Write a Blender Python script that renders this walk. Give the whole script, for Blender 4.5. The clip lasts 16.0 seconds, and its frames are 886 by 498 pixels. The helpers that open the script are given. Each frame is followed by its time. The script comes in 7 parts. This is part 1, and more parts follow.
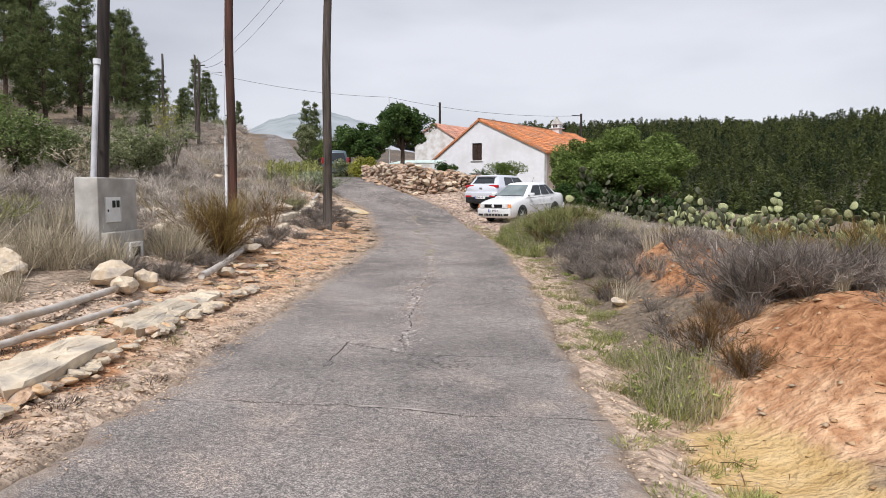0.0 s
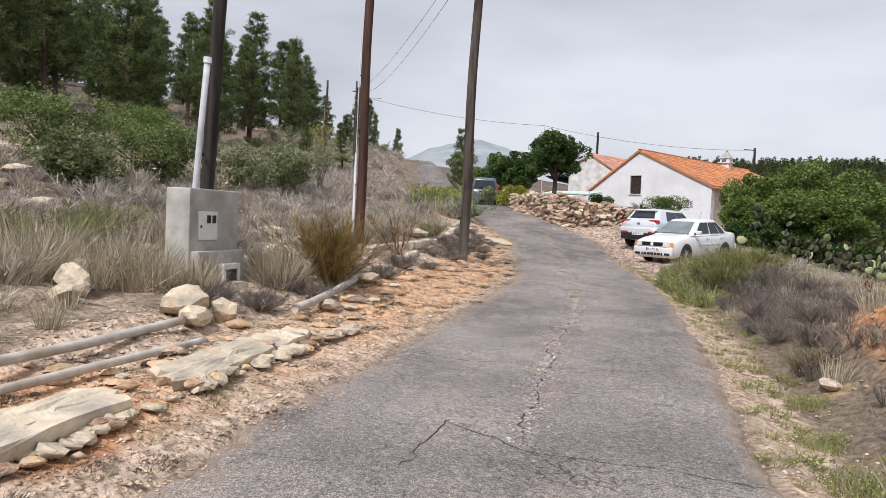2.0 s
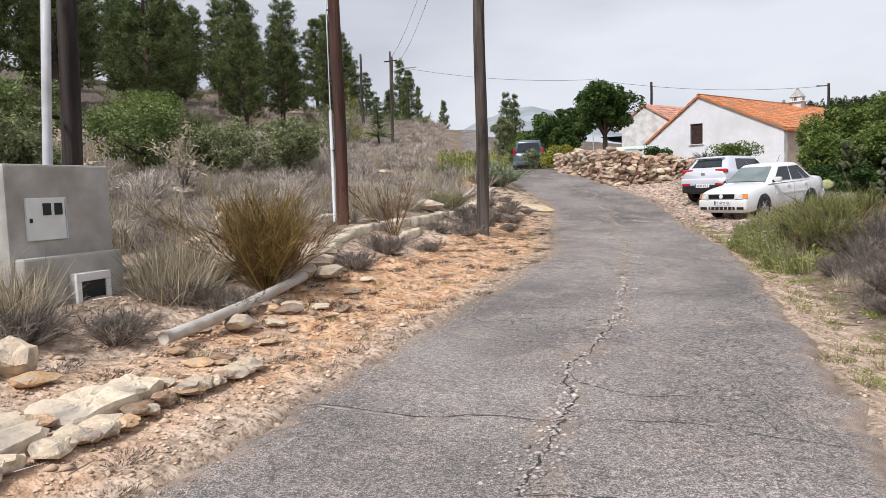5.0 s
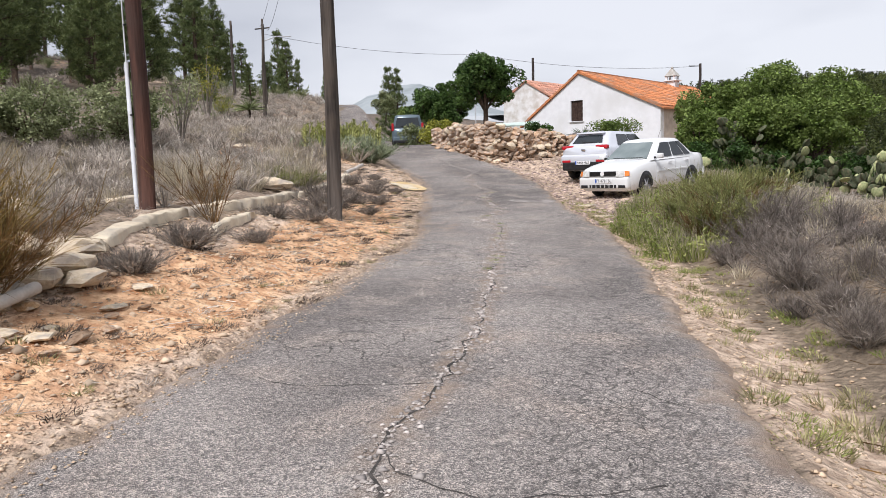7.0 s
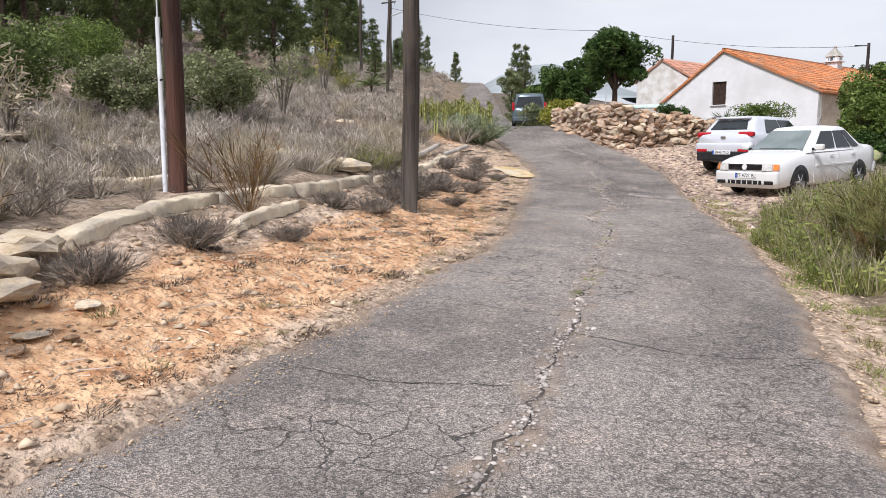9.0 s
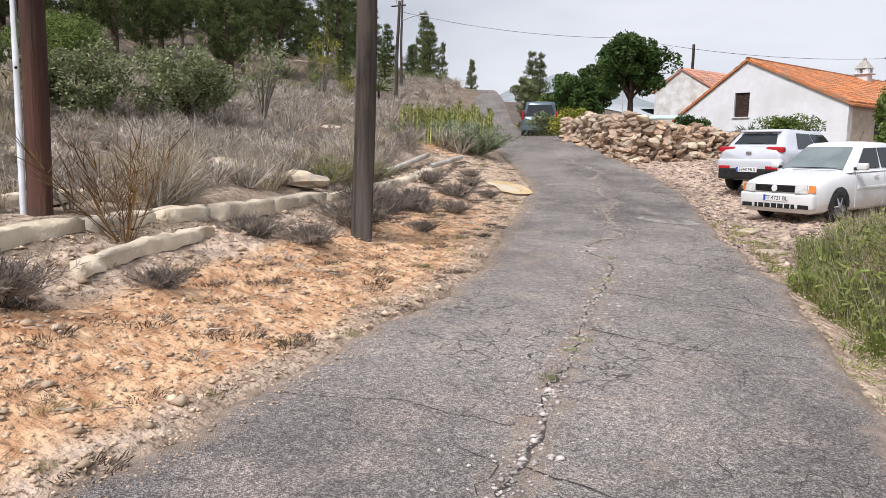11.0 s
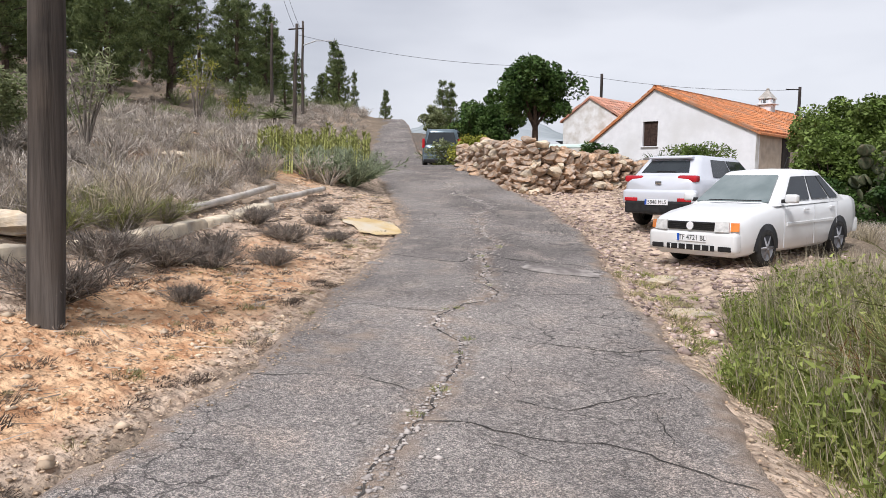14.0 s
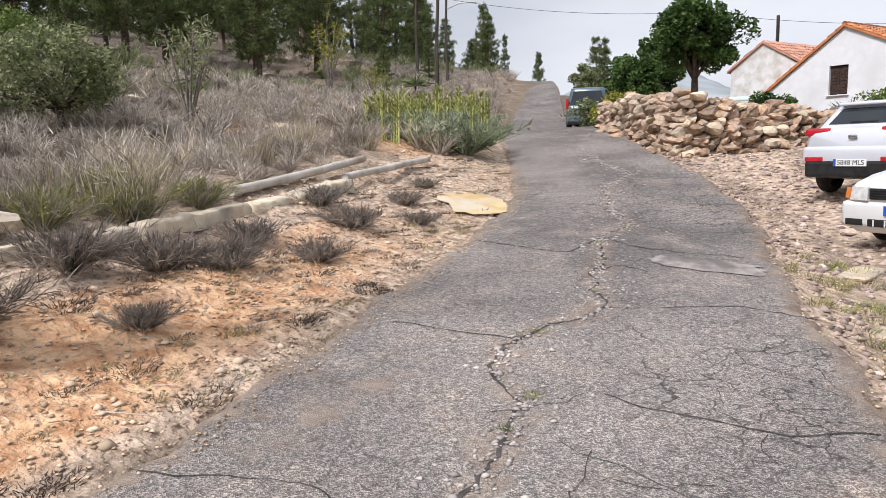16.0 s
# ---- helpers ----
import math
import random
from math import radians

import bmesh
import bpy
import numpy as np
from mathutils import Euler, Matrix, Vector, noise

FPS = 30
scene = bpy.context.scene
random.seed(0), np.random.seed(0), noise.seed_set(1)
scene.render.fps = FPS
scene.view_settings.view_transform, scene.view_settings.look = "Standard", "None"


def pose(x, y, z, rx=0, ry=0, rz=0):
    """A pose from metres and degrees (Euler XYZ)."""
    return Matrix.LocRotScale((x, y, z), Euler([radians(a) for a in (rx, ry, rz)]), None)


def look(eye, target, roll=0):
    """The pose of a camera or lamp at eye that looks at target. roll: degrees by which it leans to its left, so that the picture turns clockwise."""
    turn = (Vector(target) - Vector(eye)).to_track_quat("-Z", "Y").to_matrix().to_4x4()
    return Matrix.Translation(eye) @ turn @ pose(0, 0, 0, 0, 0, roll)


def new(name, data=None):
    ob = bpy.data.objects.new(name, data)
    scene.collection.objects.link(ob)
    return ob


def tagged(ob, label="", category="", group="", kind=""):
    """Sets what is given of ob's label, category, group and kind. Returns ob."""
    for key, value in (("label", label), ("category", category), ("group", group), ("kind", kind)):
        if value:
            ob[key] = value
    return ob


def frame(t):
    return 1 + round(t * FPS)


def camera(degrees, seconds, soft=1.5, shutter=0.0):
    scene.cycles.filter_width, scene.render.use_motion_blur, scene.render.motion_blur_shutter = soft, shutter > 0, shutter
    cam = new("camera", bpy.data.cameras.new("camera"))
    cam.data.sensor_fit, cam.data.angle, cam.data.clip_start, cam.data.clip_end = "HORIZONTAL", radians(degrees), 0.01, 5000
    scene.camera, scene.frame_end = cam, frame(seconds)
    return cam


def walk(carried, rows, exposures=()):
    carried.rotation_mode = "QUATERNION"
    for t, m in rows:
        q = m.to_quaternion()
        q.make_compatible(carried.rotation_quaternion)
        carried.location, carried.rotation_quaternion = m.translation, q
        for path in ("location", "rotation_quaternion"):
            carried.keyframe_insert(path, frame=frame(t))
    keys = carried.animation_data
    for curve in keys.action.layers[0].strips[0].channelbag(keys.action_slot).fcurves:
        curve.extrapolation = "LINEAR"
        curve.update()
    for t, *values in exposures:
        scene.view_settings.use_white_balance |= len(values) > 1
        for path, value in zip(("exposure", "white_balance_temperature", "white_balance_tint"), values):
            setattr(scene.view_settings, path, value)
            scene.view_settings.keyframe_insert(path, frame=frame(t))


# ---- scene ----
cam = camera(62.9, 16.0, soft=0.8)
PATH = [
    (0, (1.471, 1.335, 1.845), (1.340, 3.324, 1.687), 0.0),
    (0.5, (1.425, 1.832, 1.838), (1.217, 3.816, 1.702), 0.9),
    (1, (1.421, 2.316, 1.862), (1.101, 4.287, 1.749), 1.7),
    (1.5, (1.348, 2.880, 1.847), (0.903, 4.827, 1.754), 2.3),
    (2, (1.378, 3.406, 1.815), (0.839, 5.330, 1.731), 2.7),
    (2.5, (1.360, 3.934, 1.759), (0.760, 5.840, 1.674), 3.1),
    (3, (1.356, 4.516, 1.710), (0.714, 6.407, 1.610), 3.1),
    (3.2, (1.365, 4.767, 1.719), (0.707, 6.652, 1.614), 2.8),
    (5.3, (1.318, 7.032, 1.709), (0.636, 8.905, 1.55), -2.5),
    (5.5, (1.313, 7.217, 1.723), (0.656, 9.1, 1.568), -2.5),
    (6, (1.271, 7.777, 1.7), (0.708, 9.689, 1.539), -2.2),
    (6.5, (1.305, 8.379, 1.68), (0.846, 10.316, 1.489), -1.9),
    (7, (1.29, 8.853, 1.663), (0.887, 10.799, 1.434), -1.8),
    (7.5, (1.266, 9.353, 1.676), (0.81, 11.283, 1.418), -1.7),
    (8, (1.302, 9.851, 1.713), (0.733, 11.75, 1.444), -1.1),
    (8.5, (1.298, 10.452, 1.721), (0.623, 12.315, 1.449), -0.5),
    (8.7, (1.306, 10.653, 1.707), (0.604, 12.505, 1.431), -0.3),
    (10.8, (1.158, 12.707, 1.814), (0.37, 14.526, 1.544), 1.3),
    (11, (1.15, 12.963, 1.789), (0.381, 14.791, 1.532), 1.2),
    (11.5, (1.101, 13.465, 1.791), (0.39, 15.32, 1.563), 1.2),
    (12, (1.037, 14.029, 1.804), (0.445, 15.931, 1.62), 0.7),
    (12.5, (1.058, 14.524, 1.844), (0.503, 16.445, 1.78), -0.4),
    (13, (1.047, 15.065, 1.839), (0.509, 16.989, 1.747), 1.3),
    (13.5, (1.104, 15.652, 1.824), (0.571, 17.575, 1.69), 1.0),
    (14, (1.145, 16.124, 1.809), (0.572, 18.033, 1.641), 1.0),
    (14.5, (1.178, 16.616, 1.827), (0.518, 18.494, 1.631), 1.0),
    (15, (1.193, 17.187, 1.827), (0.414, 19.016, 1.606), 0.7),
    (15.5, (1.141, 17.74, 1.848), (0.25, 19.514, 1.606), 0.1),
    (16, (1.05, 18.39, 1.829), (0.08, 20.12, 1.57), -1.0),
]
walk(cam, [(t, look(e, g, r)) for t, e, g, r in PATH], ((0, 0.49), (3, 0.5), (6, 0.56), (8.5, 0.6), (11, 0.58), (13.5, 0.55), (16, 0.64)))

# ---- world, sun, exposure ----
world = bpy.data.worlds.new("overcast_sky")
scene.world = world
world.use_nodes = True
wn = world.node_tree.nodes
wl = world.node_tree.links
wn.clear()
w_out = wn.new("ShaderNodeOutputWorld")
w_bg = wn.new("ShaderNodeBackground")
w_sky = wn.new("ShaderNodeTexSky")
w_sky.sky_type = "NISHITA"
w_sky.sun_disc = False
SUN_EL, SUN_AZ = radians(52), radians(197)
w_sky.sun_elevation, w_sky.sun_rotation = SUN_EL, SUN_AZ
w_map = wn.new("ShaderNodeMapping")
w_tc = wn.new("ShaderNodeTexCoord")
w_map.inputs["Scale"].default_value = (1.0, 1.0, 3.2)
w_noise = wn.new("ShaderNodeTexNoise")
w_noise.inputs["Scale"].default_value = 1.3
w_noise.inputs["Detail"].default_value = 5
w_noise.inputs["Roughness"].default_value = 0.5
w_ramp = wn.new("ShaderNodeValToRGB")
w_ramp.color_ramp.elements[0].position, w_ramp.color_ramp.elements[0].color = 0.32, (3.0, 3.15, 3.7, 1)
w_ramp.color_ramp.elements[1].position, w_ramp.color_ramp.elements[1].color = 0.66, (5.7, 5.8, 6.3, 1)
w_mix = wn.new("ShaderNodeMix")
w_mix.data_type = "RGBA"
w_mix.inputs["Factor"].default_value = 0.93
w_bg.inputs["Strength"].default_value = 0.1
wl.new(w_tc.outputs["Generated"], w_map.inputs["Vector"])
wl.new(w_map.outputs["Vector"], w_noise.inputs["Vector"])
wl.new(w_noise.outputs["Fac"], w_ramp.inputs["Fac"])
wl.new(w_sky.outputs["Color"], w_mix.inputs["A"])
wl.new(w_ramp.outputs["Color"], w_mix.inputs["B"])
wl.new(w_mix.outputs["Result"], w_bg.inputs["Color"])
wl.new(w_bg.outputs["Background"], w_out.inputs["Surface"])

sun_data = bpy.data.lights.new("sun", "SUN")
sun_data.energy, sun_data.angle, sun_data.color = 2.5, radians(12), (1.0, 0.972, 0.99)
sun = new("sun", sun_data)
sun.matrix_world = look((math.sin(SUN_AZ) * 50, math.cos(SUN_AZ) * 50, 50 * math.tan(SUN_EL)), (0, 0, 0))

# ---- materials ----


def mat(name, c1, c2, scale=4.0, rough=0.8, metal=0.0, bump=0.0, bscale=40.0, c3=None, scale3=0.6, vary=0.0, island=0.0, trans=0.0, spec=0.3, stretch=1.0):
    """A procedural surface: two colours by fine noise, a third by broad noise, and fine relief."""
    m = bpy.data.materials.new(name)
    m.use_nodes = True
    nt = m.node_tree
    b = nt.nodes["Principled BSDF"]
    b.inputs["Roughness"].default_value = rough
    b.inputs["Metallic"].default_value = metal
    b.inputs["Specular IOR Level"].default_value = spec
    tc = nt.nodes.new("ShaderNodeTexCoord")
    n1 = nt.nodes.new("ShaderNodeTexNoise")
    n1.inputs["Scale"].default_value, n1.inputs["Detail"].default_value = scale, 6
    r1 = nt.nodes.new("ShaderNodeValToRGB")
    r1.color_ramp.elements[0].position, r1.color_ramp.elements[1].position = 0.35, 0.65
    r1.color_ramp.elements[0].color, r1.color_ramp.elements[1].color = (*c1, 1), (*c2, 1)
    mp = nt.nodes.new("ShaderNodeMapping")
    mp.inputs["Scale"].default_value = (1, 1, stretch)
    nt.links.new(tc.outputs["Object"], mp.inputs["Vector"])
    nt.links.new(mp.outputs["Vector"], n1.inputs["Vector"])
    nt.links.new(n1.outputs["Fac"], r1.inputs["Fac"])
    col = r1.outputs["Color"]
    if c3:
        n2 = nt.nodes.new("ShaderNodeTexNoise")
        n2.inputs["Scale"].default_value, n2.inputs["Detail"].default_value = scale3, 4
        r2 = nt.nodes.new("ShaderNodeValToRGB")
        r2.color_ramp.elements[0].position, r2.color_ramp.elements[1].position = 0.48, 0.66
        mx = nt.nodes.new("ShaderNodeMix")
        mx.data_type = "RGBA"
        nt.links.new(tc.outputs["Object"], n2.inputs["Vector"])
        nt.links.new(n2.outputs["Fac"], r2.inputs["Fac"])
        nt.links.new(r2.outputs["Color"], mx.inputs["Factor"])
        nt.links.new(col, mx.inputs["A"])
        mx.inputs["B"].default_value = (*c3, 1)
        col = mx.outputs["Result"]
    if vary or island:
        hsv = nt.nodes.new("ShaderNodeHueSaturation")
        mr = nt.nodes.new("ShaderNodeMapRange")
        amount = vary or island
        mr.inputs["To Min"].default_value, mr.inputs["To Max"].default_value = 1 - amount, 1 + amount
        if vary:
            src = nt.nodes.new("ShaderNodeObjectInfo").outputs["Random"]
        else:
            src = nt.nodes.new("ShaderNodeNewGeometry").outputs["Random Per Island"]
        nt.links.new(src, mr.inputs["Value"])
        nt.links.new(mr.outputs["Result"], hsv.inputs["Value"])
        nt.links.new(col, hsv.inputs["Color"])
        col = hsv.outputs["Color"]
    nt.links.new(col, b.inputs["Base Color"])
    if bump:
        n3 = nt.nodes.new("ShaderNodeTexNoise")
        n3.inputs["Scale"].default_value, n3.inputs["Detail"].default_value = bscale, 5
        bp = nt.nodes.new("ShaderNodeBump")
        bp.inputs["Strength"].default_value, bp.inputs["Distance"].default_value = bump, 0.02
        nt.links.new(mp.outputs["Vector"], n3.inputs["Vector"])
        nt.links.new(n3.outputs["Fac"], bp.inputs["Height"])
        nt.links.new(bp.outputs["Normal"], b.inputs["Normal"])
    if trans:
        b.inputs["Transmission Weight"].default_value = trans
    return m


def leaf_mat(name, c1, c2, island=0.5, rough=0.6, scale=1.3):
    """Foliage: varies from leaf to leaf and lets some light through."""
    m = mat(name, c1, c2, scale=scale, rough=rough, island=island, spec=0.25)
    nt = m.node_tree
    b = nt.nodes["Principled BSDF"]
    out = nt.nodes["Material Output"]
    tr = nt.nodes.new("ShaderNodeBsdfTranslucent")
    ms = nt.nodes.new("ShaderNodeMixShader")
    ms.inputs["Fac"].default_value = 0.25
    src = b.inputs["Base Color"].links[0].from_socket
    nt.links.new(src, tr.inputs["Color"])
    nt.links.new(b.outputs["BSDF"], ms.inputs[1])
    nt.links.new(tr.outputs["BSDF"], ms.inputs[2])
    nt.links.new(ms.outputs["Shader"], out.inputs["Surface"])
    return m


M_POLE = mat("weathered_pole_wood", (0.032, 0.026, 0.022), (0.115, 0.096, 0.082), 14, 0.9, bump=0.8, bscale=40, c3=(0.09, 0.07, 0.055), scale3=1.5, stretch=0.06)
M_POLE_RED = mat("tarred_red_pole_wood", (0.042, 0.021, 0.016), (0.12, 0.056, 0.04), 12, 0.85, bump=0.8, bscale=40, c3=(0.06, 0.035, 0.028), scale3=1.5, stretch=0.06)
M_POLE_DARK = mat("dark_pole_wood", (0.02, 0.016, 0.015), (0.06, 0.048, 0.042), 12, 0.85, bump=0.6, bscale=40, stretch=0.06)
M_GALV = mat("grey_plastic_conduit", (0.5, 0.51, 0.53), (0.62, 0.63, 0.65), 6, 0.45, c3=(0.42, 0.42, 0.42), scale3=2)
M_CONC = mat("grey_concrete", (0.4, 0.38, 0.345), (0.52, 0.5, 0.46), 5, 0.9, bump=0.3, bscale=50, c3=(0.33, 0.31, 0.275), scale3=1.8)
M_PIPE = mat("pale_fibre_cement_pipe", (0.42, 0.385, 0.345), (0.62, 0.57, 0.51), 5, 0.85, bump=0.4, bscale=40, c3=(0.36, 0.29, 0.22), scale3=2)
M_WHITE = mat("whitewashed_plaster", (0.73, 0.735, 0.75), (0.79, 0.795, 0.81), 3, 0.9, bump=0.25, bscale=12, c3=(0.68, 0.68, 0.68), scale3=0.5)
M_STONE_PLASTER = mat("patchy_whitewashed_stone", (0.55, 0.52, 0.47), (0.78, 0.785, 0.78), 2.2, 0.9, bump=0.8, bscale=6)
M_PINK = mat("pinkish_bare_plaster", (0.5, 0.4, 0.31), (0.6, 0.5, 0.4), 3, 0.9, bump=0.3, bscale=15, c3=(0.44, 0.36, 0.29), scale3=1.2)
M_TILE = mat("orange_clay_roof_tile", (0.5, 0.18, 0.07), (0.66, 0.27, 0.12), 6, 0.85, bump=0.3, bscale=25, c3=(0.4, 0.22, 0.14), scale3=1.1, island=0.28)
M_TILE_PINK = mat("pink_clay_roof_tile", (0.5, 0.24, 0.16), (0.62, 0.33, 0.24), 6, 0.85, bump=0.3, bscale=25, c3=(0.42, 0.26, 0.2), scale3=1.1, island=0.25)
M_SHUTTER = mat("dark_brown_wood", (0.035, 0.02, 0.015), (0.075, 0.045, 0.035), 8, 0.7, bump=0.3, bscale=40)
M_ROCK = mat("tan_fieldstone", (0.3, 0.19, 0.12), (0.55, 0.38, 0.25), 4, 0.9, bump=0.9, bscale=14, c3=(0.4, 0.335, 0.28), scale3=1.8, vary=0.4)
M_ROCK_PALE = mat("pale_limestone", (0.53, 0.42, 0.29), (0.7, 0.6, 0.46), 6, 0.9, bump=0.7, bscale=18, c3=(0.36, 0.31, 0.26), scale3=2.5, vary=0.2)
M_ROCK_DARK = mat("grey_lava_stone", (0.07, 0.065, 0.06), (0.16, 0.14, 0.13), 6, 0.9, bump=0.7, bscale=18, vary=0.25)
M_COPING = mat("worn_pale_channel_concrete", (0.56, 0.46, 0.34), (0.76, 0.66, 0.5), 5, 0.95, bump=0.8, bscale=22, c3=(0.4, 0.35, 0.29), scale3=2.6, vary=0.12)
M_OCHRE = mat("orange_sandstone", (0.5, 0.3, 0.15), (0.74, 0.52, 0.31), 5, 0.9, bump=0.7, bscale=18, c3=(0.5, 0.4, 0.3), scale3=2.5, vary=0.25)
M_PEBBLE = mat("mixed_gravel", (0.42, 0.3, 0.2), (0.66, 0.52, 0.38), 3, 0.9, island=0.4)
M_YARD = mat("pinkish_yard_stones", (0.24, 0.175, 0.155), (0.56, 0.44, 0.38), 3, 0.9, island=0.5)
M_CHIP = mat("grey_road_chippings", (0.3, 0.27, 0.25), (0.56, 0.5, 0.46), 3, 0.9, island=0.4)
M_YELLOW = mat("yellow_ochre_slab", (0.52, 0.36, 0.16), (0.66, 0.52, 0.3), 3, 0.9, bump=0.4, bscale=20, c3=(0.6, 0.53, 0.42), scale3=1.4)
M_CARWHITE = mat("white_car_paint", (0.71, 0.72, 0.72), (0.75, 0.76, 0.76), 2, 0.25, c3=(0.67, 0.67, 0.66), scale3=1.2, spec=0.5)
M_CARSILVER = mat("pale_silver_car_paint", (0.66, 0.68, 0.73), (0.7, 0.72, 0.77), 2, 0.25, metal=0.25, spec=0.5)
M_CARBLUE = mat("blue_grey_car_paint", (0.11, 0.15, 0.18), (0.14, 0.185, 0.215), 2, 0.3, metal=0.3, spec=0.5)
M_BLACK = mat("black_plastic", (0.012, 0.012, 0.013), (0.025, 0.025, 0.026), 10, 0.5)
M_RUBBER = mat("tyre_rubber", (0.015, 0.015, 0.015), (0.035, 0.033, 0.03), 10, 0.85, bump=0.2, bscale=60)
M_RIM = mat("grey_alloy", (0.2, 0.2, 0.21), (0.3, 0.3, 0.31), 6, 0.45, metal=0.5)
M_CARGLASS = mat("car_window_glass", (0.13, 0.165, 0.165), (0.2, 0.24, 0.24), 2, 0.05, spec=0.8)
M_DARKGLASS = mat("dark_tinted_glass", (0.016, 0.02, 0.024), (0.024, 0.03, 0.034), 2, 0.06, spec=0.6)
M_RED = mat("red_tail_lamp", (0.4, 0.012, 0.02), (0.5, 0.02, 0.03), 8, 0.15, spec=0.6)
M_AMBER = mat("amber_indicator", (0.7, 0.2, 0.03), (0.8, 0.26, 0.05), 8, 0.2, spec=0.6)
M_LAMP = mat("clear_headlamp", (0.5, 0.5, 0.48), (0.72, 0.72, 0.7), 14, 0.12, spec=0.7)
M_PLATE = mat("white_number_plate", (0.74, 0.75, 0.76), (0.8, 0.8, 0.8), 8, 0.4)
M_BLUE = mat("blue_plate_strip", (0.02, 0.09, 0.4), (0.03, 0.1, 0.45), 8, 0.4)
M_INK = mat("black_lettering", (0.02, 0.02, 0.02), (0.03, 0.03, 0.03), 8, 0.5)
M_CHROME = mat("chrome", (0.6, 0.6, 0.6), (0.66, 0.66, 0.66), 8, 0.18, metal=1.0)
M_METERDOOR = mat("white_meter_door", (0.7, 0.7, 0.68), (0.78, 0.78, 0.76), 8, 0.5)
M_CABLE = mat("black_cable", (0.02, 0.02, 0.022), (0.03, 0.03, 0.032), 8, 0.7)
M_PINE = leaf_mat("pine_needles", (0.076, 0.105, 0.04), (0.182, 0.218, 0.082))
M_PINE_FAR = leaf_mat("far_pine_needles", (0.03, 0.046, 0.02), (0.13, 0.15, 0.045), 0.5, scale=0.11)
M_BARK = mat("pine_bark", (0.05, 0.035, 0.026), (0.11, 0.075, 0.055), 8, 0.95, bump=0.6, bscale=20)
M_GREEN = leaf_mat("fig_leaf_green", (0.085, 0.135, 0.025), (0.195, 0.255, 0.07))
M_DARKGREEN = leaf_mat("dark_tree_leaf", (0.036, 0.075, 0.018), (0.09, 0.15, 0.038))
M_OLIVE = leaf_mat("olive_shrub_leaf", (0.15, 0.18, 0.075), (0.31, 0.33, 0.18))
M_YELLEAF = leaf_mat("yellow_green_leaf", (0.2, 0.22, 0.03), (0.36, 0.34, 0.06))
M_BUSH = leaf_mat("dark_green_bush_leaf", (0.09, 0.13, 0.035), (0.22, 0.27, 0.1))
M_VERGE = leaf_mat("dark_verge_twigs", (0.12, 0.1, 0.086), (0.33, 0.285, 0.245))
M_TANGLE = leaf_mat("dark_grey_dry_twigs", (0.2, 0.17, 0.142), (0.43, 0.375, 0.32))
M_FRESH = leaf_mat("olive_green_twigs", (0.14, 0.155, 0.05), (0.33, 0.33, 0.13))
M_DEAD = leaf_mat("dead_weed_mat", (0.07, 0.052, 0.042), (0.17, 0.135, 0.11))
M_LUSH = leaf_mat("bright_green_grass", (0.17, 0.24, 0.045), (0.38, 0.43, 0.13))
M_GREY_SHRUB = leaf_mat("grey_dry_shrub", (0.32, 0.28, 0.238), (0.62, 0.555, 0.485))
M_BROWN_SHRUB = leaf_mat("brown_dry_shrub", (0.12, 0.07, 0.03), (0.22, 0.13, 0.05))
M_RUST_SHRUB = leaf_mat("broom_yellow_brown", (0.16, 0.105, 0.036), (0.33, 0.24, 0.08))
M_STRAW = leaf_mat("dry_straw_grass", (0.33, 0.28, 0.19), (0.55, 0.48, 0.36))
M_GRASS = leaf_mat("green_roadside_grass", (0.16, 0.205, 0.045), (0.38, 0.39, 0.135))
M_GRASS_PALE = leaf_mat("pale_green_grass", (0.24, 0.23, 0.1), (0.4, 0.35, 0.2))
M_ECHIUM = leaf_mat("grey_green_leaves", (0.18, 0.22, 0.12), (0.34, 0.38, 0.26))
M_SPIKE = leaf_mat("green_flower_spike", (0.22, 0.24, 0.07), (0.38, 0.38, 0.15))
M_CACTUS = mat("cactus_pad_green", (0.2, 0.23, 0.11), (0.38, 0.4, 0.2), 5, 0.6, bump=0.3, bscale=25, c3=(0.4, 0.37, 0.2), scale3=3, vary=0.45)
# dull pads: dead ones low down, and tree shade put into the colour
M_CACTUS_DARK = mat("old_and_shaded_cactus_pad", (0.045, 0.06, 0.03), (0.1, 0.11, 0.06), 5, 0.7, bump=0.3, bscale=25, c3=(0.13, 0.11, 0.07), scale3=3, vary=0.3)
M_TWIG = mat("grey_branch", (0.13, 0.11, 0.09), (0.24, 0.21, 0.18), 6, 0.9)
# distance haze is mixed into these pale greys
M_MIST_HILL = mat("haze_tinted_wooded_hill", (0.25, 0.28, 0.29), (0.32, 0.35, 0.36), 0.03, 1.0, c3=(0.38, 0.41, 0.43), scale3=0.008, spec=0.0)
M_TENT = mat("green_white_awning", (0.5, 0.62, 0.55), (0.66, 0.76, 0.7), 2, 0.6)


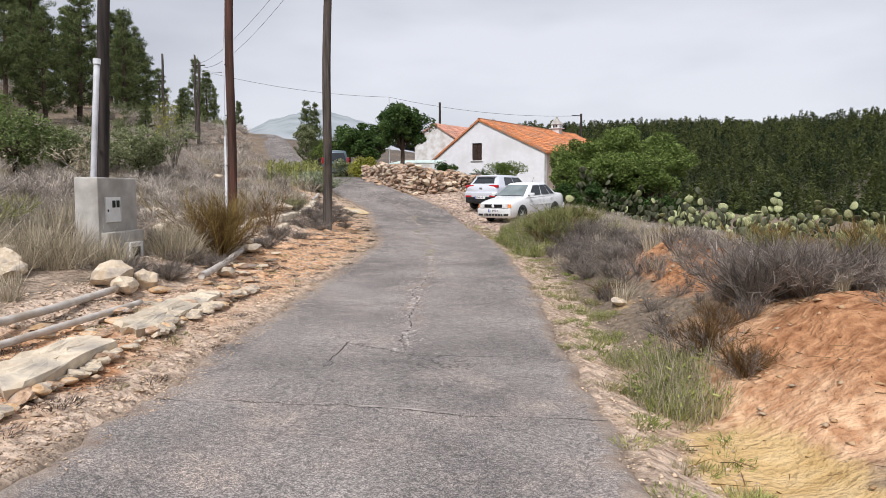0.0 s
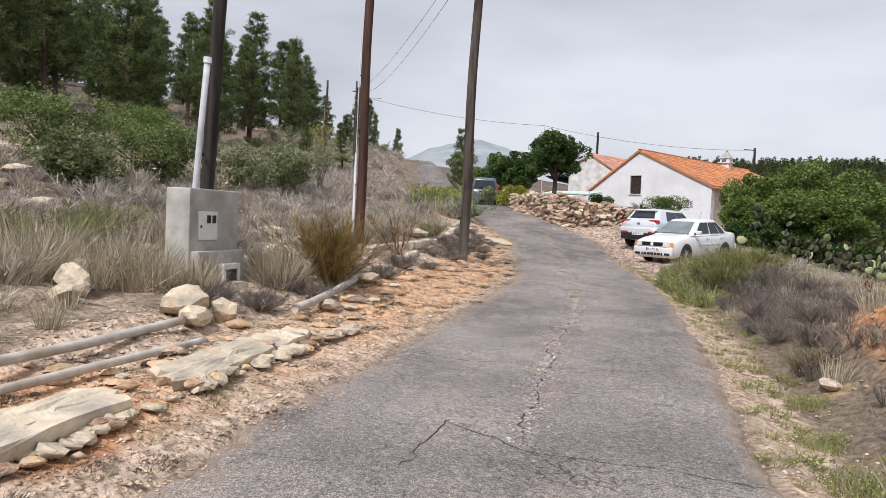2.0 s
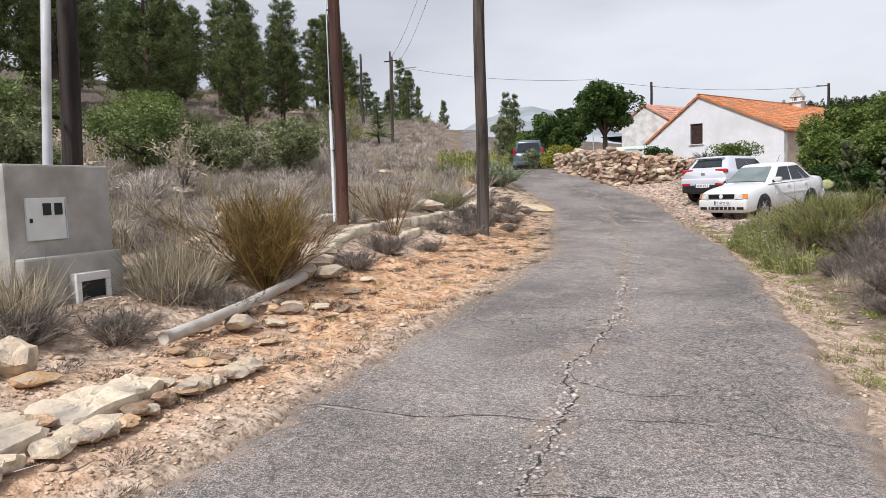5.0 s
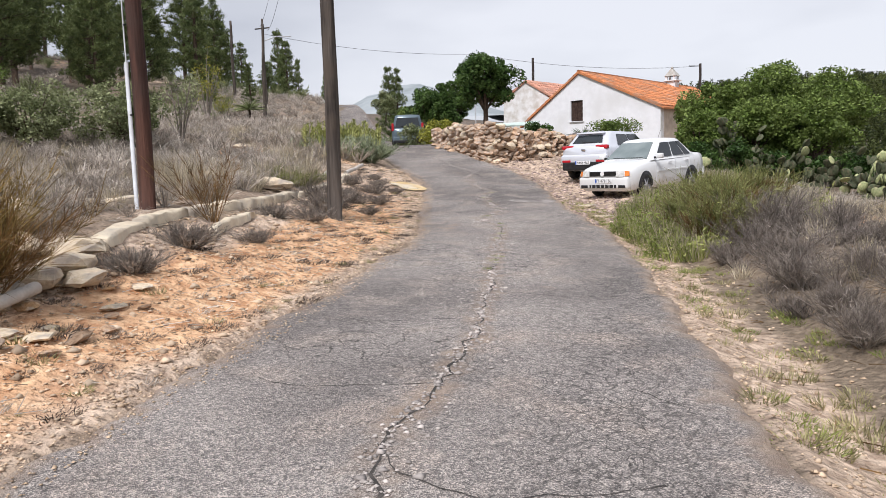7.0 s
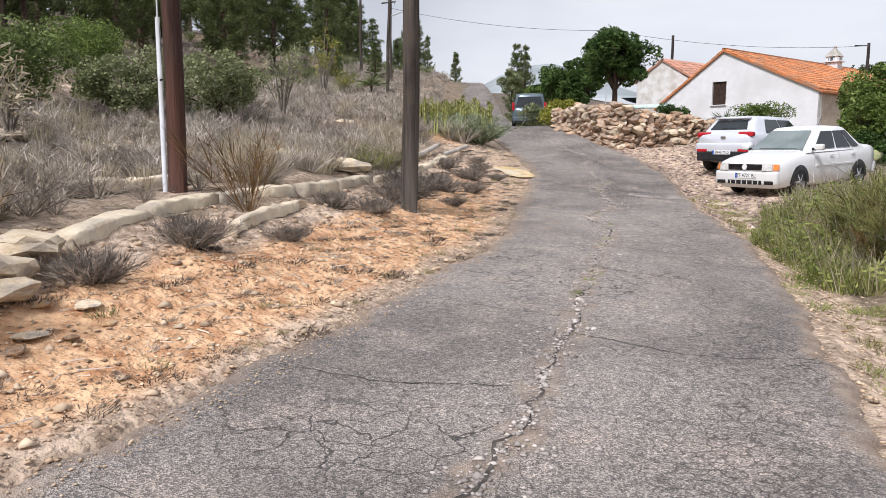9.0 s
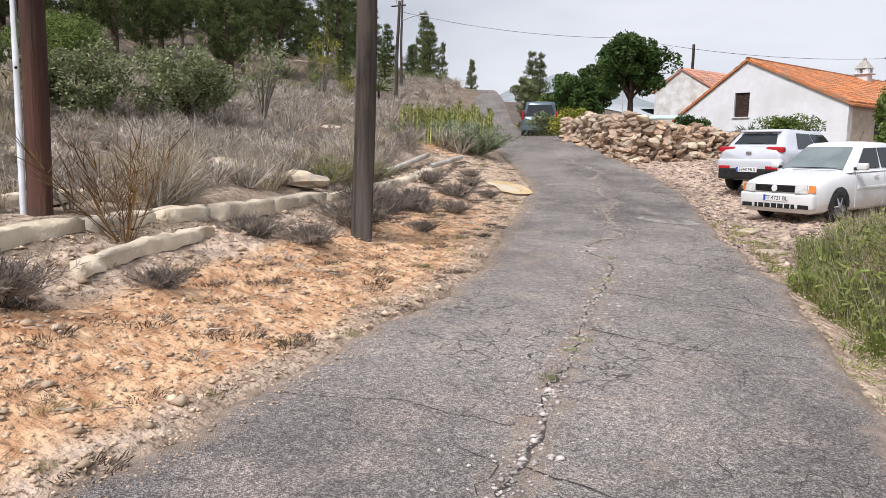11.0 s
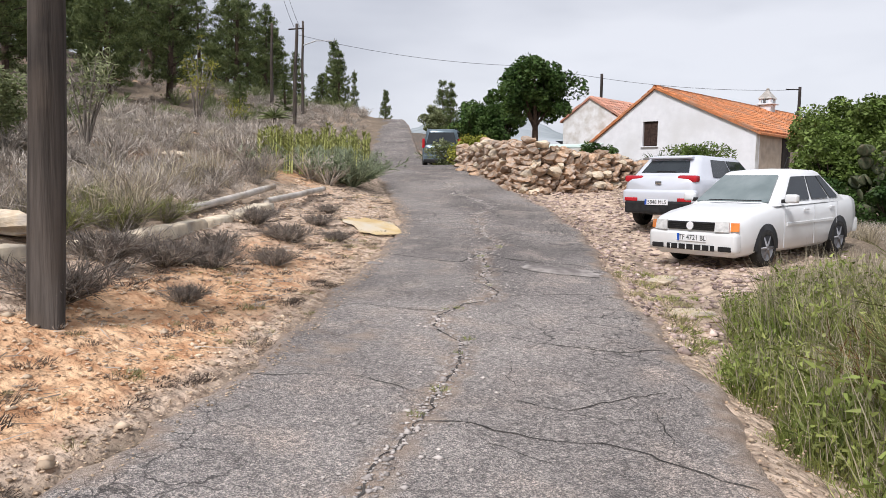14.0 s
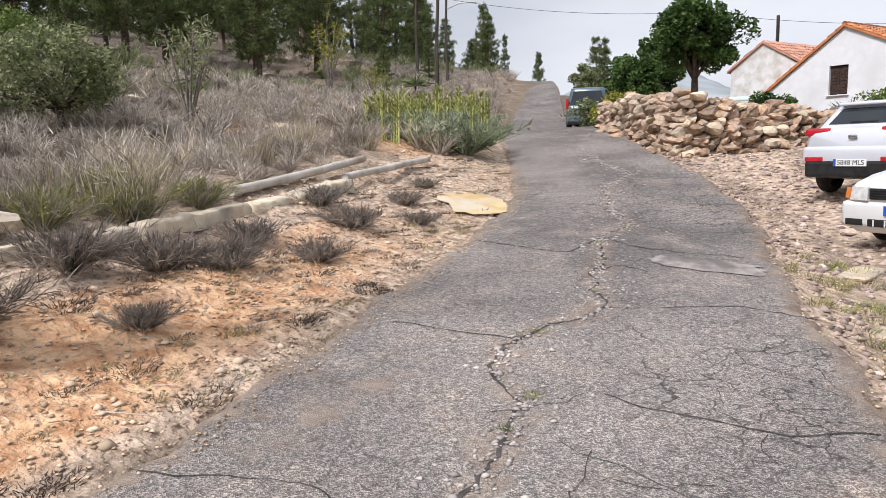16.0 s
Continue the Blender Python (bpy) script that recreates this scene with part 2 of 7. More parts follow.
def ground_material():
    """Soil: grey-brown earth, orange dirt, pale sand and litter, by three masks stored on the sheet."""
    m = bpy.data.materials.new("dry_hill_soil")
    m.use_nodes = True
    nt = m.node_tree
    N, L = nt.nodes, nt.links
    b = N["Principled BSDF"]
    b.inputs["Roughness"].default_value = 0.95
    b.inputs["Specular IOR Level"].default_value = 0.15
    at = N.new("ShaderNodeAttribute")
    at.attribute_name = "soil"
    sep = N.new("ShaderNodeSeparateColor")
    L.new(at.outputs["Color"], sep.inputs["Color"])
    tc = N.new("ShaderNodeTexCoord")

    def noisy(scale, detail, lo, hi, c1, c2):
        n = N.new("ShaderNodeTexNoise")
        n.inputs["Scale"].default_value, n.inputs["Detail"].default_value = scale, detail
        r = N.new("ShaderNodeValToRGB")
        r.color_ramp.elements[0].position, r.color_ramp.elements[1].position = lo, hi
        r.color_ramp.elements[0].color, r.color_ramp.elements[1].color = (*c1, 1), (*c2, 1)
        L.new(tc.outputs["Object"], n.inputs["Vector"])
        L.new(n.outputs["Fac"], r.inputs["Fac"])
        return r.outputs["Color"], n.outputs["Fac"]

    def mix(f, a, c):
        x = N.new("ShaderNodeMix")
        x.data_type = "RGBA"
        L.new(f, x.inputs["Factor"])
        L.new(a, x.inputs["A"])
        L.new(c, x.inputs["B"])
        return x.outputs["Result"]

    def ragged(mask, scale, width=0.5):
        n = N.new("ShaderNodeTexNoise")
        n.inputs["Scale"].default_value, n.inputs["Detail"].default_value = scale, 5
        L.new(tc.outputs["Object"], n.inputs["Vector"])
        add = N.new("ShaderNodeMath")
        add.operation = "ADD"
        L.new(mask, add.inputs[0])
        L.new(n.outputs["Fac"], add.inputs[1])
        mr = N.new("ShaderNodeMapRange")
        mr.inputs["From Min"].default_value, mr.inputs["From Max"].default_value = 1.0 - width / 2, 1.0 + width / 2
        L.new(add.outputs[0], mr.inputs["Value"])
        return mr.outputs["Result"]

    earth, f0 = noisy(0.8, 8, 0.35, 0.7, (0.17, 0.135, 0.1), (0.3, 0.23, 0.16))
    fine, f1 = noisy(14, 6, 0.4, 0.62, (0.1, 0.08, 0.065), (0.34, 0.27, 0.2))
    n_half = N.new("ShaderNodeMix")
    n_half.data_type = "RGBA"
    n_half.inputs["Factor"].default_value = 0.45
    L.new(earth, n_half.inputs["A"])
    L.new(fine, n_half.inputs["B"])
    base = n_half.outputs["Result"]
    orange, f2 = noisy(7, 9, 0.36, 0.64, (0.5, 0.265, 0.14), (0.86, 0.57, 0.35))
    pale, f3 = noisy(9, 8, 0.36, 0.62, (0.34, 0.25, 0.185), (0.72, 0.56, 0.43))
    litter, f4 = noisy(22, 6, 0.4, 0.6, (0.05, 0.042, 0.036), (0.19, 0.16, 0.135))
    yellow, f5 = noisy(4, 5, 0.3, 0.7, (0.55, 0.36, 0.15), (0.72, 0.52, 0.27))
    col = mix(ragged(sep.outputs["Green"], 2.2), base, pale)
    col = mix(ragged(sep.outputs["Red"], 1.6), col, orange)
    col = mix(ragged(sep.outputs["Blue"], 2.8), col, litter)
    at2 = N.new("ShaderNodeAttribute")
    at2.attribute_name = "sand"
    col = mix(ragged(at2.outputs["Fac"], 3.0, 0.3), col, yellow)
    red, f6 = noisy(8, 8, 0.34, 0.66, (0.28, 0.122, 0.056), (0.58, 0.31, 0.16))
    at3 = N.new("ShaderNodeAttribute")
    at3.attribute_name = "red"
    col = mix(ragged(at3.outputs["Fac"], 1.8, 0.4), col, red)
    L.new(col, b.inputs["Base Color"])
    n3 = N.new("ShaderNodeTexNoise")
    n3.inputs["Scale"].default_value, n3.inputs["Detail"].default_value = 16, 8
    bp = N.new("ShaderNodeBump")
    bp.inputs["Strength"].default_value, bp.inputs["Distance"].default_value = 1.0, 0.08
    L.new(tc.outputs["Object"], n3.inputs["Vector"])
    L.new(n3.outputs["Fac"], bp.inputs["Height"])
    L.new(bp.outputs["Normal"], b.inputs["Normal"])
    return m


def asphalt_material():
    """Old asphalt: exposed aggregate, tonal patches, crazed and cracked."""
    m = bpy.data.materials.new("old_cracked_asphalt")
    m.use_nodes = True
    nt = m.node_tree
    N, L = nt.nodes, nt.links
    b = N["Principled BSDF"]
    b.inputs["Roughness"].default_value = 0.88
    b.inputs["Specular IOR Level"].default_value = 0.25
    tc = N.new("ShaderNodeTexCoord")

    def noise_ramp(scale, detail, lo, hi, c1, c2):
        n = N.new("ShaderNodeTexNoise")
        n.inputs["Scale"].default_value, n.inputs["Detail"].default_value = scale, detail
        r = N.new("ShaderNodeValToRGB")
        r.color_ramp.elements[0].position, r.color_ramp.elements[1].position = lo, hi
        r.color_ramp.elements[0].color, r.color_ramp.elements[1].color = (*c1, 1), (*c2, 1)
        L.new(tc.outputs["Object"], n.inputs["Vector"])
        L.new(n.outputs["Fac"], r.inputs["Fac"])
        return r.outputs["Color"]

    def mixc(f, a, c, mode="MIX"):
        x = N.new("ShaderNodeMix")
        x.data_type, x.blend_type = "RGBA", mode
        if isinstance(f, float):
            x.inputs["Factor"].default_value = f
        else:
            L.new(f, x.inputs["Factor"])
        for s, v in (("A", a), ("B", c)):
            if isinstance(v, tuple):
                x.inputs[s].default_value = (*v, 1)
            else:
                L.new(v, x.inputs[s])
        return x.outputs["Result"]

    patches = noise_ramp(0.55, 5, 0.35, 0.68, (0.228, 0.212, 0.206), (0.405, 0.376, 0.36))
    stains = noise_ramp(1.9, 6, 0.5, 0.72, (0.0, 0.0, 0.0), (1, 1, 1))
    col = mixc(stains, patches, (0.42, 0.368, 0.335))
    v = N.new("ShaderNodeTexVoronoi")
    v.inputs["Scale"].default_value = 150
    L.new(tc.outputs["Object"], v.inputs["Vector"])
    sep = N.new("ShaderNodeSeparateColor")
    L.new(v.outputs["Color"], sep.inputs["Color"])
    agg = N.new("ShaderNodeValToRGB")
    agg.color_ramp.elements[0].position, agg.color_ramp.elements[1].position = 0.3, 1.0
    agg.color_ramp.elements[0].color, agg.color_ramp.elements[1].color = (0.58, 0.58, 0.58, 1), (1.98, 1.92, 1.84, 1)
    L.new(sep.outputs["Red"], agg.inputs["Fac"])
    col = mixc(1.0, col, agg.outputs["Color"], "MULTIPLY")
    mottle = noise_ramp(26, 5, 0.3, 0.7, (0.72, 0.71, 0.7), (1.22, 1.2, 1.17))
    col = mixc(1.0, col, mottle, "MULTIPLY")
    # crazing: fine cells, only where a broad noise allows it
    warp = N.new("ShaderNodeTexNoise")
    warp.inputs["Scale"].default_value, warp.inputs["Detail"].default_value = 2.5, 4
    L.new(tc.outputs["Object"], warp.inputs["Vector"])
    add = N.new("ShaderNodeVectorMath")
    add.operation = "MULTIPLY_ADD"
    add.inputs[1].default_value = (0.5, 0.5, 0.5)
    L.new(warp.outputs["Color"], add.inputs[0])
    L.new(tc.outputs["Object"], add.inputs[2])
    lines = []
    for scale, wide in ((0.8, 0.008), (4.2, 0.03), (9.5, 0.06)):
        e = N.new("ShaderNodeTexVoronoi")
        e.feature = "DISTANCE_TO_EDGE"
        e.inputs["Scale"].default_value = scale
        L.new(add.outputs[0], e.inputs["Vector"])
        mr = N.new("ShaderNodeMapRange")
        mr.inputs["From Min"].default_value, mr.inputs["From Max"].default_value = wide * 0.4, wide
        mr.inputs["To Min"].default_value, mr.inputs["To Max"].default_value = 1, 0
        L.new(e.outputs["Distance"], mr.inputs["Value"])
        lines.append(mr.outputs["Result"])
    where = noise_ramp(0.35, 3, 0.52, 0.62, (0, 0, 0), (0.75, 0.75, 0.75))
    mul = N.new("ShaderNodeMath")
    mul.operation = "MULTIPLY"
    L.new(lines[1], mul.inputs[0])
    L.new(where, mul.inputs[1])
    mx = N.new("ShaderNodeMath")
    mx.operation = "MAXIMUM"
    big = N.new("ShaderNodeMath")
    big.operation = "MULTIPLY"
    big.inputs[1].default_value = 0.3
    L.new(lines[0], big.inputs[0])
    L.new(big.outputs[0], mx.inputs[0])
    L.new(mul.outputs[0], mx.inputs[1])
    cz = N.new("ShaderNodeAttribute")
    cz.attribute_name = "craze"
    fine = N.new("ShaderNodeMath")
    fine.operation = "MULTIPLY"
    L.new(lines[2], fine.inputs[0])
    L.new(cz.outputs["Fac"], fine.inputs[1])
    both = N.new("ShaderNodeMath")
    both.operation = "MAXIMUM"
    L.new(mx.outputs[0], both.inputs[0])
    L.new(fine.outputs[0], both.inputs[1])
    col = mixc(both.outputs[0], col, (0.035, 0.033, 0.032))
    # dust washed over the edges
    at = N.new("ShaderNodeAttribute")
    at.attribute_name = "dust"
    dn = noise_ramp(6, 7, 0.35, 0.65, (0.3, 0.22, 0.165), (0.5, 0.39, 0.3))
    dm = N.new("ShaderNodeTexNoise")
    dm.inputs["Scale"].default_value, dm.inputs["Detail"].default_value = 5, 6
    L.new(tc.outputs["Object"], dm.inputs["Vector"])
    da = N.new("ShaderNodeMath")
    da.operation = "ADD"
    L.new(at.outputs["Fac"], da.inputs[0])
    L.new(dm.outputs["Fac"], da.inputs[1])
    dr = N.new("ShaderNodeMapRange")
    dr.inputs["From Min"].default_value, dr.inputs["From Max"].default_value = 0.85, 1.25
    dr.inputs["To Max"].default_value = 0.85
    L.new(da.outputs[0], dr.inputs["Value"])
    col = mixc(dr.outputs["Result"], col, dn)
    tn = N.new("ShaderNodeAttribute")
    tn.attribute_name = "newer"
    col = mixc(tn.outputs["Fac"], col, mottle, "MULTIPLY")
    col = mixc(tn.outputs["Fac"], col, (0.62, 0.63, 0.65), "MULTIPLY")
    L.new(col, b.inputs["Base Color"])
    bp = N.new("ShaderNodeBump")
    bp.inputs["Strength"].default_value, bp.inputs["Distance"].default_value = 0.9, 0.012
    L.new(v.outputs["Distance"], bp.inputs["Height"])
    L.new(bp.outputs["Normal"], b.inputs["Normal"])
    return m


M_GROUND = ground_material()
M_ASPHALT = asphalt_material()

# ---- mesh tools ----
rng = np.random.default_rng(7)


def tri_mesh(name, V, F):
    """A mesh from arrays of vertices and triangles."""
    V, F = np.asarray(V, dtype=np.float32), np.asarray(F, dtype=np.int32)
    me = bpy.data.meshes.new(name)
    me.vertices.add(len(V))
    me.vertices.foreach_set("co", V.ravel())
    me.loops.add(F.size)
    me.loops.foreach_set("vertex_index", F.ravel())
    me.polygons.add(len(F))
    me.polygons.foreach_set("loop_start", np.arange(0, F.size, 3, dtype=np.int32))
    me.update(calc_edges=True)
    me.validate()
    return me


def joined(pieces):
    """Vertex and triangle arrays of several pieces as one pair."""
    vs, fs, n = [], [], 0
    for V, F in pieces:
        vs.append(V)
        fs.append(F + n)
        n += len(V)
    return np.concatenate(vs), np.concatenate(fs)


def unit(a):
    return a / np.maximum(np.linalg.norm(a, axis=-1, keepdims=True), 1e-9)


def blades(P, D, length, width, droop, r=rng):
    """Bent tapering blades: base points, directions, lengths, widths, sag."""
    n = len(P)
    D = unit(D)
    S = unit(np.cross(D, r.normal(size=(n, 3)))) * np.reshape(width, (-1, 1))
    L = np.reshape(length, (-1, 1))
    sag = np.zeros((n, 3))
    sag[:, 2] = -np.reshape(droop, (-1,)) * np.ones(n)
    sag[:, :2] += D[:, :2] * np.reshape(droop, (-1, 1)) * 0.6
    mid = P + D * L * 0.55 + sag * L * 0.3
    tip = P + D * L + sag * L
    V = np.stack([P - S, P + S, mid - S * 0.7, mid + S * 0.7, tip], 1).reshape(-1, 3)
    base = np.arange(n)[:, None] * 5
    F = np.concatenate([base + [0, 1, 3], base + [0, 3, 2], base + [2, 3, 4]], 1).reshape(-1, 3)
    return V, F


def leaves(C, size, r=rng, flat=0.4):
    """Folded diamond leaves round the points C."""
    n = len(C)
    A = unit(r.normal(size=(n, 3)) * [1, 1, flat])
    B = unit(np.cross(A, r.normal(size=(n, 3))))
    s = np.reshape(size, (-1, 1)) * r.uniform(0.6, 1.3, (n, 1))
    V = np.stack([C - A * s, C + B * s * 0.5, C + A * s, C - B * s * 0.5], 1).reshape(-1, 3)
    base = np.arange(n)[:, None] * 4
    F = np.concatenate([base + [0, 1, 2], base + [0, 2, 3]], 1).reshape(-1, 3)
    return V, F


def tube(points, radii, sides=8, cap=True):
    """A tapering tube along points."""
    pts = np.array(points, dtype=float)
    radii = np.ones(len(pts)) * np.array(radii)
    T = unit(np.gradient(pts, axis=0))
    up = np.array([0.0, 0, 1]) if abs(T[0][2]) < 0.9 else np.array([1.0, 0, 0])
    A = unit(np.cross(T, up))
    B = np.cross(T, A)
    a = np.arange(sides) / sides * 2 * np.pi
    V = (pts[:, None] + radii[:, None, None] * (np.cos(a)[None, :, None] * A[:, None] + np.sin(a)[None, :, None] * B[:, None])).reshape(-1, 3)
    F = []
    for i in range(len(pts) - 1):
        for j in range(sides):
            p, q = i * sides + j, i * sides + (j + 1) % sides
            F += [(p, q, q + sides), (p, q + sides, p + sides)]
    if cap:
        for ring in (0, len(pts) - 1):
            V = np.vstack([V, pts[ring]])
            for j in range(sides):
                F.append((ring * sides + j, ring * sides + (j + 1) % sides, len(V) - 1))
    return V, np.array(F)


def solid(name, VF, material, parent=None, label="", smooth=False):
    """One mesh object from arrays, under a thing where one is given."""
    me = tri_mesh(name, *VF)
    me.materials.append(material)
    if smooth:
        me.polygons.foreach_set("use_smooth", [True] * len(me.polygons))
    ob = new(name, me)
    ob.parent = parent
    return tagged(ob, label)


def part(name, bm, material, parent=None, label="", smooth=False):
    """One mesh object from a bmesh, which it frees."""
    me = bpy.data.meshes.new(name)
    bm.to_mesh(me)
    bm.free()
    me.materials.append(material)
    if smooth:
        me.polygons.foreach_set("use_smooth", [True] * len(me.polygons))
    ob = new(name, me)
    ob.parent = parent
    return tagged(ob, label)


def shared(name, me, parent, m):
    ob = new(name, me)
    ob.parent = parent
    ob.matrix_basis = m
    return ob


def block(sx, sy, sz, bevel=0.0, at=(0, 0, 0), m=None):
    """A bevelled box centred at a place."""
    bm = bmesh.new()
    bmesh.ops.create_cube(bm, size=1, matrix=Matrix.Diagonal((sx, sy, sz, 1)))
    if bevel:
        bmesh.ops.bevel(bm, geom=bm.edges[:], offset=bevel, segments=2, affect="EDGES", profile=0.6)
    bmesh.ops.transform(bm, matrix=(m or Matrix()) @ Matrix.Translation(at), verts=bm.verts)
    return bm


def holder(name, m, label, category, group="", kind=""):
    ob = new(name)
    ob.empty_display_size = 0.2
    ob.matrix_basis = m
    return tagged(ob, label, category, group, kind)


# ---- the lie of the land ----
LEFT_EDGE = ((-40, -1.2), (0, -1.05), (8, -1.2), (11, -1.25), (15, -1.3), (17, -1.36), (20.5, -1.5), (21.7, -1.88), (24.3, -2.42), (25.5, -2.6), (27.9, -3.1), (31, -4.5), (36, -7.1), (48, -12.6), (75.5, -22.55), (110, -40))
RIGHT_EDGE = ((-40, 3.0), (0, 2.6), (6, 2.42), (8, 2.34), (12, 2.25), (14.5, 2.15), (17.7, 1.92), (19.7, 1.8), (21, 1.6), (22.7, 1.3), (24.5, 0.78), (26.3, 0.4), (28.1, 0.14), (31.1, -1.2), (35.1, -3.5), (42, -5.9), (48, -8.6), (54, -11.5), (72, -18.8), (110, -36))
ROAD_Z = ((-40, -0.3), (0, 0.22), (9, 0.29), (15, 0.4), (20, 0.5), (23, 0.64), (26, 0.86), (29, 1.19), (32, 1.6), (34.6, 2.02), (38, 2.5), (42, 2.66), (48.5, 2.72), (54, 3.4), (75, 7.6), (90, 9.0), (110, 8.6), (140, 7.0), (400, 5.0), (900, 40))


def along(table, y):
    return np.interp(y, [p[0] for p in table], [p[1] for p in table])


def smooth_along(table, y, w=1.6):
    return (along(table, y - w) + 2 * along(table, y) + along(table, y + w)) / 4


def wave(x, y, s, seed=0.0):
    """A cheap smooth ripple field, -1 to 1."""
    return (np.sin(x * s + 1.7 * np.sin(y * s * 0.7 + seed) + seed) * np.cos(y * s * 1.13 + 1.3 * np.sin(x * s * 0.8 - seed)) + 0.5 * np.sin((x + y) * s * 2.3 + seed * 2) * np.cos((x - y) * s * 1.9 - seed)) / 1.5


def road_height(x, y):
    return smooth_along(ROAD_Z, y) - 0.038 * np.clip(x, -3, 3) * np.clip((40 - y) / 15, 0, 1)


def height(x, y, rough=True):
    """Ground height at x, y (arrays or numbers)."""
    x, y = np.asarray(x, dtype=float), np.asarray(y, dtype=float)
    l, r, z = smooth_along(LEFT_EDGE, y), smooth_along(RIGHT_EDGE, y), smooth_along(ROAD_Z, y)
    dl, dr = l - x, x - r
    low = np.interp(y, [0, 7, 11.5, 14.5], [0.66, 0.7, 0.74, 1.0])
    left = z + 0.04 + low * np.interp(dl, [0, 0.7, 1.5, 2.2, 3, 6, 10, 20, 40, 80, 200, 600], [0, 0.17, 0.36, 0.6, 0.78, 1.0, 1.7, 3.6, 8.2, 14, 28, 45])
    yard = np.clip((y - 23) / 5, 0, 1)
    ditch = np.interp(dr, [0, 0.4, 0.8, 1.4, 2.2, 3, 4.5, 9, 18, 30, 60, 110, 250, 520, 900], [-0.09, -0.24, -0.26, -0.08, 0.1, 0.05, -0.1, -0.35, -1.6, -6, -18, -20, 14, 80, 110])
    flat = np.interp(dr, [0, 1, 4, 6, 10, 14, 25, 45, 70, 110, 250, 520, 900], [-0.2, -0.36, -0.4, -0.52, -1.25, -1.55, -2.5, -9, -18, -20, 14, 80, 110])
    right = np.minimum(z, 3.2 + 0 * z) + ditch * (1 - yard) + flat * yard
    away = np.hypot(x - 1.5, y)
    valley = np.interp(away, [40, 70, 110, 150, 300, 430, 600, 1500], [-6, -14, -19, -11, 18, 33, 36, 60])
    far = np.clip((dr - 30) / 22, 0, 1)
    right = right * (1 - far) + valley * far
    g = np.where(dl > 0, left, np.where(dr > 0, right, road_height(x, y) - 0.05))
    if rough:
        off = np.clip(np.maximum(dl, dr) / 1.2, 0, 1)
        g = g + off * (0.07 * wave(x, y, 1.1) + 0.045 * wave(x, y, 3.1, 2.0) + 0.02 * wave(x, y, 8.0, 4.0))
        big = np.clip((np.maximum(dl, dr) - 8) / 15, 0, 1)
        g = g + big * 0.5 * wave(x, y, 0.21, 1.0) + np.clip((np.maximum(dl, dr) - 80) / 100, 0, 1) * 5 * wave(x, y, 0.021, 3.0)
        mound = np.exp(-(((x - 4.6) / 0.9) ** 2 + ((y - 12.7) / 2.4) ** 2)) * 0.6 + np.exp(-(((x - 5.2) / 1.2) ** 2 + ((y - 8.2) / 1.6) ** 2)) * 0.5
        g = g + mound
        g = g + off * np.clip((dr - 1.2) / 1.0, 0, 1) * np.clip((22 - y) / 4, 0, 1) * (0.05 * wave(x, y, 4.0, 1.5) + 0.045 * wave(x, y, 8.5, 2.5) + 0.018 * wave(x, y, 19.0, 0.5))
        g = g - np.exp(-(((x - 3.5) / 0.5) ** 2 + ((y - 6.6) / 1.3) ** 2)) * 0.1
    return g


def hz(x, y):
    return float(height(x, y))


def spaced(*runs):
    out = [runs[0][0]]
    for a, b, step in runs:
        out += list(np.linspace(a, b, max(1, int(round((b - a) / step))) + 1)[1:])
    return np.array(out)


def grid_tris(nx, ny):
    i, j = np.meshgrid(np.arange(nx - 1), np.arange(ny - 1), indexing="ij")
    a = (i * ny + j).ravel()
    return np.concatenate([np.stack([a, a + ny, a + ny + 1], 1), np.stack([a, a + ny + 1, a + 1], 1)])


gx = spaced((-900, -200, 50), (-200, -60, 8), (-60, -20, 1.6), (-20, -8, 0.5), (-8, 8, 0.11), (8, 20, 0.4), (20, 60, 2), (60, 300, 8), (300, 1500, 60))
gy = spaced((-200, -20, 20), (-20, -2, 1.0), (-2, 36, 0.14), (36, 60, 0.5), (60, 140, 2), (140, 500, 9), (500, 1500, 60))
GX, GY = np.meshgrid(gx, gy, indexing="ij")
GZ = height(GX, GY)
ground = solid("ground", (np.stack([GX, GY, GZ], -1).reshape(-1, 3), grid_tris(len(gx), len(gy))), M_GROUND, smooth=True)
tagged(ground, "dry hillside ground of orange dirt, pale gravel and grey litter", "ground", kind="structure")
dl = (smooth_along(LEFT_EDGE, GY) - GX).ravel()
dr = (GX - smooth_along(RIGHT_EDGE, GY)).ravel()
X, Y = GX.ravel(), GY.ravel()


def bump_at(v, lo, hi, soft):
    return np.clip((v - lo) / soft, 0, 1) * np.clip((hi - v) / soft, 0, 1)


def spot(cx, cy, rx, ry):
    return np.clip(1.6 - 1.3 * np.sqrt(((X - cx) / rx) ** 2 + ((Y - cy) / ry) ** 2), 0, 1)


orange = np.maximum.reduce([
    bump_at(dl, 0.0, 1.7, 0.35) * np.interp(Y, [7, 9, 12, 14, 18, 20.5, 24, 27], [0.45, 0.35, 0.6, 0.9, 0.9, 0.8, 0.55, 0.2]),
    spot(-2.2, 7.2, 0.8, 1.0), 0.8 * spot(-9, 30, 4, 1.6), 0.8 * spot(-16, 40, 6, 2), 0.8 * spot(-22, 46, 7, 2), spot(4.6, 13.3, 1.0, 2.4), spot(5.0, 7.6, 2.4, 2.6), spot(8.5, 14, 3.0, 1.2), spot(9, 22, 4, 1.0),
    np.clip((dl - 14) / 10, 0, 1) * np.where(wave(X, Y, 0.35, 5.0) > 0.3, 0.6, 0.15),
])
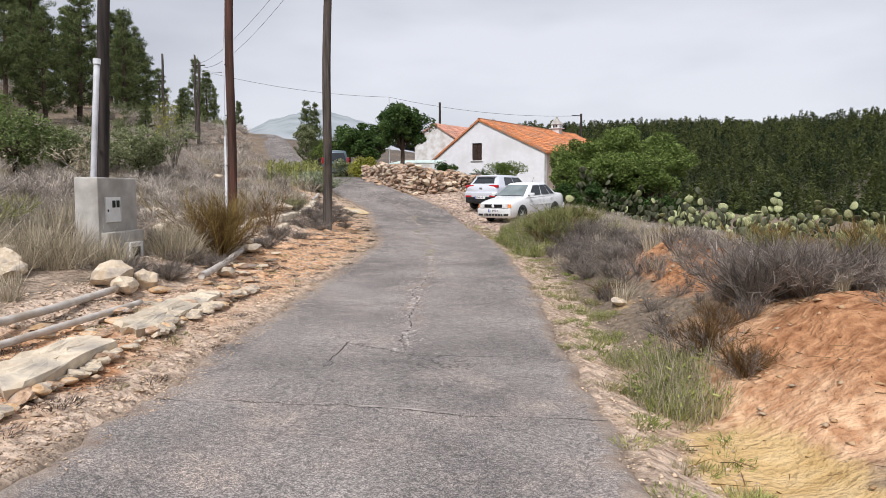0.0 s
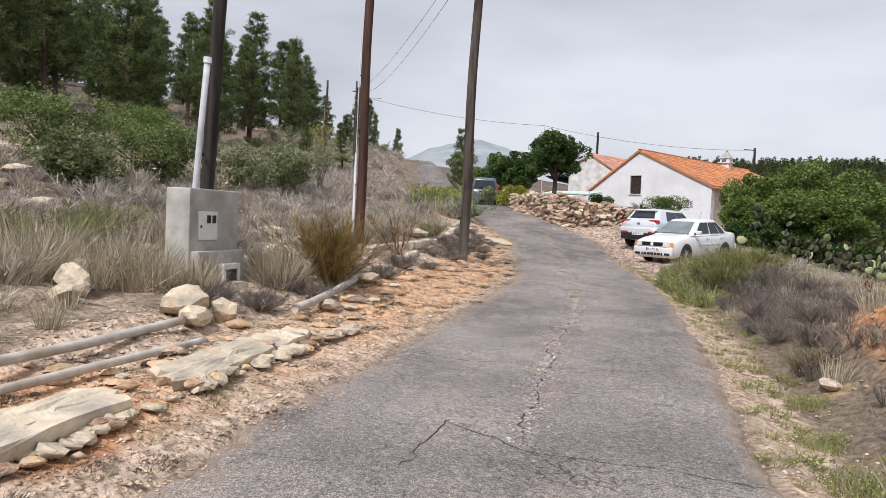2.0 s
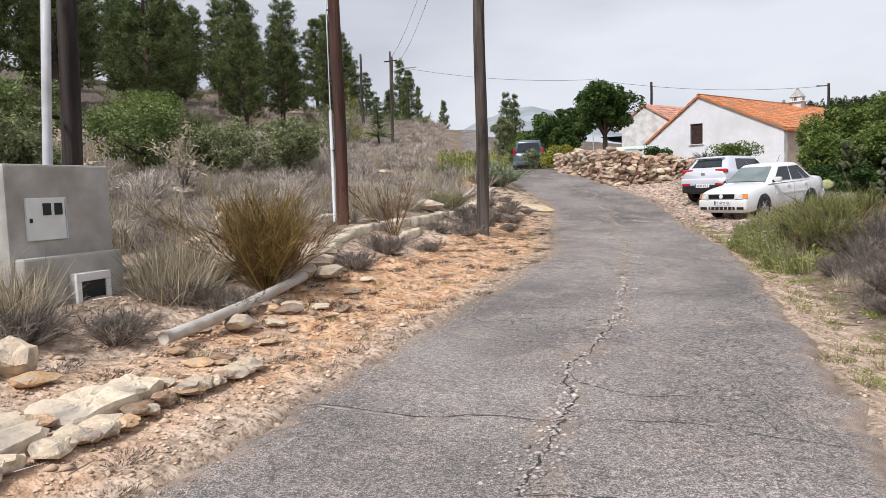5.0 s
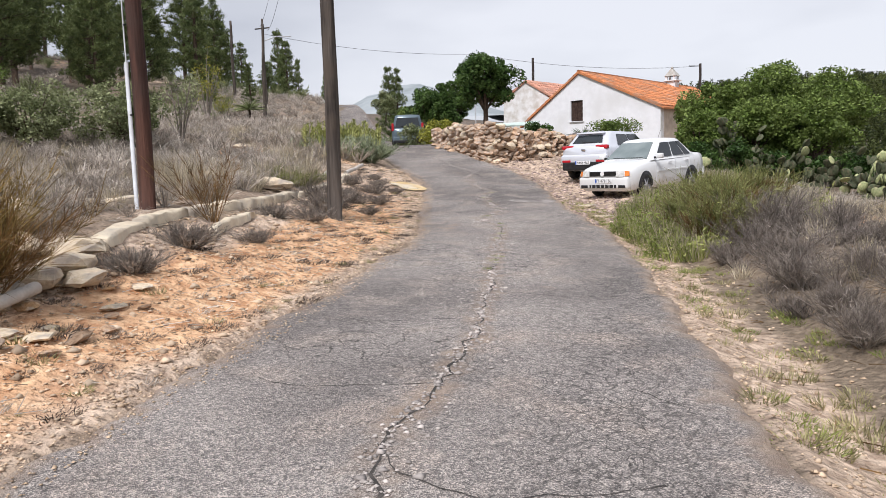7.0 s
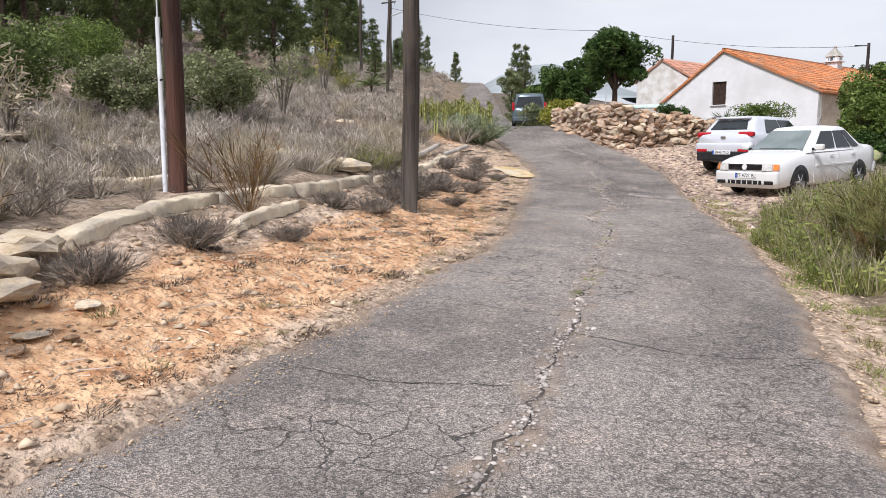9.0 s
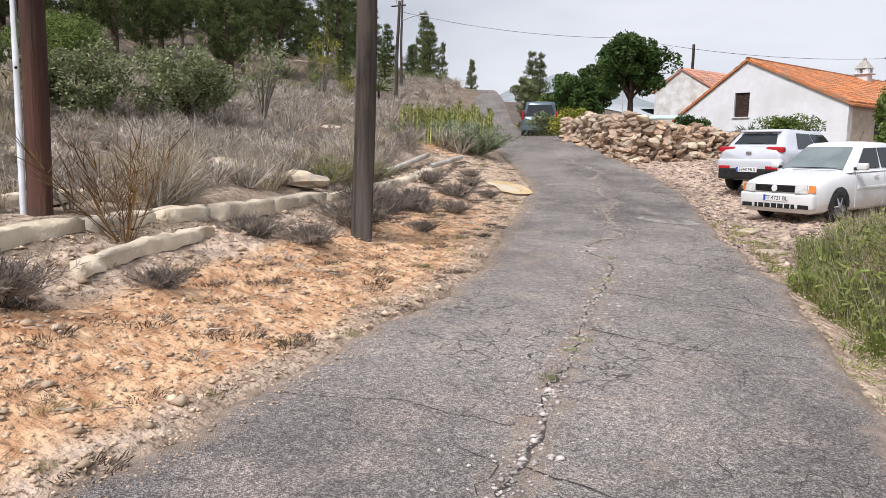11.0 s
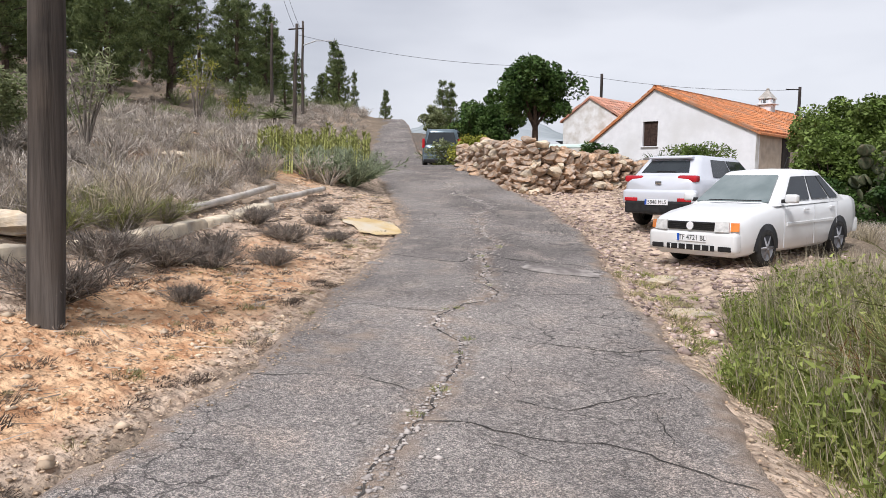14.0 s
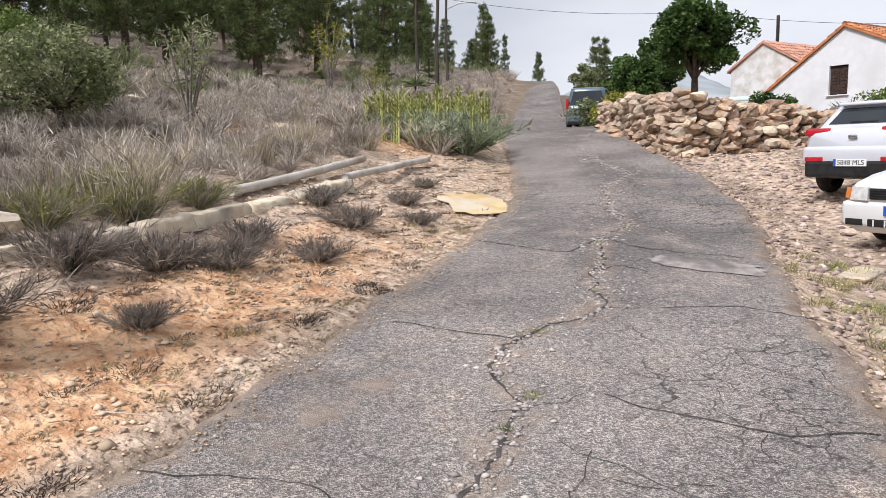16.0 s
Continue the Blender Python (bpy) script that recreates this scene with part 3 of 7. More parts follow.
pale = np.maximum.reduce([
    bump_at(dl, -0.2, 2.3, 0.3) * 0.85 * np.clip((46 - Y) / 8, 0.3, 1),
    bump_at(dr, -0.2, 0.8, 0.25) * 0.75,
    np.clip(1 - np.abs(dr - 2.2) / 3.0, 0, 1) * np.clip((Y - 21) / 4, 0, 1) * np.clip((48 - Y) / 6, 0, 1),
    bump_at(dl, 1.6, 4.5, 0.8) * 0.45,
    np.where(wave(X, Y, 0.7, 3.0) > 0.45, 0.7, 0.2) * np.clip(dl / 4, 0, 1),
])
litter = np.maximum(bump_at(dl, 2.2, 14, 1.5) * 0.5, bump_at(dr, 1.2, 30, 1.5) * (1 - np.clip((Y - 20) / 4, 0, 1)) * 0.45)
litter = np.maximum.reduce([litter, np.clip((np.maximum(dl, dr) - 40) / 20, 0, 1) * 0.7, np.clip((dl - 20) / 4, 0, 1) * 0.66])
sand = np.maximum(spot(3.3, 6.0, 0.55, 1.25), 0.5 * spot(3.3, 11.6, 0.25, 0.3))
red_bank = np.maximum.reduce([spot(4.5, 12.6, 0.9, 2.4), spot(4.6, 8.0, 0.9, 1.0), spot(5.6, 7.4, 2.0, 1.3), 0.8 * spot(6.5, 8.6, 1.8, 0.6), 0.7 * spot(8.5, 14, 3.0, 0.8), 0.8 * spot(-1.75, 6.7, 0.35, 0.6)])
colours = np.stack([orange, pale, litter, np.ones_like(orange)], 1).astype(np.float32)
soil = ground.data.attributes.new("soil", "FLOAT_COLOR", "POINT")
soil.data.foreach_set("color", colours.ravel())
layer = ground.data.attributes.new("sand", "FLOAT", "POINT")
layer.data.foreach_set("value", sand.astype(np.float32))
layer = ground.data.attributes.new("red", "FLOAT", "POINT")
layer.data.foreach_set("value", red_bank.astype(np.float32))

# ---- the road: one sheet with broken edges ----
# the central crack, as x and y
MAIN = ((0.6, 8.4), (0.53, 9.7), (0.4, 11.6), (0.28, 12.05), (0.38, 12.95), (0.42, 14.0), (0.31, 15.7), (0.09, 17.7), (0.02, 18.6), (-0.1, 19.4), (-0.16, 20.8), (-0.3, 21.6), (-0.68, 22.05), (-0.76, 22.4), (-0.7, 22.86), (-0.43, 23.44), (-0.69, 24.0), (-0.84, 24.6), (-1.05, 25.3), (-1.27, 25.97), (-1.09, 26.7), (-1.64, 27.64), (-2.18, 29.3), (-2.1, 30.4), (-3.2, 32), (-4.2, 34))
ry = spaced((-30, -2, 1.0), (-2, 36, 0.1), (36, 60, 0.4), (60, 92, 1.0))
ru = np.concatenate([np.linspace(0, 0.1, 7), np.linspace(0.1, 0.9, 25)[1:], np.linspace(0.9, 1, 7)[1:]])
RY, RU = np.meshgrid(ry, ru, indexing="ij")
rag_l = 0.10 * wave(RY, 0 * RY + 3, 2.1, 1.0) + 0.05 * wave(RY, 0 * RY + 9, 7.3, 2.0) + 0.025 * wave(RY, 0 * RY, 19.0, 4.0)
rag_r = 0.10 * wave(RY, 0 * RY + 5, 1.9, 3.0) + 0.05 * wave(RY, 0 * RY + 2, 6.7, 5.0) + 0.025 * wave(RY, 0 * RY, 17.0, 6.0)
RL, RR = smooth_along(LEFT_EDGE, RY) + rag_l, smooth_along(RIGHT_EDGE, RY) + rag_r
RX = RL + (RR - RL) * RU
edge = np.minimum(RU, 1 - RU) * (RR - RL)
RZ = road_height(RX, RY) + 0.018 * wave(RX, RY, 0.9, 2.0) * np.clip(edge / 0.5, 0, 1) + 0.006 * wave(RX, RY, 3.3, 1.0)
RZ = RZ - 0.085 * np.clip(1 - edge / 0.07, 0, 1)
road = solid("road", (np.stack([RX, RY, RZ], -1).reshape(-1, 3), grid_tris(len(ry), len(ru))), M_ASPHALT, smooth=True)
road.data.flip_normals()
tagged(road, "narrow old cracked grey asphalt road with broken edges", "road", kind="structure")
mid_x = np.interp(RY, [p[1] for p in MAIN], [p[0] for p in MAIN])
mid_line = np.exp(-((RX - mid_x) / 0.2) ** 2) * 0.5 * np.clip((RY - 7) / 4, 0, 1) * np.clip((33 - RY) / 4, 0, 1)
craze = np.clip(1.3 - np.hypot((RX - 1.45) / 0.65, (RY - 13.5) / 4.5), 0, 1) + 0.7 * np.clip(1.2 - np.hypot((RX - 0.9) / 1.0, (RY - 20.5) / 2.0), 0, 1)
layer = road.data.attributes.new("craze", "FLOAT", "POINT")
layer.data.foreach_set("value", (0.6 * np.clip(craze, 0, 1)).ravel().astype(np.float32))
layer = road.data.attributes.new("newer", "FLOAT", "POINT")
layer.data.foreach_set("value", np.interp(RY, [18, 24, 29, 36.2, 36.6, 100], [0, 0.15, 0.4, 0.5, 1.0, 1.0]).ravel().astype(np.float32))
pinkish = np.exp(-(((RX + 1.2) / 0.45) ** 2 + ((RY - 21.2) / 1.2) ** 2)) * 0.5 + np.exp(-(((RX - 0.75) / 0.3) ** 2 + ((RY - 16.3) / 1.3) ** 2)) * 0.35
dust = np.maximum.reduce([np.clip(1 - edge / 0.38, 0, 1) * 0.85, mid_line * 1.25, pinkish])
layer = road.data.attributes.new("dust", "FLOAT", "POINT")
layer.data.foreach_set("value", dust.ravel().astype(np.float32))


def rz(x, y):
    return float(road_height(x, y))

# ---- poles, wires and the meter box ----


def pole(base, top, r0, r1, material, label, extras=()):
    """A wooden pole with a slightly crooked shaft."""
    b, t = np.array(base, float), np.array(top, float)
    ob = holder("utility_pole", Matrix.Translation(base), label, "utility pole", "poles along the road")
    k = np.linspace(0, 1, 14)
    pts = (t - b) * k[:, None] + np.stack([0.02 * np.sin(k * 9), 0.015 * np.cos(k * 7), 0 * k], 1)
    pts[0, 2] -= 0.3
    solid("shaft", tube(pts, r0 + (r1 - r0) * k, 14), material, ob, smooth=True)
    return ob


pole_box = pole((-4.55, 12.1, hz(-4.55, 12.1)), (-4.13, 12.2, 8.4), 0.095, 0.08, M_POLE_DARK, "dark tarred wooden pole with a grey conduit strapped to it")
cz = 2.02 - hz(-4.55, 12.1)
solid("conduit", tube([(0.08, -0.3, cz - 0.9), (0.11, -0.29, cz), (0.16, -0.27, cz + 0.9), (0.205, -0.245, cz + 1.72)], 0.043, 10), M_GALV, pole_box, "pale grey plastic conduit", smooth=True)
solid("conduit_cap", tube([(0.204, -0.245, cz + 1.7), (0.207, -0.245, cz + 1.78)], 0.055, 10), M_GALV, pole_box)
solid("conduit_clamp", tube([(0.19, -0.25, cz + 1.6), (0.17, -0.13, cz + 1.6)], 0.02, 6), M_BLACK, pole_box)
solid("conduit_clamp", tube([(0.14, -0.28, cz + 0.5), (0.1, -0.12, cz + 0.5)], 0.02, 6), M_BLACK, pole_box)
pole_red = pole((-4.3, 17.2, hz(-4.3, 17.2)), (-4.24, 17.25, 8.9), 0.1, 0.085, M_POLE_RED, "reddish brown wooden pole with a pale batten on its side")
solid("batten", tube([(-0.1, -0.06, 0.0), (-0.095, -0.055, 1.85)], 0.026, 6), M_GALV, pole_red, "pale grey cable cover")
solid("cable", tube([(-0.095, -0.055, 1.85), (-0.1, -0.045, 2.4), (-0.092, -0.05, 4.2)], 0.009, 6), M_GALV, pole_red, "thin pale cable")
for h in (1.2, 2.3, 3.4):
    solid("cleat", tube([(-0.07, -0.08, h), (-0.02, -0.115, h)], 0.012, 5), M_BLACK, pole_red)
pole_near = pole((-2.78, 19.93, hz(-2.78, 19.93)), (-2.74, 20.26, 8.8), 0.118, 0.098, M_POLE, "weathered grey wooden pole standing at the road's edge")
pole_thin = pole((-22.6, 60.1, hz(-22.6, 60.1)), (-22.3, 59.9, 12.4), 0.13, 0.1, M_POLE, "grey wooden pole far up the slope")
solid("crossarm", tube([(-0.4, 0, 6.5), (0.7, 0.05, 6.55)], 0.05, 6), M_POLE, pole_thin)
pole_lamp = pole((-25.6, 67, hz(-25.6, 67)), (-25.6, 67, 14.3), 0.12, 0.08, M_POLE, "grey street lamp pole far up the slope")
solid("lamp_arm", tube([(0, 0, 5.4), (1.2, -0.1, 5.7), (2.6, -0.2, 5.6)], 0.05, 6), M_GALV, pole_lamp)
pole_bare = pole((-30, 70, hz(-30, 70)), (-30, 70, 15), 0.14, 0.1, M_POLE, "bare grey pole among the hillside shrubs")
pole_house = pole((-3.4, 70.5, 3.2), (-3.4, 70.5, 10.25), 0.12, 0.1, M_POLE_DARK, "dark pole behind the white house")
pole_far = pole((10.2, 73.4, 3.0), (10.2, 73.4, 9.4), 0.13, 0.1, M_POLE_DARK, "dark pole beyond the tiled roof")
solid("bracket", tube([(-0.9, 0, 6.25), (0, 0, 6.2)], 0.04, 6), M_POLE_DARK, pole_far)
pole_mast = pole((-7.6, 66.0, 3.2), (-7.6, 66, 10.4), 0.04, 0.03, M_GALV, "thin mast behind the tree")


def wire(a, b, sag, label):
    a, b = np.array(a, float), np.array(b, float)
    k = np.linspace(0, 1, 25)[:, None]
    pts = a + (b - a) * k
    pts[:, 2] -= sag * 4 * (k * (1 - k))[:, 0]
    d = np.linalg.norm(pts - [1.2, 10, 1.8], axis=1)
    ob = solid("overhead_wire", tube(pts - a, np.clip(d * 0.00022, 0.007, 0.014), 5), M_CABLE, None, label)
    ob.matrix_basis = Matrix.Translation(a)
    return tagged(ob, label, "cable", "overhead wires")


wire((-22.5, 59.9, 12.2), (-2.75, 20.25, 8.6), 0.7, "black overhead wire between wooden poles")
wire((-21.9, 59.9, 11.9), (-2.65, 20.24, 8.3), 0.8, "black overhead wire between wooden poles")
wire((-22.3, 59.9, 11.7), (-7.6, 66, 10.2), 0.45, "thin overhead wire crossing the sky to the house")
wire((-7.6, 66, 10.2), (10.2, 73.4, 9.2), 0.55, "thin overhead wire above the tiled roof")

box_m = pose(-4.03, 11.42, 0, 0, 0, 89)
meter = holder("meter_box", box_m, "rough grey concrete meter housing with a white metal door", "meter box")
bz = hz(-4.1, 11.4)
part("body", block(1.04, 0.34, 2.04 - bz + 0.2, 0.018, (0, 0, (2.04 + bz - 0.2) / 2)), M_CONC, meter)
part("plinth", block(1.0, 0.12, 1.28 - bz + 0.2, 0.02, (0.02, -0.215, (1.28 + bz - 0.2) / 2)), M_CONC, meter, "projecting concrete footing")
mdoor = part("meter_door", block(0.38, 0.03, 0.35, 0.006, (-0.17, -0.182, 1.59)), M_METERDOOR, meter, "white metal meter door with two dark panes")
for dx in (-0.005, 0.105):
    part("pane", block(0.075, 0.012, 0.1, 0.004, (-0.17 + dx, -0.2, 1.67)), M_DARKGLASS, mdoor)
part("latch", block(0.02, 0.016, 0.035, 0.003, (-0.33, -0.202, 1.58)), M_BLACK, mdoor)
part("hinge_edge", block(0.01, 0.014, 0.33, 0.002, (0.008, -0.2, 1.59)), M_GALV, mdoor)
small = holder("service_box", pose(-3.72, 11.5, 0, 0, 0, 89), "small white framed service box low in the dry grass", "box")
part("body", block(0.34, 0.1, 0.3, 0.012, (0, 0, 0.97)), M_CONC, small)
part("frame_top", block(0.36, 0.03, 0.07, 0.006, (0, -0.06, 1.085)), M_METERDOOR, small, "white frame")
for sx in (-0.155, 0.155):
    part("frame_side", block(0.05, 0.03, 0.24, 0.006, (sx, -0.06, 0.93)), M_METERDOOR, small, "white frame")
part("pane", block(0.26, 0.012, 0.22, 0.003, (0, -0.053, 0.94)), M_DARKGLASS, small)

# ---- the white house and its wing ----
HA = Vector((0.59, 55.1, 0))
HOUSE = Matrix.Translation(HA) @ Matrix.Rotation(radians(-30), 4, "Z")
# in its own frame: x along the gable wall, y along the ridge
house = holder("house", HOUSE, "low white rendered house with an orange clay tile roof", "house")
RIDGE, EAVE, XE, XL, LONG = 7.0, 4.58, 5.3, -4.2, 17.0
LZ = RIDGE - 1.32 * 4.2 / 1.9


def prism(points, y0, y1):
    """A solid from an outline in x and z, between two y."""
    bm = bmesh.new()
    a = [bm.verts.new((x, y0, z)) for x, z in points]
    b = [bm.verts.new((x, y1, z)) for x, z in points]
    bm.faces.new(a)
    bm.faces.new(b[::-1])
    n = len(points)
    for i in range(n):
        bm.faces.new((a[i], b[i], b[(i + 1) % n], a[(i + 1) % n]))
    bmesh.ops.recalc_face_normals(bm, faces=bm.faces[:])
    return bm


WX0, WX1, WZ0, WZ1 = -0.62, 0.24, 4.13, 5.4
gable = bmesh.new()
outline = [(XL, 2.0), (XE, 2.0), (XE, EAVE), (0, RIDGE), (XL, LZ)]
hole = [(WX0, WZ0), (WX1, WZ0), (WX1, WZ1), (WX0, WZ1)]
for y, flip in ((0.0, False), (0.4, True)):
    o = [gable.verts.new((x, y, z)) for x, z in outline]
    h = [gable.verts.new((x, y, z)) for x, z in hole]
    for f in ((o[0], o[1], h[1], h[0]), (o[1], o[2], h[2], h[1]), (o[2], o[3], h[3], h[2]), (o[3], o[4], h[3]), (o[4], o[0], h[0], h[3])):
        gable.faces.new(f)
    if flip:
        for i in range(5):
            gable.faces.new((o0[i], o[i], o[(i + 1) % 5], o0[(i + 1) % 5]))
        for i in range(4):
            gable.faces.new((h0[i], h[i], h[(i + 1) % 4], h0[(i + 1) % 4]))
    o0, h0 = o, h
bmesh.ops.recalc_face_normals(gable, faces=gable.faces[:])
part("gable_wall", gable, M_WHITE, house, "white rendered gable wall")
part("front_wall", prism([(XE - 0.4, 2.0), (XE - 0.003, 2.0), (XE - 0.003, EAVE - 0.05), (XE - 0.4, EAVE - 0.05)], 0.4, LONG), M_PINK, house, "bare pinkish plaster side wall")
part("corner_band", block(0.012, 0.3, EAVE - 2.1, 0, (XE + 0.003, 0.15, (EAVE + 2) / 2)), M_STONE_PLASTER, house, "rough stone corner")
part("back_wall", prism([(XL, 2.0), (XE, 2.0), (XE, EAVE - 0.05), (0, RIDGE - 0.1), (XL, LZ - 0.1)], LONG, LONG + 0.4), M_WHITE, house)
part("side_door", block(0.05, 0.95, 1.5, 0.01, (XE + 0.01, 3.4, 3.75)), M_POLE_DARK, house, "dark doorway in the side wall")
win = part("window", block(WX1 - WX0, 0.06, WZ1 - WZ0, 0.01, ((WX0 + WX1) / 2, 0.16, (WZ0 + WZ1) / 2)), M_SHUTTER, house, "dark brown wooden shuttered window")
for sx in (-0.21, 0.21):
    leaf = part("shutter", block(0.38, 0.04, 1.16, 0.008, ((WX0 + WX1) / 2 + sx, 0.115, (WZ0 + WZ1) / 2)), M_SHUTTER, win)
    for k in range(7):
        part("slat", block(0.28, 0.02, 0.09, 0.004, ((WX0 + WX1) / 2 + sx, 0.09, WZ0 + 0.22 + k * 0.14)), M_SHUTTER, leaf)
part("window_sill", block(1.0, 0.12, 0.05, 0.01, ((WX0 + WX1) / 2, -0.03, WZ0 - 0.025)), M_WHITE, win)


def tile_field(length, run, rise, r, pitch=0.23, step=0.42):
    """Rows of half-round clay tiles over a slope: x down the slope, y along the ridge."""
    slope = math.hypot(run, rise)
    dx, dz = run / slope, -rise / slope
    nx, nz = -dz, dx
    pieces = []
    a = np.linspace(0, np.pi, 6)
    cols, rows = int(length / pitch), int(slope / step)
    for c in range(cols):
        wob = r.normal(0, 0.008, rows)
        for k in range(rows):
            s0, s1 = k * step, (k + 1) * step + 0.05
            rad = 0.095 * r.uniform(0.92, 1.06)
            y0 = (c + 0.5) * pitch + wob[k]
            ring = []
            for s, rr, lift in ((s0, rad * 0.88, 0.0), (s1, rad, 0.018 + r.uniform(0, 0.012))):
                yy = y0 + np.cos(a) * rr
                n = np.sin(a) * rr * 0.75 + lift
                ring.append(np.stack([s * dx + n * nx, yy, s * dz + n * nz], 1))
            V = np.concatenate(ring)
            F = []
            for j in range(5):
                F += [(j, j + 6, j + 7), (j, j + 7, j + 1)]
            if r.random() > 0.012:
                pieces.append((V, np.array(F)))
    return joined(pieces)


def roof_side(parent, x0, z0, run, rise, y0, length, material, seed):
    slab_pts = [(x0, z0), (x0 + run, z0 - rise), (x0 + run, z0 - rise - 0.1), (x0, z0 - 0.1)]
    deck = part("roof", prism(slab_pts, y0, y0 + length), material, parent, "clay tiled roof slope")
    V, F = tile_field(length, abs(run) , rise, np.random.default_rng(seed))
    if run < 0:
        V = V * [-1, 1, 1]
        F = F[:, ::-1]
    V = V + [x0, y0, z0 + 0.005]
    tiles = solid("roof_tiles", (V, F), material, deck, "rows of weathered half-round clay tiles", smooth=True)
    tagged(tiles, kind="stuff")
    return deck


roof_side(house, 0, RIDGE + 0.12, XE + 0.25, (RIDGE - EAVE) * (XE + 0.25) / XE, -0.12, LONG + 0.5, M_TILE, 3)
roof_side(house, 0, RIDGE + 0.12, XL - 0.2, (RIDGE - LZ) * (4.4 / 4.2), -0.12, LONG + 0.5, M_TILE, 4)
kk = np.arange(0, LONG + 0.4, 0.42)
solid("ridge_tiles", joined([tube([(0, y, RIDGE + 0.12), (0, y + 0.45, RIDGE + 0.14)], 0.11, 8) for y in kk - 0.1]), M_TILE, house, "ridge tiles", smooth=True)
chim = part("chimney", block(0.75, 0.7, 1.35, 0.03, (0.35, 12.6, RIDGE - 0.37)), M_WHITE, house, "whitewashed chimney with a pointed cowl")
part("chimney_slab", block(1.05, 0.95, 0.08, 0.02, (0.35, 12.6, RIDGE + 0.35)), M_WHITE, chim)
for cx in (0.05, 0.65):
    for cy in (12.3, 12.9):
        part("chimney_post", block(0.14, 0.14, 0.3, 0.01, (cx, cy, RIDGE + 0.54)), M_WHITE, chim)
cone = bmesh.new()
bmesh.ops.create_cone(cone, cap_ends=True, segments=4, radius1=0.62, radius2=0.09, depth=0.55, matrix=Matrix.Translation((0.35, 12.6, RIDGE + 0.96)) @ Matrix.Rotation(radians(45), 4, "Z"))
part("chimney_cowl", cone, M_CONC, chim, "grey pointed cowl")
knob = bmesh.new()
bmesh.ops.create_icosphere(knob, subdivisions=2, radius=0.1, matrix=Matrix.Translation((0.35, 12.6, RIDGE + 1.28)))
part("finial", knob, M_CONC, chim, smooth=True)

wing = holder("house", Matrix.Translation((-2.2, 57.6, 0)) @ Matrix.Rotation(radians(-30), 4, "Z"), "older stone wing with patchy whitewash and pink tiles", "house")
part("gable_wall", prism([(-3.6, 2.0), (0.3, 2.0), (0.3, 5.9), (-1.7, 7.15), (-3.6, 6.0)], 1.2, 1.6), M_STONE_PLASTER, wing, "patchy whitewashed stone gable")
part("side_wall", prism([(-3.6, 2.0), (-3.2, 2.0), (-3.2, 6.0), (-3.6, 6.0)], 1.6, 9), M_STONE_PLASTER, wing)
roof_side(wing, -1.7, 7.25, 2.6, 1.5, 1.1, 8, M_TILE_PINK, 5)
roof_side(wing, -1.7, 7.25, -2.1, 1.3, 1.1, 8, M_TILE_PINK, 6)
awning = holder("awning", pose(-3.4, 50.5, 2.4, 0, 0, -20), "pale green and white awning beside the house", "awning")
part("cloth", block(3.4, 2.0, 0.06, 0.02, (0, 0, 1.45), pose(0, 0, 0, 8, 0, 0)), M_TENT, awning, "pale green cloth")
for px in (-1.6, 1.6):
    for py in (-0.9, 0.9):
        part("post", block(0.05, 0.05, 1.6, 0.005, (px, py, 0.7)), M_GALV, awning)

# ---- cars ----


def loft(stations, section, close=True):
    """A skin over cross sections: every station gives x, then section maps it to points in y and z."""
    rings = []
    for st in stations:
        rings.append([(st[0], y, z) for y, z in section(*st[1:])])
    n = len(rings[0])
    V = np.array(rings, float).reshape(-1, 3)
    F = []
    for i in range(len(rings) - 1):
        for j in range(n):
            p, q = i * n + j, i * n + (j + 1) % n
            F += [(p, q, q + n), (p, q + n, p + n)]
    for ring, rev in ((0, True), (len(rings) - 1, False)):
        c = V[ring * n:(ring + 1) * n].mean(0)
        V = np.vstack([V, c])
        for j in range(n):
            t = (ring * n + j, ring * n + (j + 1) % n, len(V) - 1)
            F.append(t[::-1] if rev else t)
    F = np.array(F)[:, ::-1]
    return V, F


def body_section(w, zb, zt):
    """A rounded car body section of half width w between zb and zt."""
    h = zt - zb
    half = [(0.0, zb), (w * 0.8, zb), (w * 0.95, zb + h * 0.1), (w * 0.985, zb + h * 0.3), (w, zb + h * 0.5), (w * 0.985, zb + h * 0.72), (w * 0.95, zb + h * 0.88), (w * 0.87, zb + h * 0.965), (w * 0.62, zt), (0.0, zt + 0.012)]
    return half + [(-y, z) for y, z in half[-2:0:-1]]


def quad_panel(corners, thick=0.012, grid=1):
    """A thin solid panel on four corners, raised along its normal."""
    c = [Vector(p) for p in corners]
    n = (c[1] - c[0]).cross(c[3] - c[0]).normalized()
    bm = bmesh.new()
    lo = [bm.verts.new(p - n * 0.02) for p in c]
    hi = [bm.verts.new(p + n * thick) for p in c]
    bm.faces.new(hi)
    bm.faces.new(lo[::-1])
    for i in range(4):
        bm.faces.new((lo[i], lo[(i + 1) % 4], hi[(i + 1) % 4], hi[i]))
    bmesh.ops.recalc_face_normals(bm, faces=bm.faces[:])
    return bm


def shrink(corners, k=0.9, ky=None):
    c = [Vector(p) for p in corners]
    mid = sum(c, Vector()) / 4
    return [mid + (p - mid) * k for p in c]


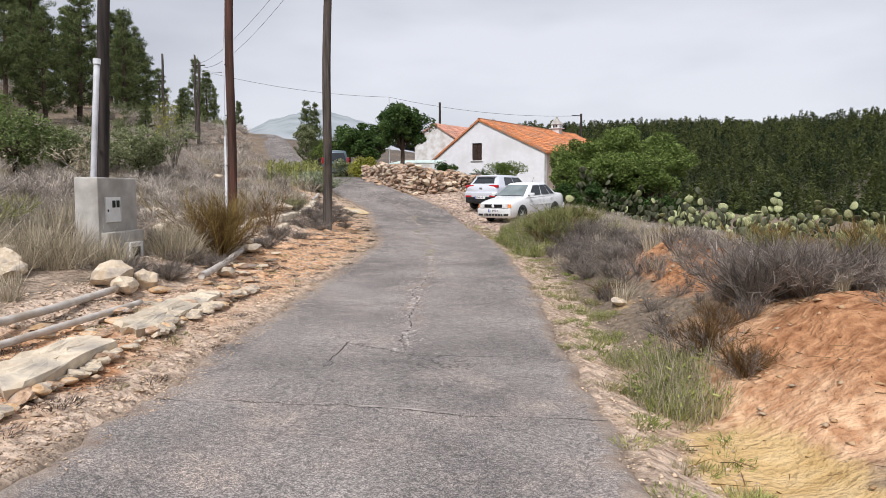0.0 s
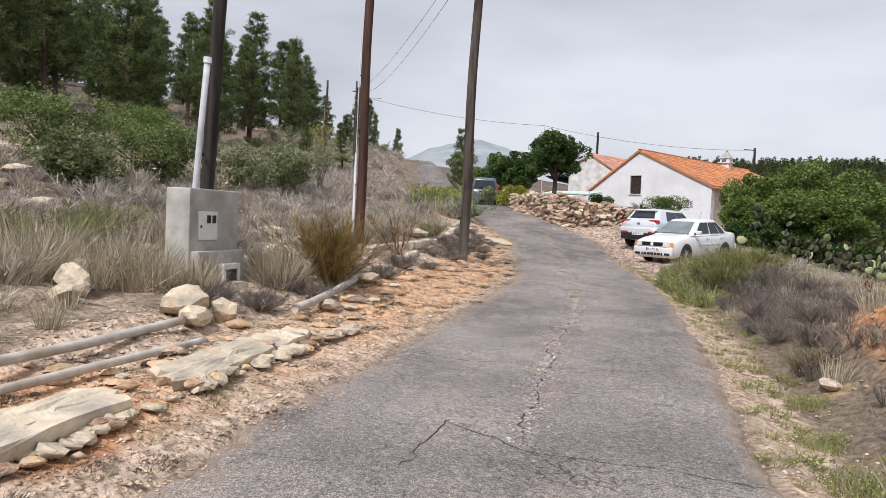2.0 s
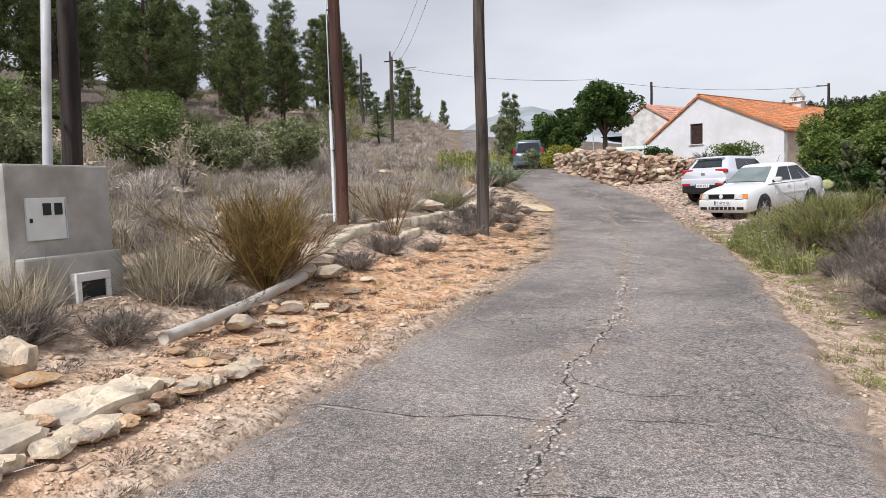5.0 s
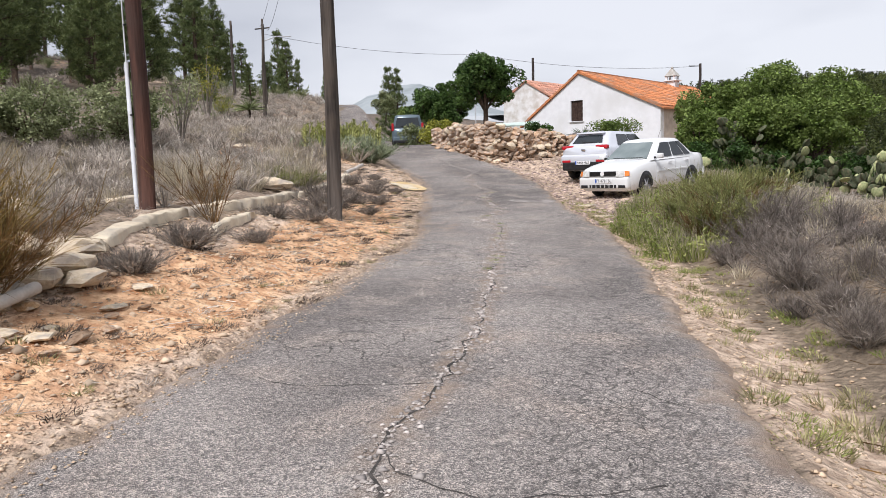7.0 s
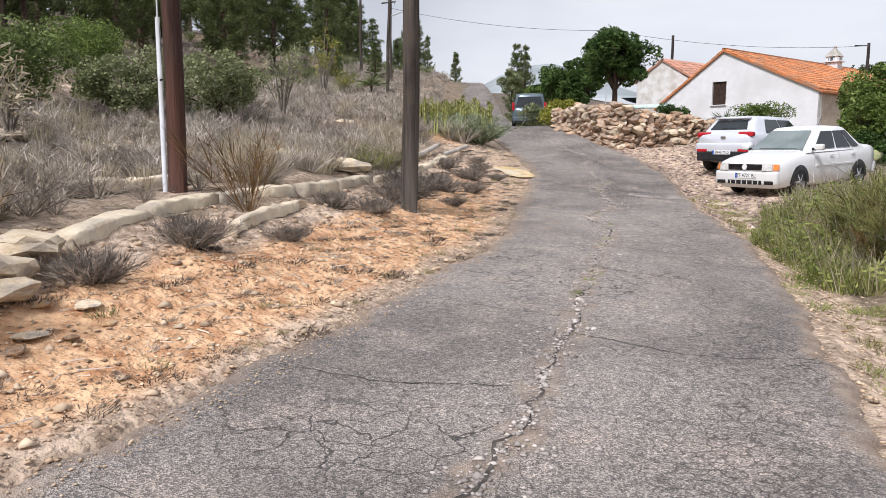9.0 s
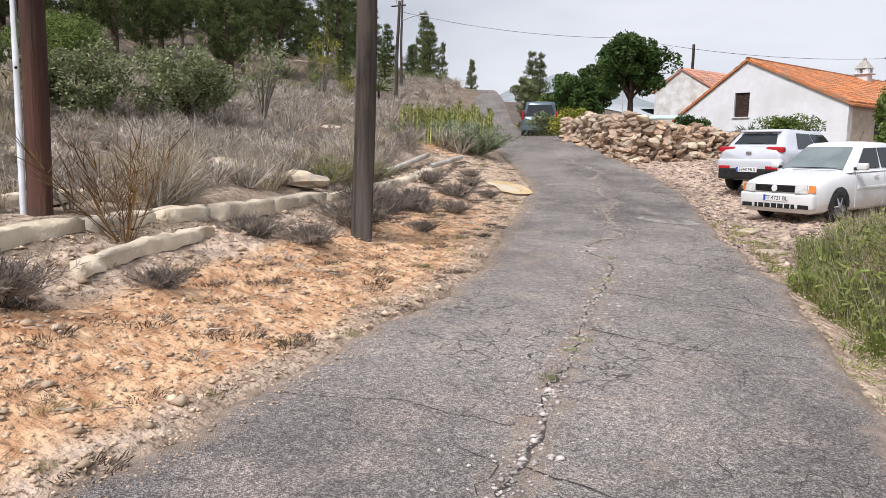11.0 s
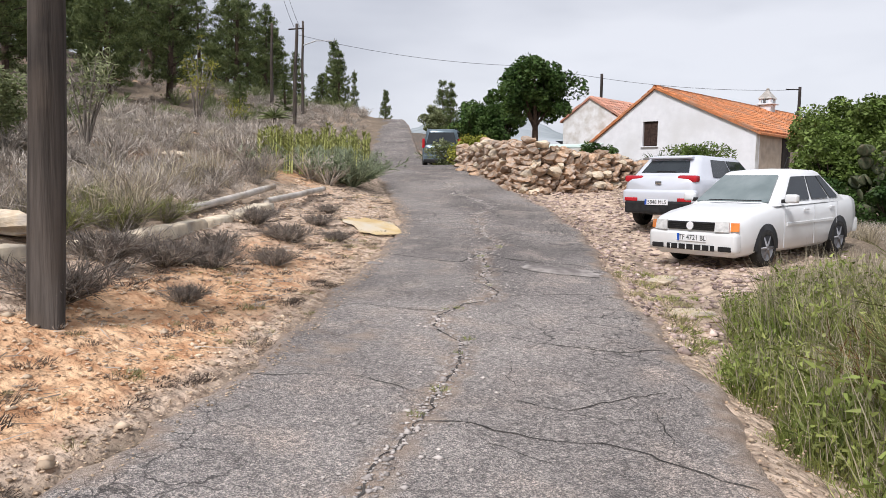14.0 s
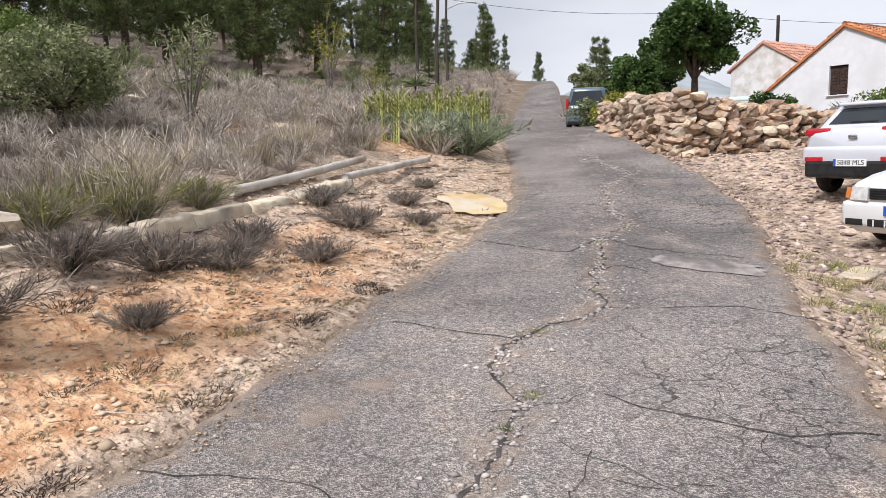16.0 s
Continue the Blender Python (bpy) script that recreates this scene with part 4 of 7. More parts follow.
def wheel(parent, x, y, r, w, side):
    wh = holder("wheel", Matrix.Translation((x, y, r)) @ Matrix.Rotation(radians(90 if side > 0 else -90), 4, "X"), "", "")
    for key in ("label", "category"):
        if key in wh:
            del wh[key]
    wh.parent = parent
    ring = np.array([(0.66, -w / 2), (0.9, -w / 2), (0.98, -w / 2 + 0.03), (1.0, 0), (0.98, w / 2 - 0.03), (0.9, w / 2), (0.66, w / 2)])
    a = np.arange(24) / 24 * 2 * np.pi
    V = np.array([(rr * r * math.cos(t), rr * r * math.sin(t), z) for t in a for rr, z in ring])
    F = []
    for i in range(24):
        for j in range(6):
            p, q = i * 7 + j, ((i + 1) % 24) * 7 + j
            F += [(p, q, q + 1), (p, q + 1, p + 1)]
    solid("tyre", (V, np.array(F)), M_RUBBER, wh, smooth=True)
    pieces = [tube([(0, 0, -w * 0.455), (0, 0, -w * 0.3)], r * 0.67, 20), tube([(0, 0, -w * 0.5), (0, 0, -w * 0.3)], r * 0.16, 10)]
    for k in range(6):
        t = k * math.pi / 3
        pieces.append(tube([(0.1 * r * math.cos(t), 0.1 * r * math.sin(t), -w * 0.46), (0.64 * r * math.cos(t), 0.64 * r * math.sin(t), -w * 0.42)], [r * 0.07, r * 0.055], 6))
    solid("rim", joined(pieces), M_RIM, wh, "grey wheel rim")
    return wh


def arch(parent, x, y, r, side):
    a = np.linspace(-0.15, np.pi + 0.15, 18)
    V = np.array([(x + r * math.cos(t), y + side * o, 0.31 + r * math.sin(t)) for o in (-0.1, 0.008) for t in a])
    n = len(a)
    V = np.vstack([V, (x, y + side * 0.008, 0.28)])
    F = [(n + i, n + i + 1, 2 * n) for i in range(n - 1)] + [f for i in range(n - 1) for f in ((i, i + 1, n + i + 1), (i, n + i + 1, n + i))]
    return solid("wheel_arch", (V, np.array(F)), M_BLACK, parent)


def letters(text, size, m, parent, material=M_INK):
    cu = bpy.data.curves.new("plate_text", "FONT")
    cu.body, cu.size, cu.align_x, cu.align_y, cu.extrude = text, size, "CENTER", "CENTER", 0.0015
    tmp = bpy.data.objects.new("plate_text", cu)
    scene.collection.objects.link(tmp)
    me = bpy.data.meshes.new_from_object(tmp.evaluated_get(bpy.context.evaluated_depsgraph_get()))
    bpy.data.objects.remove(tmp)
    me.materials.clear()
    me.materials.append(material)
    ob = new("lettering", me)
    ob.parent, ob.matrix_basis = parent, m
    return ob


def plate(parent, x, y, z, facing, text, tilt=0):
    """A number plate facing along +x (facing 1) or -x (-1)."""
    m = Matrix.Translation((x, y, z)) @ Matrix.Rotation(radians(90 * facing), 4, "Z") @ Matrix.Rotation(radians(90), 4, "X")
    p = part("number_plate", block(0.52, 0.11, 0.012, 0.004), M_PLATE, parent, "white number plate with black letters")
    p.matrix_basis = m
    s = part("plate_strip", block(0.042, 0.106, 0.003, 0), M_BLUE, p)
    s.matrix_basis = Matrix.Translation((-0.236, 0, 0.0085))
    letters(text, 0.105, Matrix.Translation((0.015, -0.002, 0.008)), p)
    return p


def car_shell(thing, stations, cabin, paint, belt, roof, glass_mat, rear=(0.12, 0.93, 0.12)):
    """Body, cabin and glazing. cabin: four x on the belt and roof lines, half widths there."""
    solid("body", loft(stations, body_section), paint, thing, smooth=True)
    fb, ft, rt, rb, wb, wt = cabin
    mid = (fb + rb) / 2
    hull = []
    sts = []
    for u in np.linspace(0, 1, 5):
        z = belt - 0.04 + (roof - belt + 0.04) * u
        f, r_ = fb + (ft - fb) * u, rb + (rt - rb) * u
        w = wb + (wt - wb) * u
        sts.append((z, f, r_, w))
    rings = []
    for z, f, r_, w in sts:
        c = 0.1
        rings.append([(f, -w + 0.22, z), (f, w - 0.22, z), (f - 0.06, w - 0.06, z), (f - 0.14, w, z), (r_ + 0.14, w, z), (r_ + 0.05, w - 0.06, z), (r_, w - 0.22, z), (r_, -w + 0.22, z), (r_ + 0.05, -w + 0.06, z), (r_ + 0.14, -w, z), (f - 0.14, -w, z), (f - 0.06, -w + 0.06, z)])
    top = [((x - mid) * 0.9 + mid, y * 0.88, roof + 0.035) for x, y, z in rings[-1]]
    rings.append(top)
    rings.append([((x - mid) * 0.5 + mid, y * 0.5, roof + 0.062) for x, y, z in rings[-1]])
    n = 12
    V = np.array(rings, float).reshape(-1, 3)
    F = []
    for i in range(len(rings) - 1):
        for j in range(n):
            p, q = i * n + j, i * n + (j + 1) % n
            F += [(p, q, q + n), (p, q + n, p + n)]
    V = np.vstack([V, (mid, 0, roof + 0.07)])
    F += [((len(rings) - 1) * n + j, (len(rings) - 1) * n + (j + 1) % n, len(V) - 1) for j in range(n)]
    solid("cabin", (V, np.array(F)), paint, thing, smooth=True)

    def at(u, end):
        f, r_, w = fb + (ft - fb) * u, rb + (rt - rb) * u, wb + (wt - wb) * u
        return belt - 0.04 + (roof - belt + 0.04) * u, f, r_, w
    z0, f0, r0, w0 = at(0.12, 0)
    z1, f1, r1, w1 = at(0.93, 0)
    part("windscreen", quad_panel([(f0, -w0 + 0.1, z0), (f0, w0 - 0.1, z0), (f1, w1 - 0.1, z1), (f1, -w1 + 0.1, z1)]), glass_mat[0], thing, "slanted windscreen")
    z0, f0, r0, w0 = at(rear[0], 0)
    z1, f1, r1, w1 = at(rear[1], 0)
    k = rear[2]
    part("rear_window", quad_panel([(r0, w0 - k, z0), (r0, -w0 + k, z0), (r1, -w1 + k, z1), (r1, w1 - k, z1)]), glass_mat[1], thing, "rear window")
    return at


def side_windows(thing, at, splits, glass_mat, front_gap=0.3, rear_gap=0.3):
    """Side glass on both sides, split along the cabin."""
    for s in (1, -1):
        z0, f0, r0, w0 = at(0.14, 0)
        z1, f1, r1, w1 = at(0.88, 0)
        for a, b in splits:
            lo = [f0 - front_gap + (r0 + rear_gap - f0 + front_gap) * k for k in (a, b)]
            hi = [f1 - front_gap * 0.7 + (r1 + rear_gap * 0.7 - f1 + front_gap * 0.7) * k for k in (a, b)]
            q = [(lo[0], s * w0, z0), (lo[1], s * w0, z0), (hi[1], s * w1, z1), (hi[0], s * w1, z1)]
            part("side_window", quad_panel(q if s < 0 else q[::-1], 0.006), glass_mat, thing)


def rounded(sx, sy, sz, at, bevel=0.02):
    return block(sx, sy, sz, bevel, at)


# white four-door saloon, front towards the road
sal_m = Matrix.Translation((2.68, 28.75, 0.80)) @ Matrix.Rotation(radians(-125), 4, "Z") @ Matrix.Rotation(radians(2.5), 4, "Y") @ Matrix.Diagonal((0.93, 0.9, 0.98, 1))
saloon = holder("car", sal_m, "older white four-door saloon parked on gravel, front to the road", "car", "parked cars")
sal_st = [(2.06, 0.62, 0.26, 0.62), (2.02, 0.74, 0.2, 0.7), (1.9, 0.8, 0.18, 0.76), (1.6, 0.815, 0.18, 0.83), (1.05, 0.82, 0.18, 0.9), (0.6, 0.82, 0.18, 0.93), (0, 0.82, 0.18, 0.93), (-0.8, 0.82, 0.18, 0.94), (-1.3, 0.815, 0.2, 0.97), (-1.75, 0.8, 0.24, 0.98), (-1.98, 0.76, 0.3, 0.95), (-2.06, 0.66, 0.36, 0.88)]
sal_at = car_shell(saloon, sal_st, (1.02, 0.3, -0.95, -1.62, 0.77, 0.58), M_CARWHITE, 0.92, 1.36, (M_CARGLASS, M_CARGLASS))
side_windows(saloon, sal_at, ((0.0, 0.44), (0.49, 0.8), (0.84, 1.0)), M_DARKGLASS)
part("bumper", rounded(0.2, 1.56, 0.3, (1.99, 0, 0.4), 0.06), M_CARWHITE, saloon, "white front bumper", smooth=True)
part("rear_bumper", rounded(0.18, 1.54, 0.26, (-2.0, 0, 0.45), 0.06), M_CARWHITE, saloon)
grille = part("grille", rounded(0.05, 0.84, 0.12, (2.06, 0, 0.63), 0.012), M_BLACK, saloon, "black slatted grille")
for k in range(4):
    part("slat", rounded(0.012, 0.82, 0.008, (2.09, 0, 0.59 + k * 0.026), 0.002), M_RUBBER, grille)
badge = bmesh.new()
bmesh.ops.create_cone(badge, cap_ends=True, segments=20, radius1=0.062, radius2=0.058, depth=0.015, matrix=Matrix.Translation((2.1, 0, 0.63)) @ Matrix.Rotation(radians(90), 4, "Y"))
part("badge", badge, M_PLATE, saloon, "round chrome badge")
for s in (1, -1):
    part("headlight", quad_panel([(2.085, s * 0.43, 0.555), (2.06, s * 0.66, 0.555), (2.035, s * 0.65, 0.7), (2.06, s * 0.43, 0.7)][::s], 0.02), M_LAMP, saloon, "clear rectangular headlight")
    part("indicator", quad_panel([(2.055, s * 0.675, 0.565), (1.98, s * 0.775, 0.57), (1.96, s * 0.765, 0.685), (2.03, s * 0.665, 0.69)][::s], 0.02), M_AMBER, saloon, "amber indicator")
    part("air_intake", rounded(0.03, 0.22, 0.075, (2.083, s * 0.6, 0.315), 0.012), M_BLACK, saloon)
    mirror = part("wing_mirror", rounded(0.12, 0.2, 0.13, (0.72, s * 0.93, 0.99), 0.035), M_CARWHITE, saloon, "white wing mirror", smooth=True)
    part("mirror_arm", rounded(0.06, 0.1, 0.06, (0.74, s * 0.82, 0.95), 0.015), M_BLACK, saloon)
    part("rub_strip", rounded(1.6, 0.02, 0.045, (-0.15, s * 0.822, 0.6), 0.006), M_CARWHITE, saloon)
    for xx in (0.1, -0.82):
        part("door_handle", rounded(0.16, 0.025, 0.03, (xx - 0.1, s * 0.818, 0.8), 0.008), M_CARWHITE, saloon)
    for xx, zz in ((0.72, 0.5), (-0.28, 0.5), (-1.1, 0.6)):
        part("door_gap", rounded(0.007, 0.012, 0.62 if xx > -1 else 0.45, (xx, s * 0.817, zz + 0.06), 0.002), M_GALV, saloon)
    part("tail_light", rounded(0.05, 0.26, 0.16, (-2.03, s * 0.58, 0.74), 0.02), M_RED, saloon)
    part("wiper", rounded(0.02, 0.5, 0.015, (1.0, s * 0.22 + 0.1, 0.965), 0.004), M_BLACK, saloon)
    for xx in (1.24, -1.2):
        arch(saloon, xx, s * 0.812, 0.335, s)
        wheel(saloon, xx, s * 0.742, 0.29, 0.17, s)
intake = part("lower_intake", rounded(0.03, 0.86, 0.085, (2.083, 0, 0.315), 0.012), M_BLACK, saloon, "black lower air intake")
for k in range(6):
    part("slat", rounded(0.02, 0.018, 0.075, (2.095, -0.35 + k * 0.14, 0.315), 0.004), M_CARWHITE, intake)
plate(saloon, 2.098, 0.03, 0.455, 1, "TF 4721 BL")
aerial = solid("aerial", tube([(-0.75, 0, 1.41), (-0.9, 0, 1.62)], 0.006, 5), M_BLACK, saloon)

# silver hatchback, rear towards the road
hat_m = Matrix.Translation((2.0, 32.0, 1.14)) @ Matrix.Rotation(radians(62), 4, "Z") @ Matrix.Diagonal((0.97, 0.9, 0.95, 1))
hatch = holder("car", hat_m, "pale silver hatchback parked on gravel, rear to the road", "car", "parked cars")
hat_st = [(2.03, 0.6, 0.3, 0.62), (1.98, 0.76, 0.24, 0.72), (1.7, 0.83, 0.2, 0.84), (1.1, 0.86, 0.2, 0.95), (0.5, 0.86, 0.2, 0.98), (-0.8, 0.86, 0.2, 1.0), (-1.3, 0.86, 0.22, 1.02), (-1.75, 0.85, 0.28, 1.03), (-1.95, 0.81, 0.34, 1.02), (-2.03, 0.7, 0.42, 0.95)]
hat_at = car_shell(hatch, hat_st, (1.05, 0.35, -1.5, -1.93, 0.79, 0.6), M_CARSILVER, 0.98, 1.4, (M_CARGLASS, M_DARKGLASS), (0.3, 0.82, 0.2))
side_windows(hatch, hat_at, ((0.0, 0.42), (0.46, 0.85)), M_DARKGLASS)
part("rear_bumper", rounded(0.2, 1.64, 0.3, (-1.97, 0, 0.6), 0.07), M_CARSILVER, hatch, smooth=True)
part("bumper_insert", rounded(0.2, 1.5, 0.26, (-1.99, 0, 0.4), 0.05), M_BLACK, hatch, "black lower bumper")
part("bumper", rounded(0.2, 1.6, 0.4, (1.93, 0, 0.45), 0.07), M_CARSILVER, hatch)
plate(hatch, -2.1, 0, 0.5, -1, "5848 MLS")
part("spoiler", rounded(0.16, 0.98, 0.05, (-1.56, 0, 1.385), 0.02), M_CARSILVER, hatch, smooth=True)
part("wiper", rounded(0.03, 0.42, 0.03, (-1.93, -0.1, 1.1), 0.01), M_BLACK, hatch)
part("badge", rounded(0.012, 0.14, 0.06, (-2.04, 0, 0.88), 0.02), M_CHROME, hatch)
for s in (1, -1):
    part("tail_light", rounded(0.16, 0.42, 0.13, (-1.93, s * 0.6, 0.96), 0.045), M_RED, hatch, "red wraparound tail light")
    part("reflector", rounded(0.03, 0.3, 0.07, (-2.075, s * 0.6, 0.55), 0.015), M_RED, hatch)
    part("headlight", rounded(0.1, 0.3, 0.14, (1.9, s * 0.62, 0.68), 0.03), M_LAMP, hatch)
    part("wing_mirror", rounded(0.14, 0.2, 0.13, (0.75, s * 0.95, 1.03), 0.04), M_CARSILVER, hatch, smooth=True)
    for xx in (1.25, -1.3):
        arch(hatch, xx, s * 0.852, 0.36, s)
        wheel(hatch, xx, s * 0.775, 0.31, 0.19, s)

# blue-grey van, rear towards the camera
van_m = Matrix.Translation((-9.1, 50.2, 2.8)) @ Matrix.Rotation(radians(103), 4, "Z") @ Matrix.Rotation(radians(-3), 4, "Y")
van = holder("van", van_m, "blue-grey delivery van parked at the road's edge, rear seen", "van", "parked cars")
van_st = [(2.18, 0.6, 0.35, 0.75), (2.1, 0.8, 0.28, 0.86), (1.7, 0.88, 0.24, 0.98), (1.1, 0.9, 0.24, 1.08), (0, 0.9, 0.24, 1.1), (-1.5, 0.9, 0.26, 1.1), (-2.05, 0.88, 0.3, 1.1), (-2.16, 0.8, 0.36, 1.06)]
van_at = car_shell(van, van_st, (1.3, 0.75, -2.0, -2.12, 0.86, 0.68), M_CARBLUE, 1.06, 1.76, (M_CARGLASS, M_DARKGLASS), (0.12, 0.85, 0.14))
side_windows(van, van_at, ((0.0, 0.36), (0.4, 0.68), (0.72, 0.96)), M_DARKGLASS)
part("rear_bumper", rounded(0.2, 1.66, 0.3, (-2.13, 0, 0.48), 0.06), M_CARBLUE, van, "blue-grey bumper")
part("bumper_insert", rounded(0.1, 1.6, 0.16, (-2.2, 0, 0.36), 0.04), M_BLACK, van)
part("number_bar", rounded(0.03, 0.62, 0.07, (-2.17, 0, 0.95), 0.01), M_BLACK, van)
vp = part("number_plate", rounded(0.02, 0.52, 0.11, (-2.178, 0, 0.82), 0.004), M_PLATE, van, "number plate too far to read")
for k in range(7):
    part("character_bar", rounded(0.006, 0.035, 0.07, (-2.19, -0.19 + k * 0.063, 0.82), 0.002), M_INK, vp)
part("wiper", rounded(0.03, 0.5, 0.03, (-2.15, 0.1, 1.2), 0.01), M_BLACK, van)
for s in (1, -1):
    part("tail_light", rounded(0.08, 0.12, 0.42, (-2.12, s * 0.82, 1.15), 0.03), M_RED, van, "tall red tail light")
    part("wing_mirror", rounded(0.14, 0.22, 0.2, (0.95, s * 1.02, 1.15), 0.04), M_BLACK, van)
    part("roof_rail", rounded(2.0, 0.04, 0.05, (-0.6, s * 0.62, 1.83), 0.01), M_BLACK, van)
    for xx in (1.35, -1.35):
        arch(van, xx, s * 0.895, 0.37, s)
        wheel(van, xx, s * 0.81, 0.32, 0.2, s)

# ---- plants: templates ----


def twig_shrub(r, stems=26, twigs=220, spread=1.0, tall=0.55, width=0.006, leaf=0.0):
    """Arrays of a dry shrub about one metre across, base at the origin."""
    az, tilt = r.uniform(0, 2 * np.pi, stems), r.uniform(0.1, 1.15, stems)
    D = np.stack([np.cos(az) * np.sin(tilt) * spread, np.sin(az) * np.sin(tilt) * spread, np.cos(tilt) + 0.1], 1)
    P = np.stack([np.cos(az), np.sin(az), 0 * az], 1) * r.uniform(0, 0.1, (stems, 1))
    L = r.uniform(0.6, 1.0, stems) * tall / np.maximum(unit(D)[:, 2], 0.45)
    out = [blades(P, D, L, width * 1.8, 0.08, r)]
    i = r.integers(0, stems, twigs)
    k = r.uniform(0.25, 1.0, (twigs, 1))
    base = P[i] + unit(D)[i] * L[i][:, None] * k
    dirs = unit(D)[i] + r.normal(0, 0.55, (twigs, 3)) + [0, 0, 0.35]
    out.append(blades(base, dirs, r.uniform(0.1, 0.32, twigs) * tall * 1.6, width, 0.1, r))
    if leaf:
        n = twigs
        out.append(leaves(base + unit(dirs) * 0.12 * r.uniform(0, 1, (n, 1)), leaf, r))
    return joined(out)


def grass_tuft(r, n=160, tall=0.6, spread=0.45, width=0.006, droop=0.35, radius=0.16, stray=0.12):
    az = r.uniform(0, 2 * np.pi, n)
    rad = radius * np.sqrt(r.uniform(0, 1, n))
    P = np.stack([np.cos(az) * rad, np.sin(az) * rad, 0 * az - 0.02], 1)
    D = np.stack([np.cos(az) * spread * r.uniform(0, 1, n), np.sin(az) * spread * r.uniform(0, 1, n), np.ones(n)], 1) + r.normal(0, stray, (n, 3))
    return blades(P, D, tall * r.uniform(0.4, 1.0, n), width, droop * r.uniform(0.2, 1, n), r)


def pebble(r):
    V = np.array([(1, 0, 0), (0, 1, 0), (-1, 0, 0), (0, -1, 0), (0, 0, 0.7), (0, 0, -0.7), (0.6, 0.6, 0.4), (-0.6, 0.5, 0.35)], float)[:6]
    V = V * r.uniform(0.6, 1.2, (6, 1)) + r.normal(0, 0.12, (6, 3))
    F = np.array([(0, 1, 4), (1, 2, 4), (2, 3, 4), (3, 0, 4), (1, 0, 5), (2, 1, 5), (3, 2, 5), (0, 3, 5)])
    return V, F


def scatter(templates, x, y, z, scale, r, squash=(0.8, 1.2), tilt=0.0):
    """Many turned and scaled copies of templates in one pair of arrays."""
    out = []
    for i in range(len(x)):
        V, F = templates[r.integers(0, len(templates))]
        a = r.uniform(0, 2 * np.pi)
        c, s = math.cos(a), math.sin(a)
        W = V @ np.array([[c, s, 0], [-s, c, 0], [0, 0, 1]]) * [scale[i], scale[i], scale[i] * r.uniform(*squash)]
        out.append((W + [x[i], y[i], z[i]], F))
    return joined(out)


def stuff(name, VF, material, label, category):
    return tagged(solid(name, VF, material), label, category, kind="stuff")


def off_road(n, y0, y1, d0, d1, side, r, power=1.0):
    """Random places beside the road: side -1 left, 1 right; d metres from its edge."""
    y = r.uniform(y0, y1, n)
    d = d0 + (d1 - d0) * r.uniform(0, 1, n) ** power
    x = smooth_along(LEFT_EDGE, y) - d if side < 0 else smooth_along(RIGHT_EDGE, y) + d
    return x, y, height(x, y), d


def clear_of(x, y, spots):
    keep = np.ones(len(x), bool)
    for cx, cy, rad in spots:
        keep &= (x - cx) ** 2 + (y - cy) ** 2 > rad ** 2
    return keep


CARS = [(2.6, 28.8, 2.2), (1.5, 27.6, 1.4), (3.6, 30, 1.6), (2.1, 31.9, 2.4), (-9.6, 49.8, 2.6), (-8.9, 48, 1.4), (-3.9, 11.5, 0.5)]
r = np.random.default_rng(11)
shrubs = [twig_shrub(r, 22, 190, 1.0, 0.5, 0.007) for k in range(5)]
shrubs_fat = [twig_shrub(r, 26, 230, 1.1, 0.5, 0.009) for k in range(4)]
tufts = [grass_tuft(r, 90) for k in range(4)]
lowtuft = [grass_tuft(r, 70, 0.16, 1.0, 0.005, 0.3, 0.14) for k in range(4)]

# dry shrub cover of the left field, near and far
x, y, z, d = off_road(420, 3, 34, 1.9, 9, -1, r)
k = clear_of(x, y, CARS) & ((d > 2.5) | (y > 31)) & (r.random(len(x)) < 0.75)
stuff("dry_shrubs", scatter(shrubs, x[k], y[k], z[k], r.uniform(0.4, 0.85, k.sum()), r), M_GREY_SHRUB, "low grey dry shrubs covering the field beside the road", "shrub")
low_shrubs = [twig_shrub(r, 34, 420, 1.5, 0.36, 0.0045) for k in range(4)]
x, y, z, d = off_road(480, 12, 34, 2.0, 11, -1, r)
k = clear_of(x, y, CARS) & ((d > 2.5) | (y > 31)) & (r.random(len(x)) < 0.75)
stuff("dark_dry_shrubs", scatter(low_shrubs, x[k], y[k], z[k], r.uniform(0.4, 0.85, k.sum()), r), M_TANGLE, "low dark grey tangled shrubs covering the field", "shrub")
x, y, z, d = off_road(640, 6, 85, 6, 27, -1, r, 1.2)
stuff("dry_shrubs", scatter(shrubs_fat, x, y, z, r.uniform(0.5, 1.15, len(x)), r), M_GREY_SHRUB, "grey-brown dry shrubs on the rising slope", "shrub")
x, y, z, d = off_road(130, 24, 85, 8, 40, -1, r, 1.2)
stuff("dark_shrubs", scatter([twig_shrub(r, 24, 420, 1.0, 0.6, 0.008, 0.026) for k in range(3)], x, y, z, r.uniform(0.7, 1.5, len(x)), r), M_OLIVE, "olive green shrubs dotted over the slope", "shrub")
x, y, z, d = off_road(640, 4, 50, 2.1, 16, -1, r)
k = clear_of(x, y, CARS) & ((d > 2.6) | (y > 31) | (y < 12))
stuff("dry_grass", scatter(tufts, x[k], y[k], z[k], r.uniform(0.5, 1.1, k.sum()), r), M_STRAW, "straw-coloured dry grass tufts between the shrubs", "grass")
x, y, z, d = off_road(520, 30, 85, 0.9, 13, -1, r)
stuff("dry_shrubs", scatter(shrubs_fat, x, y, z, r.uniform(0.5, 1.2, len(x)), r), M_GREY_SHRUB, "grey dry shrubs along the upper road", "shrub")
x, y, z, d = off_road(420, 78, 128, 0.7, 34, -1, r)
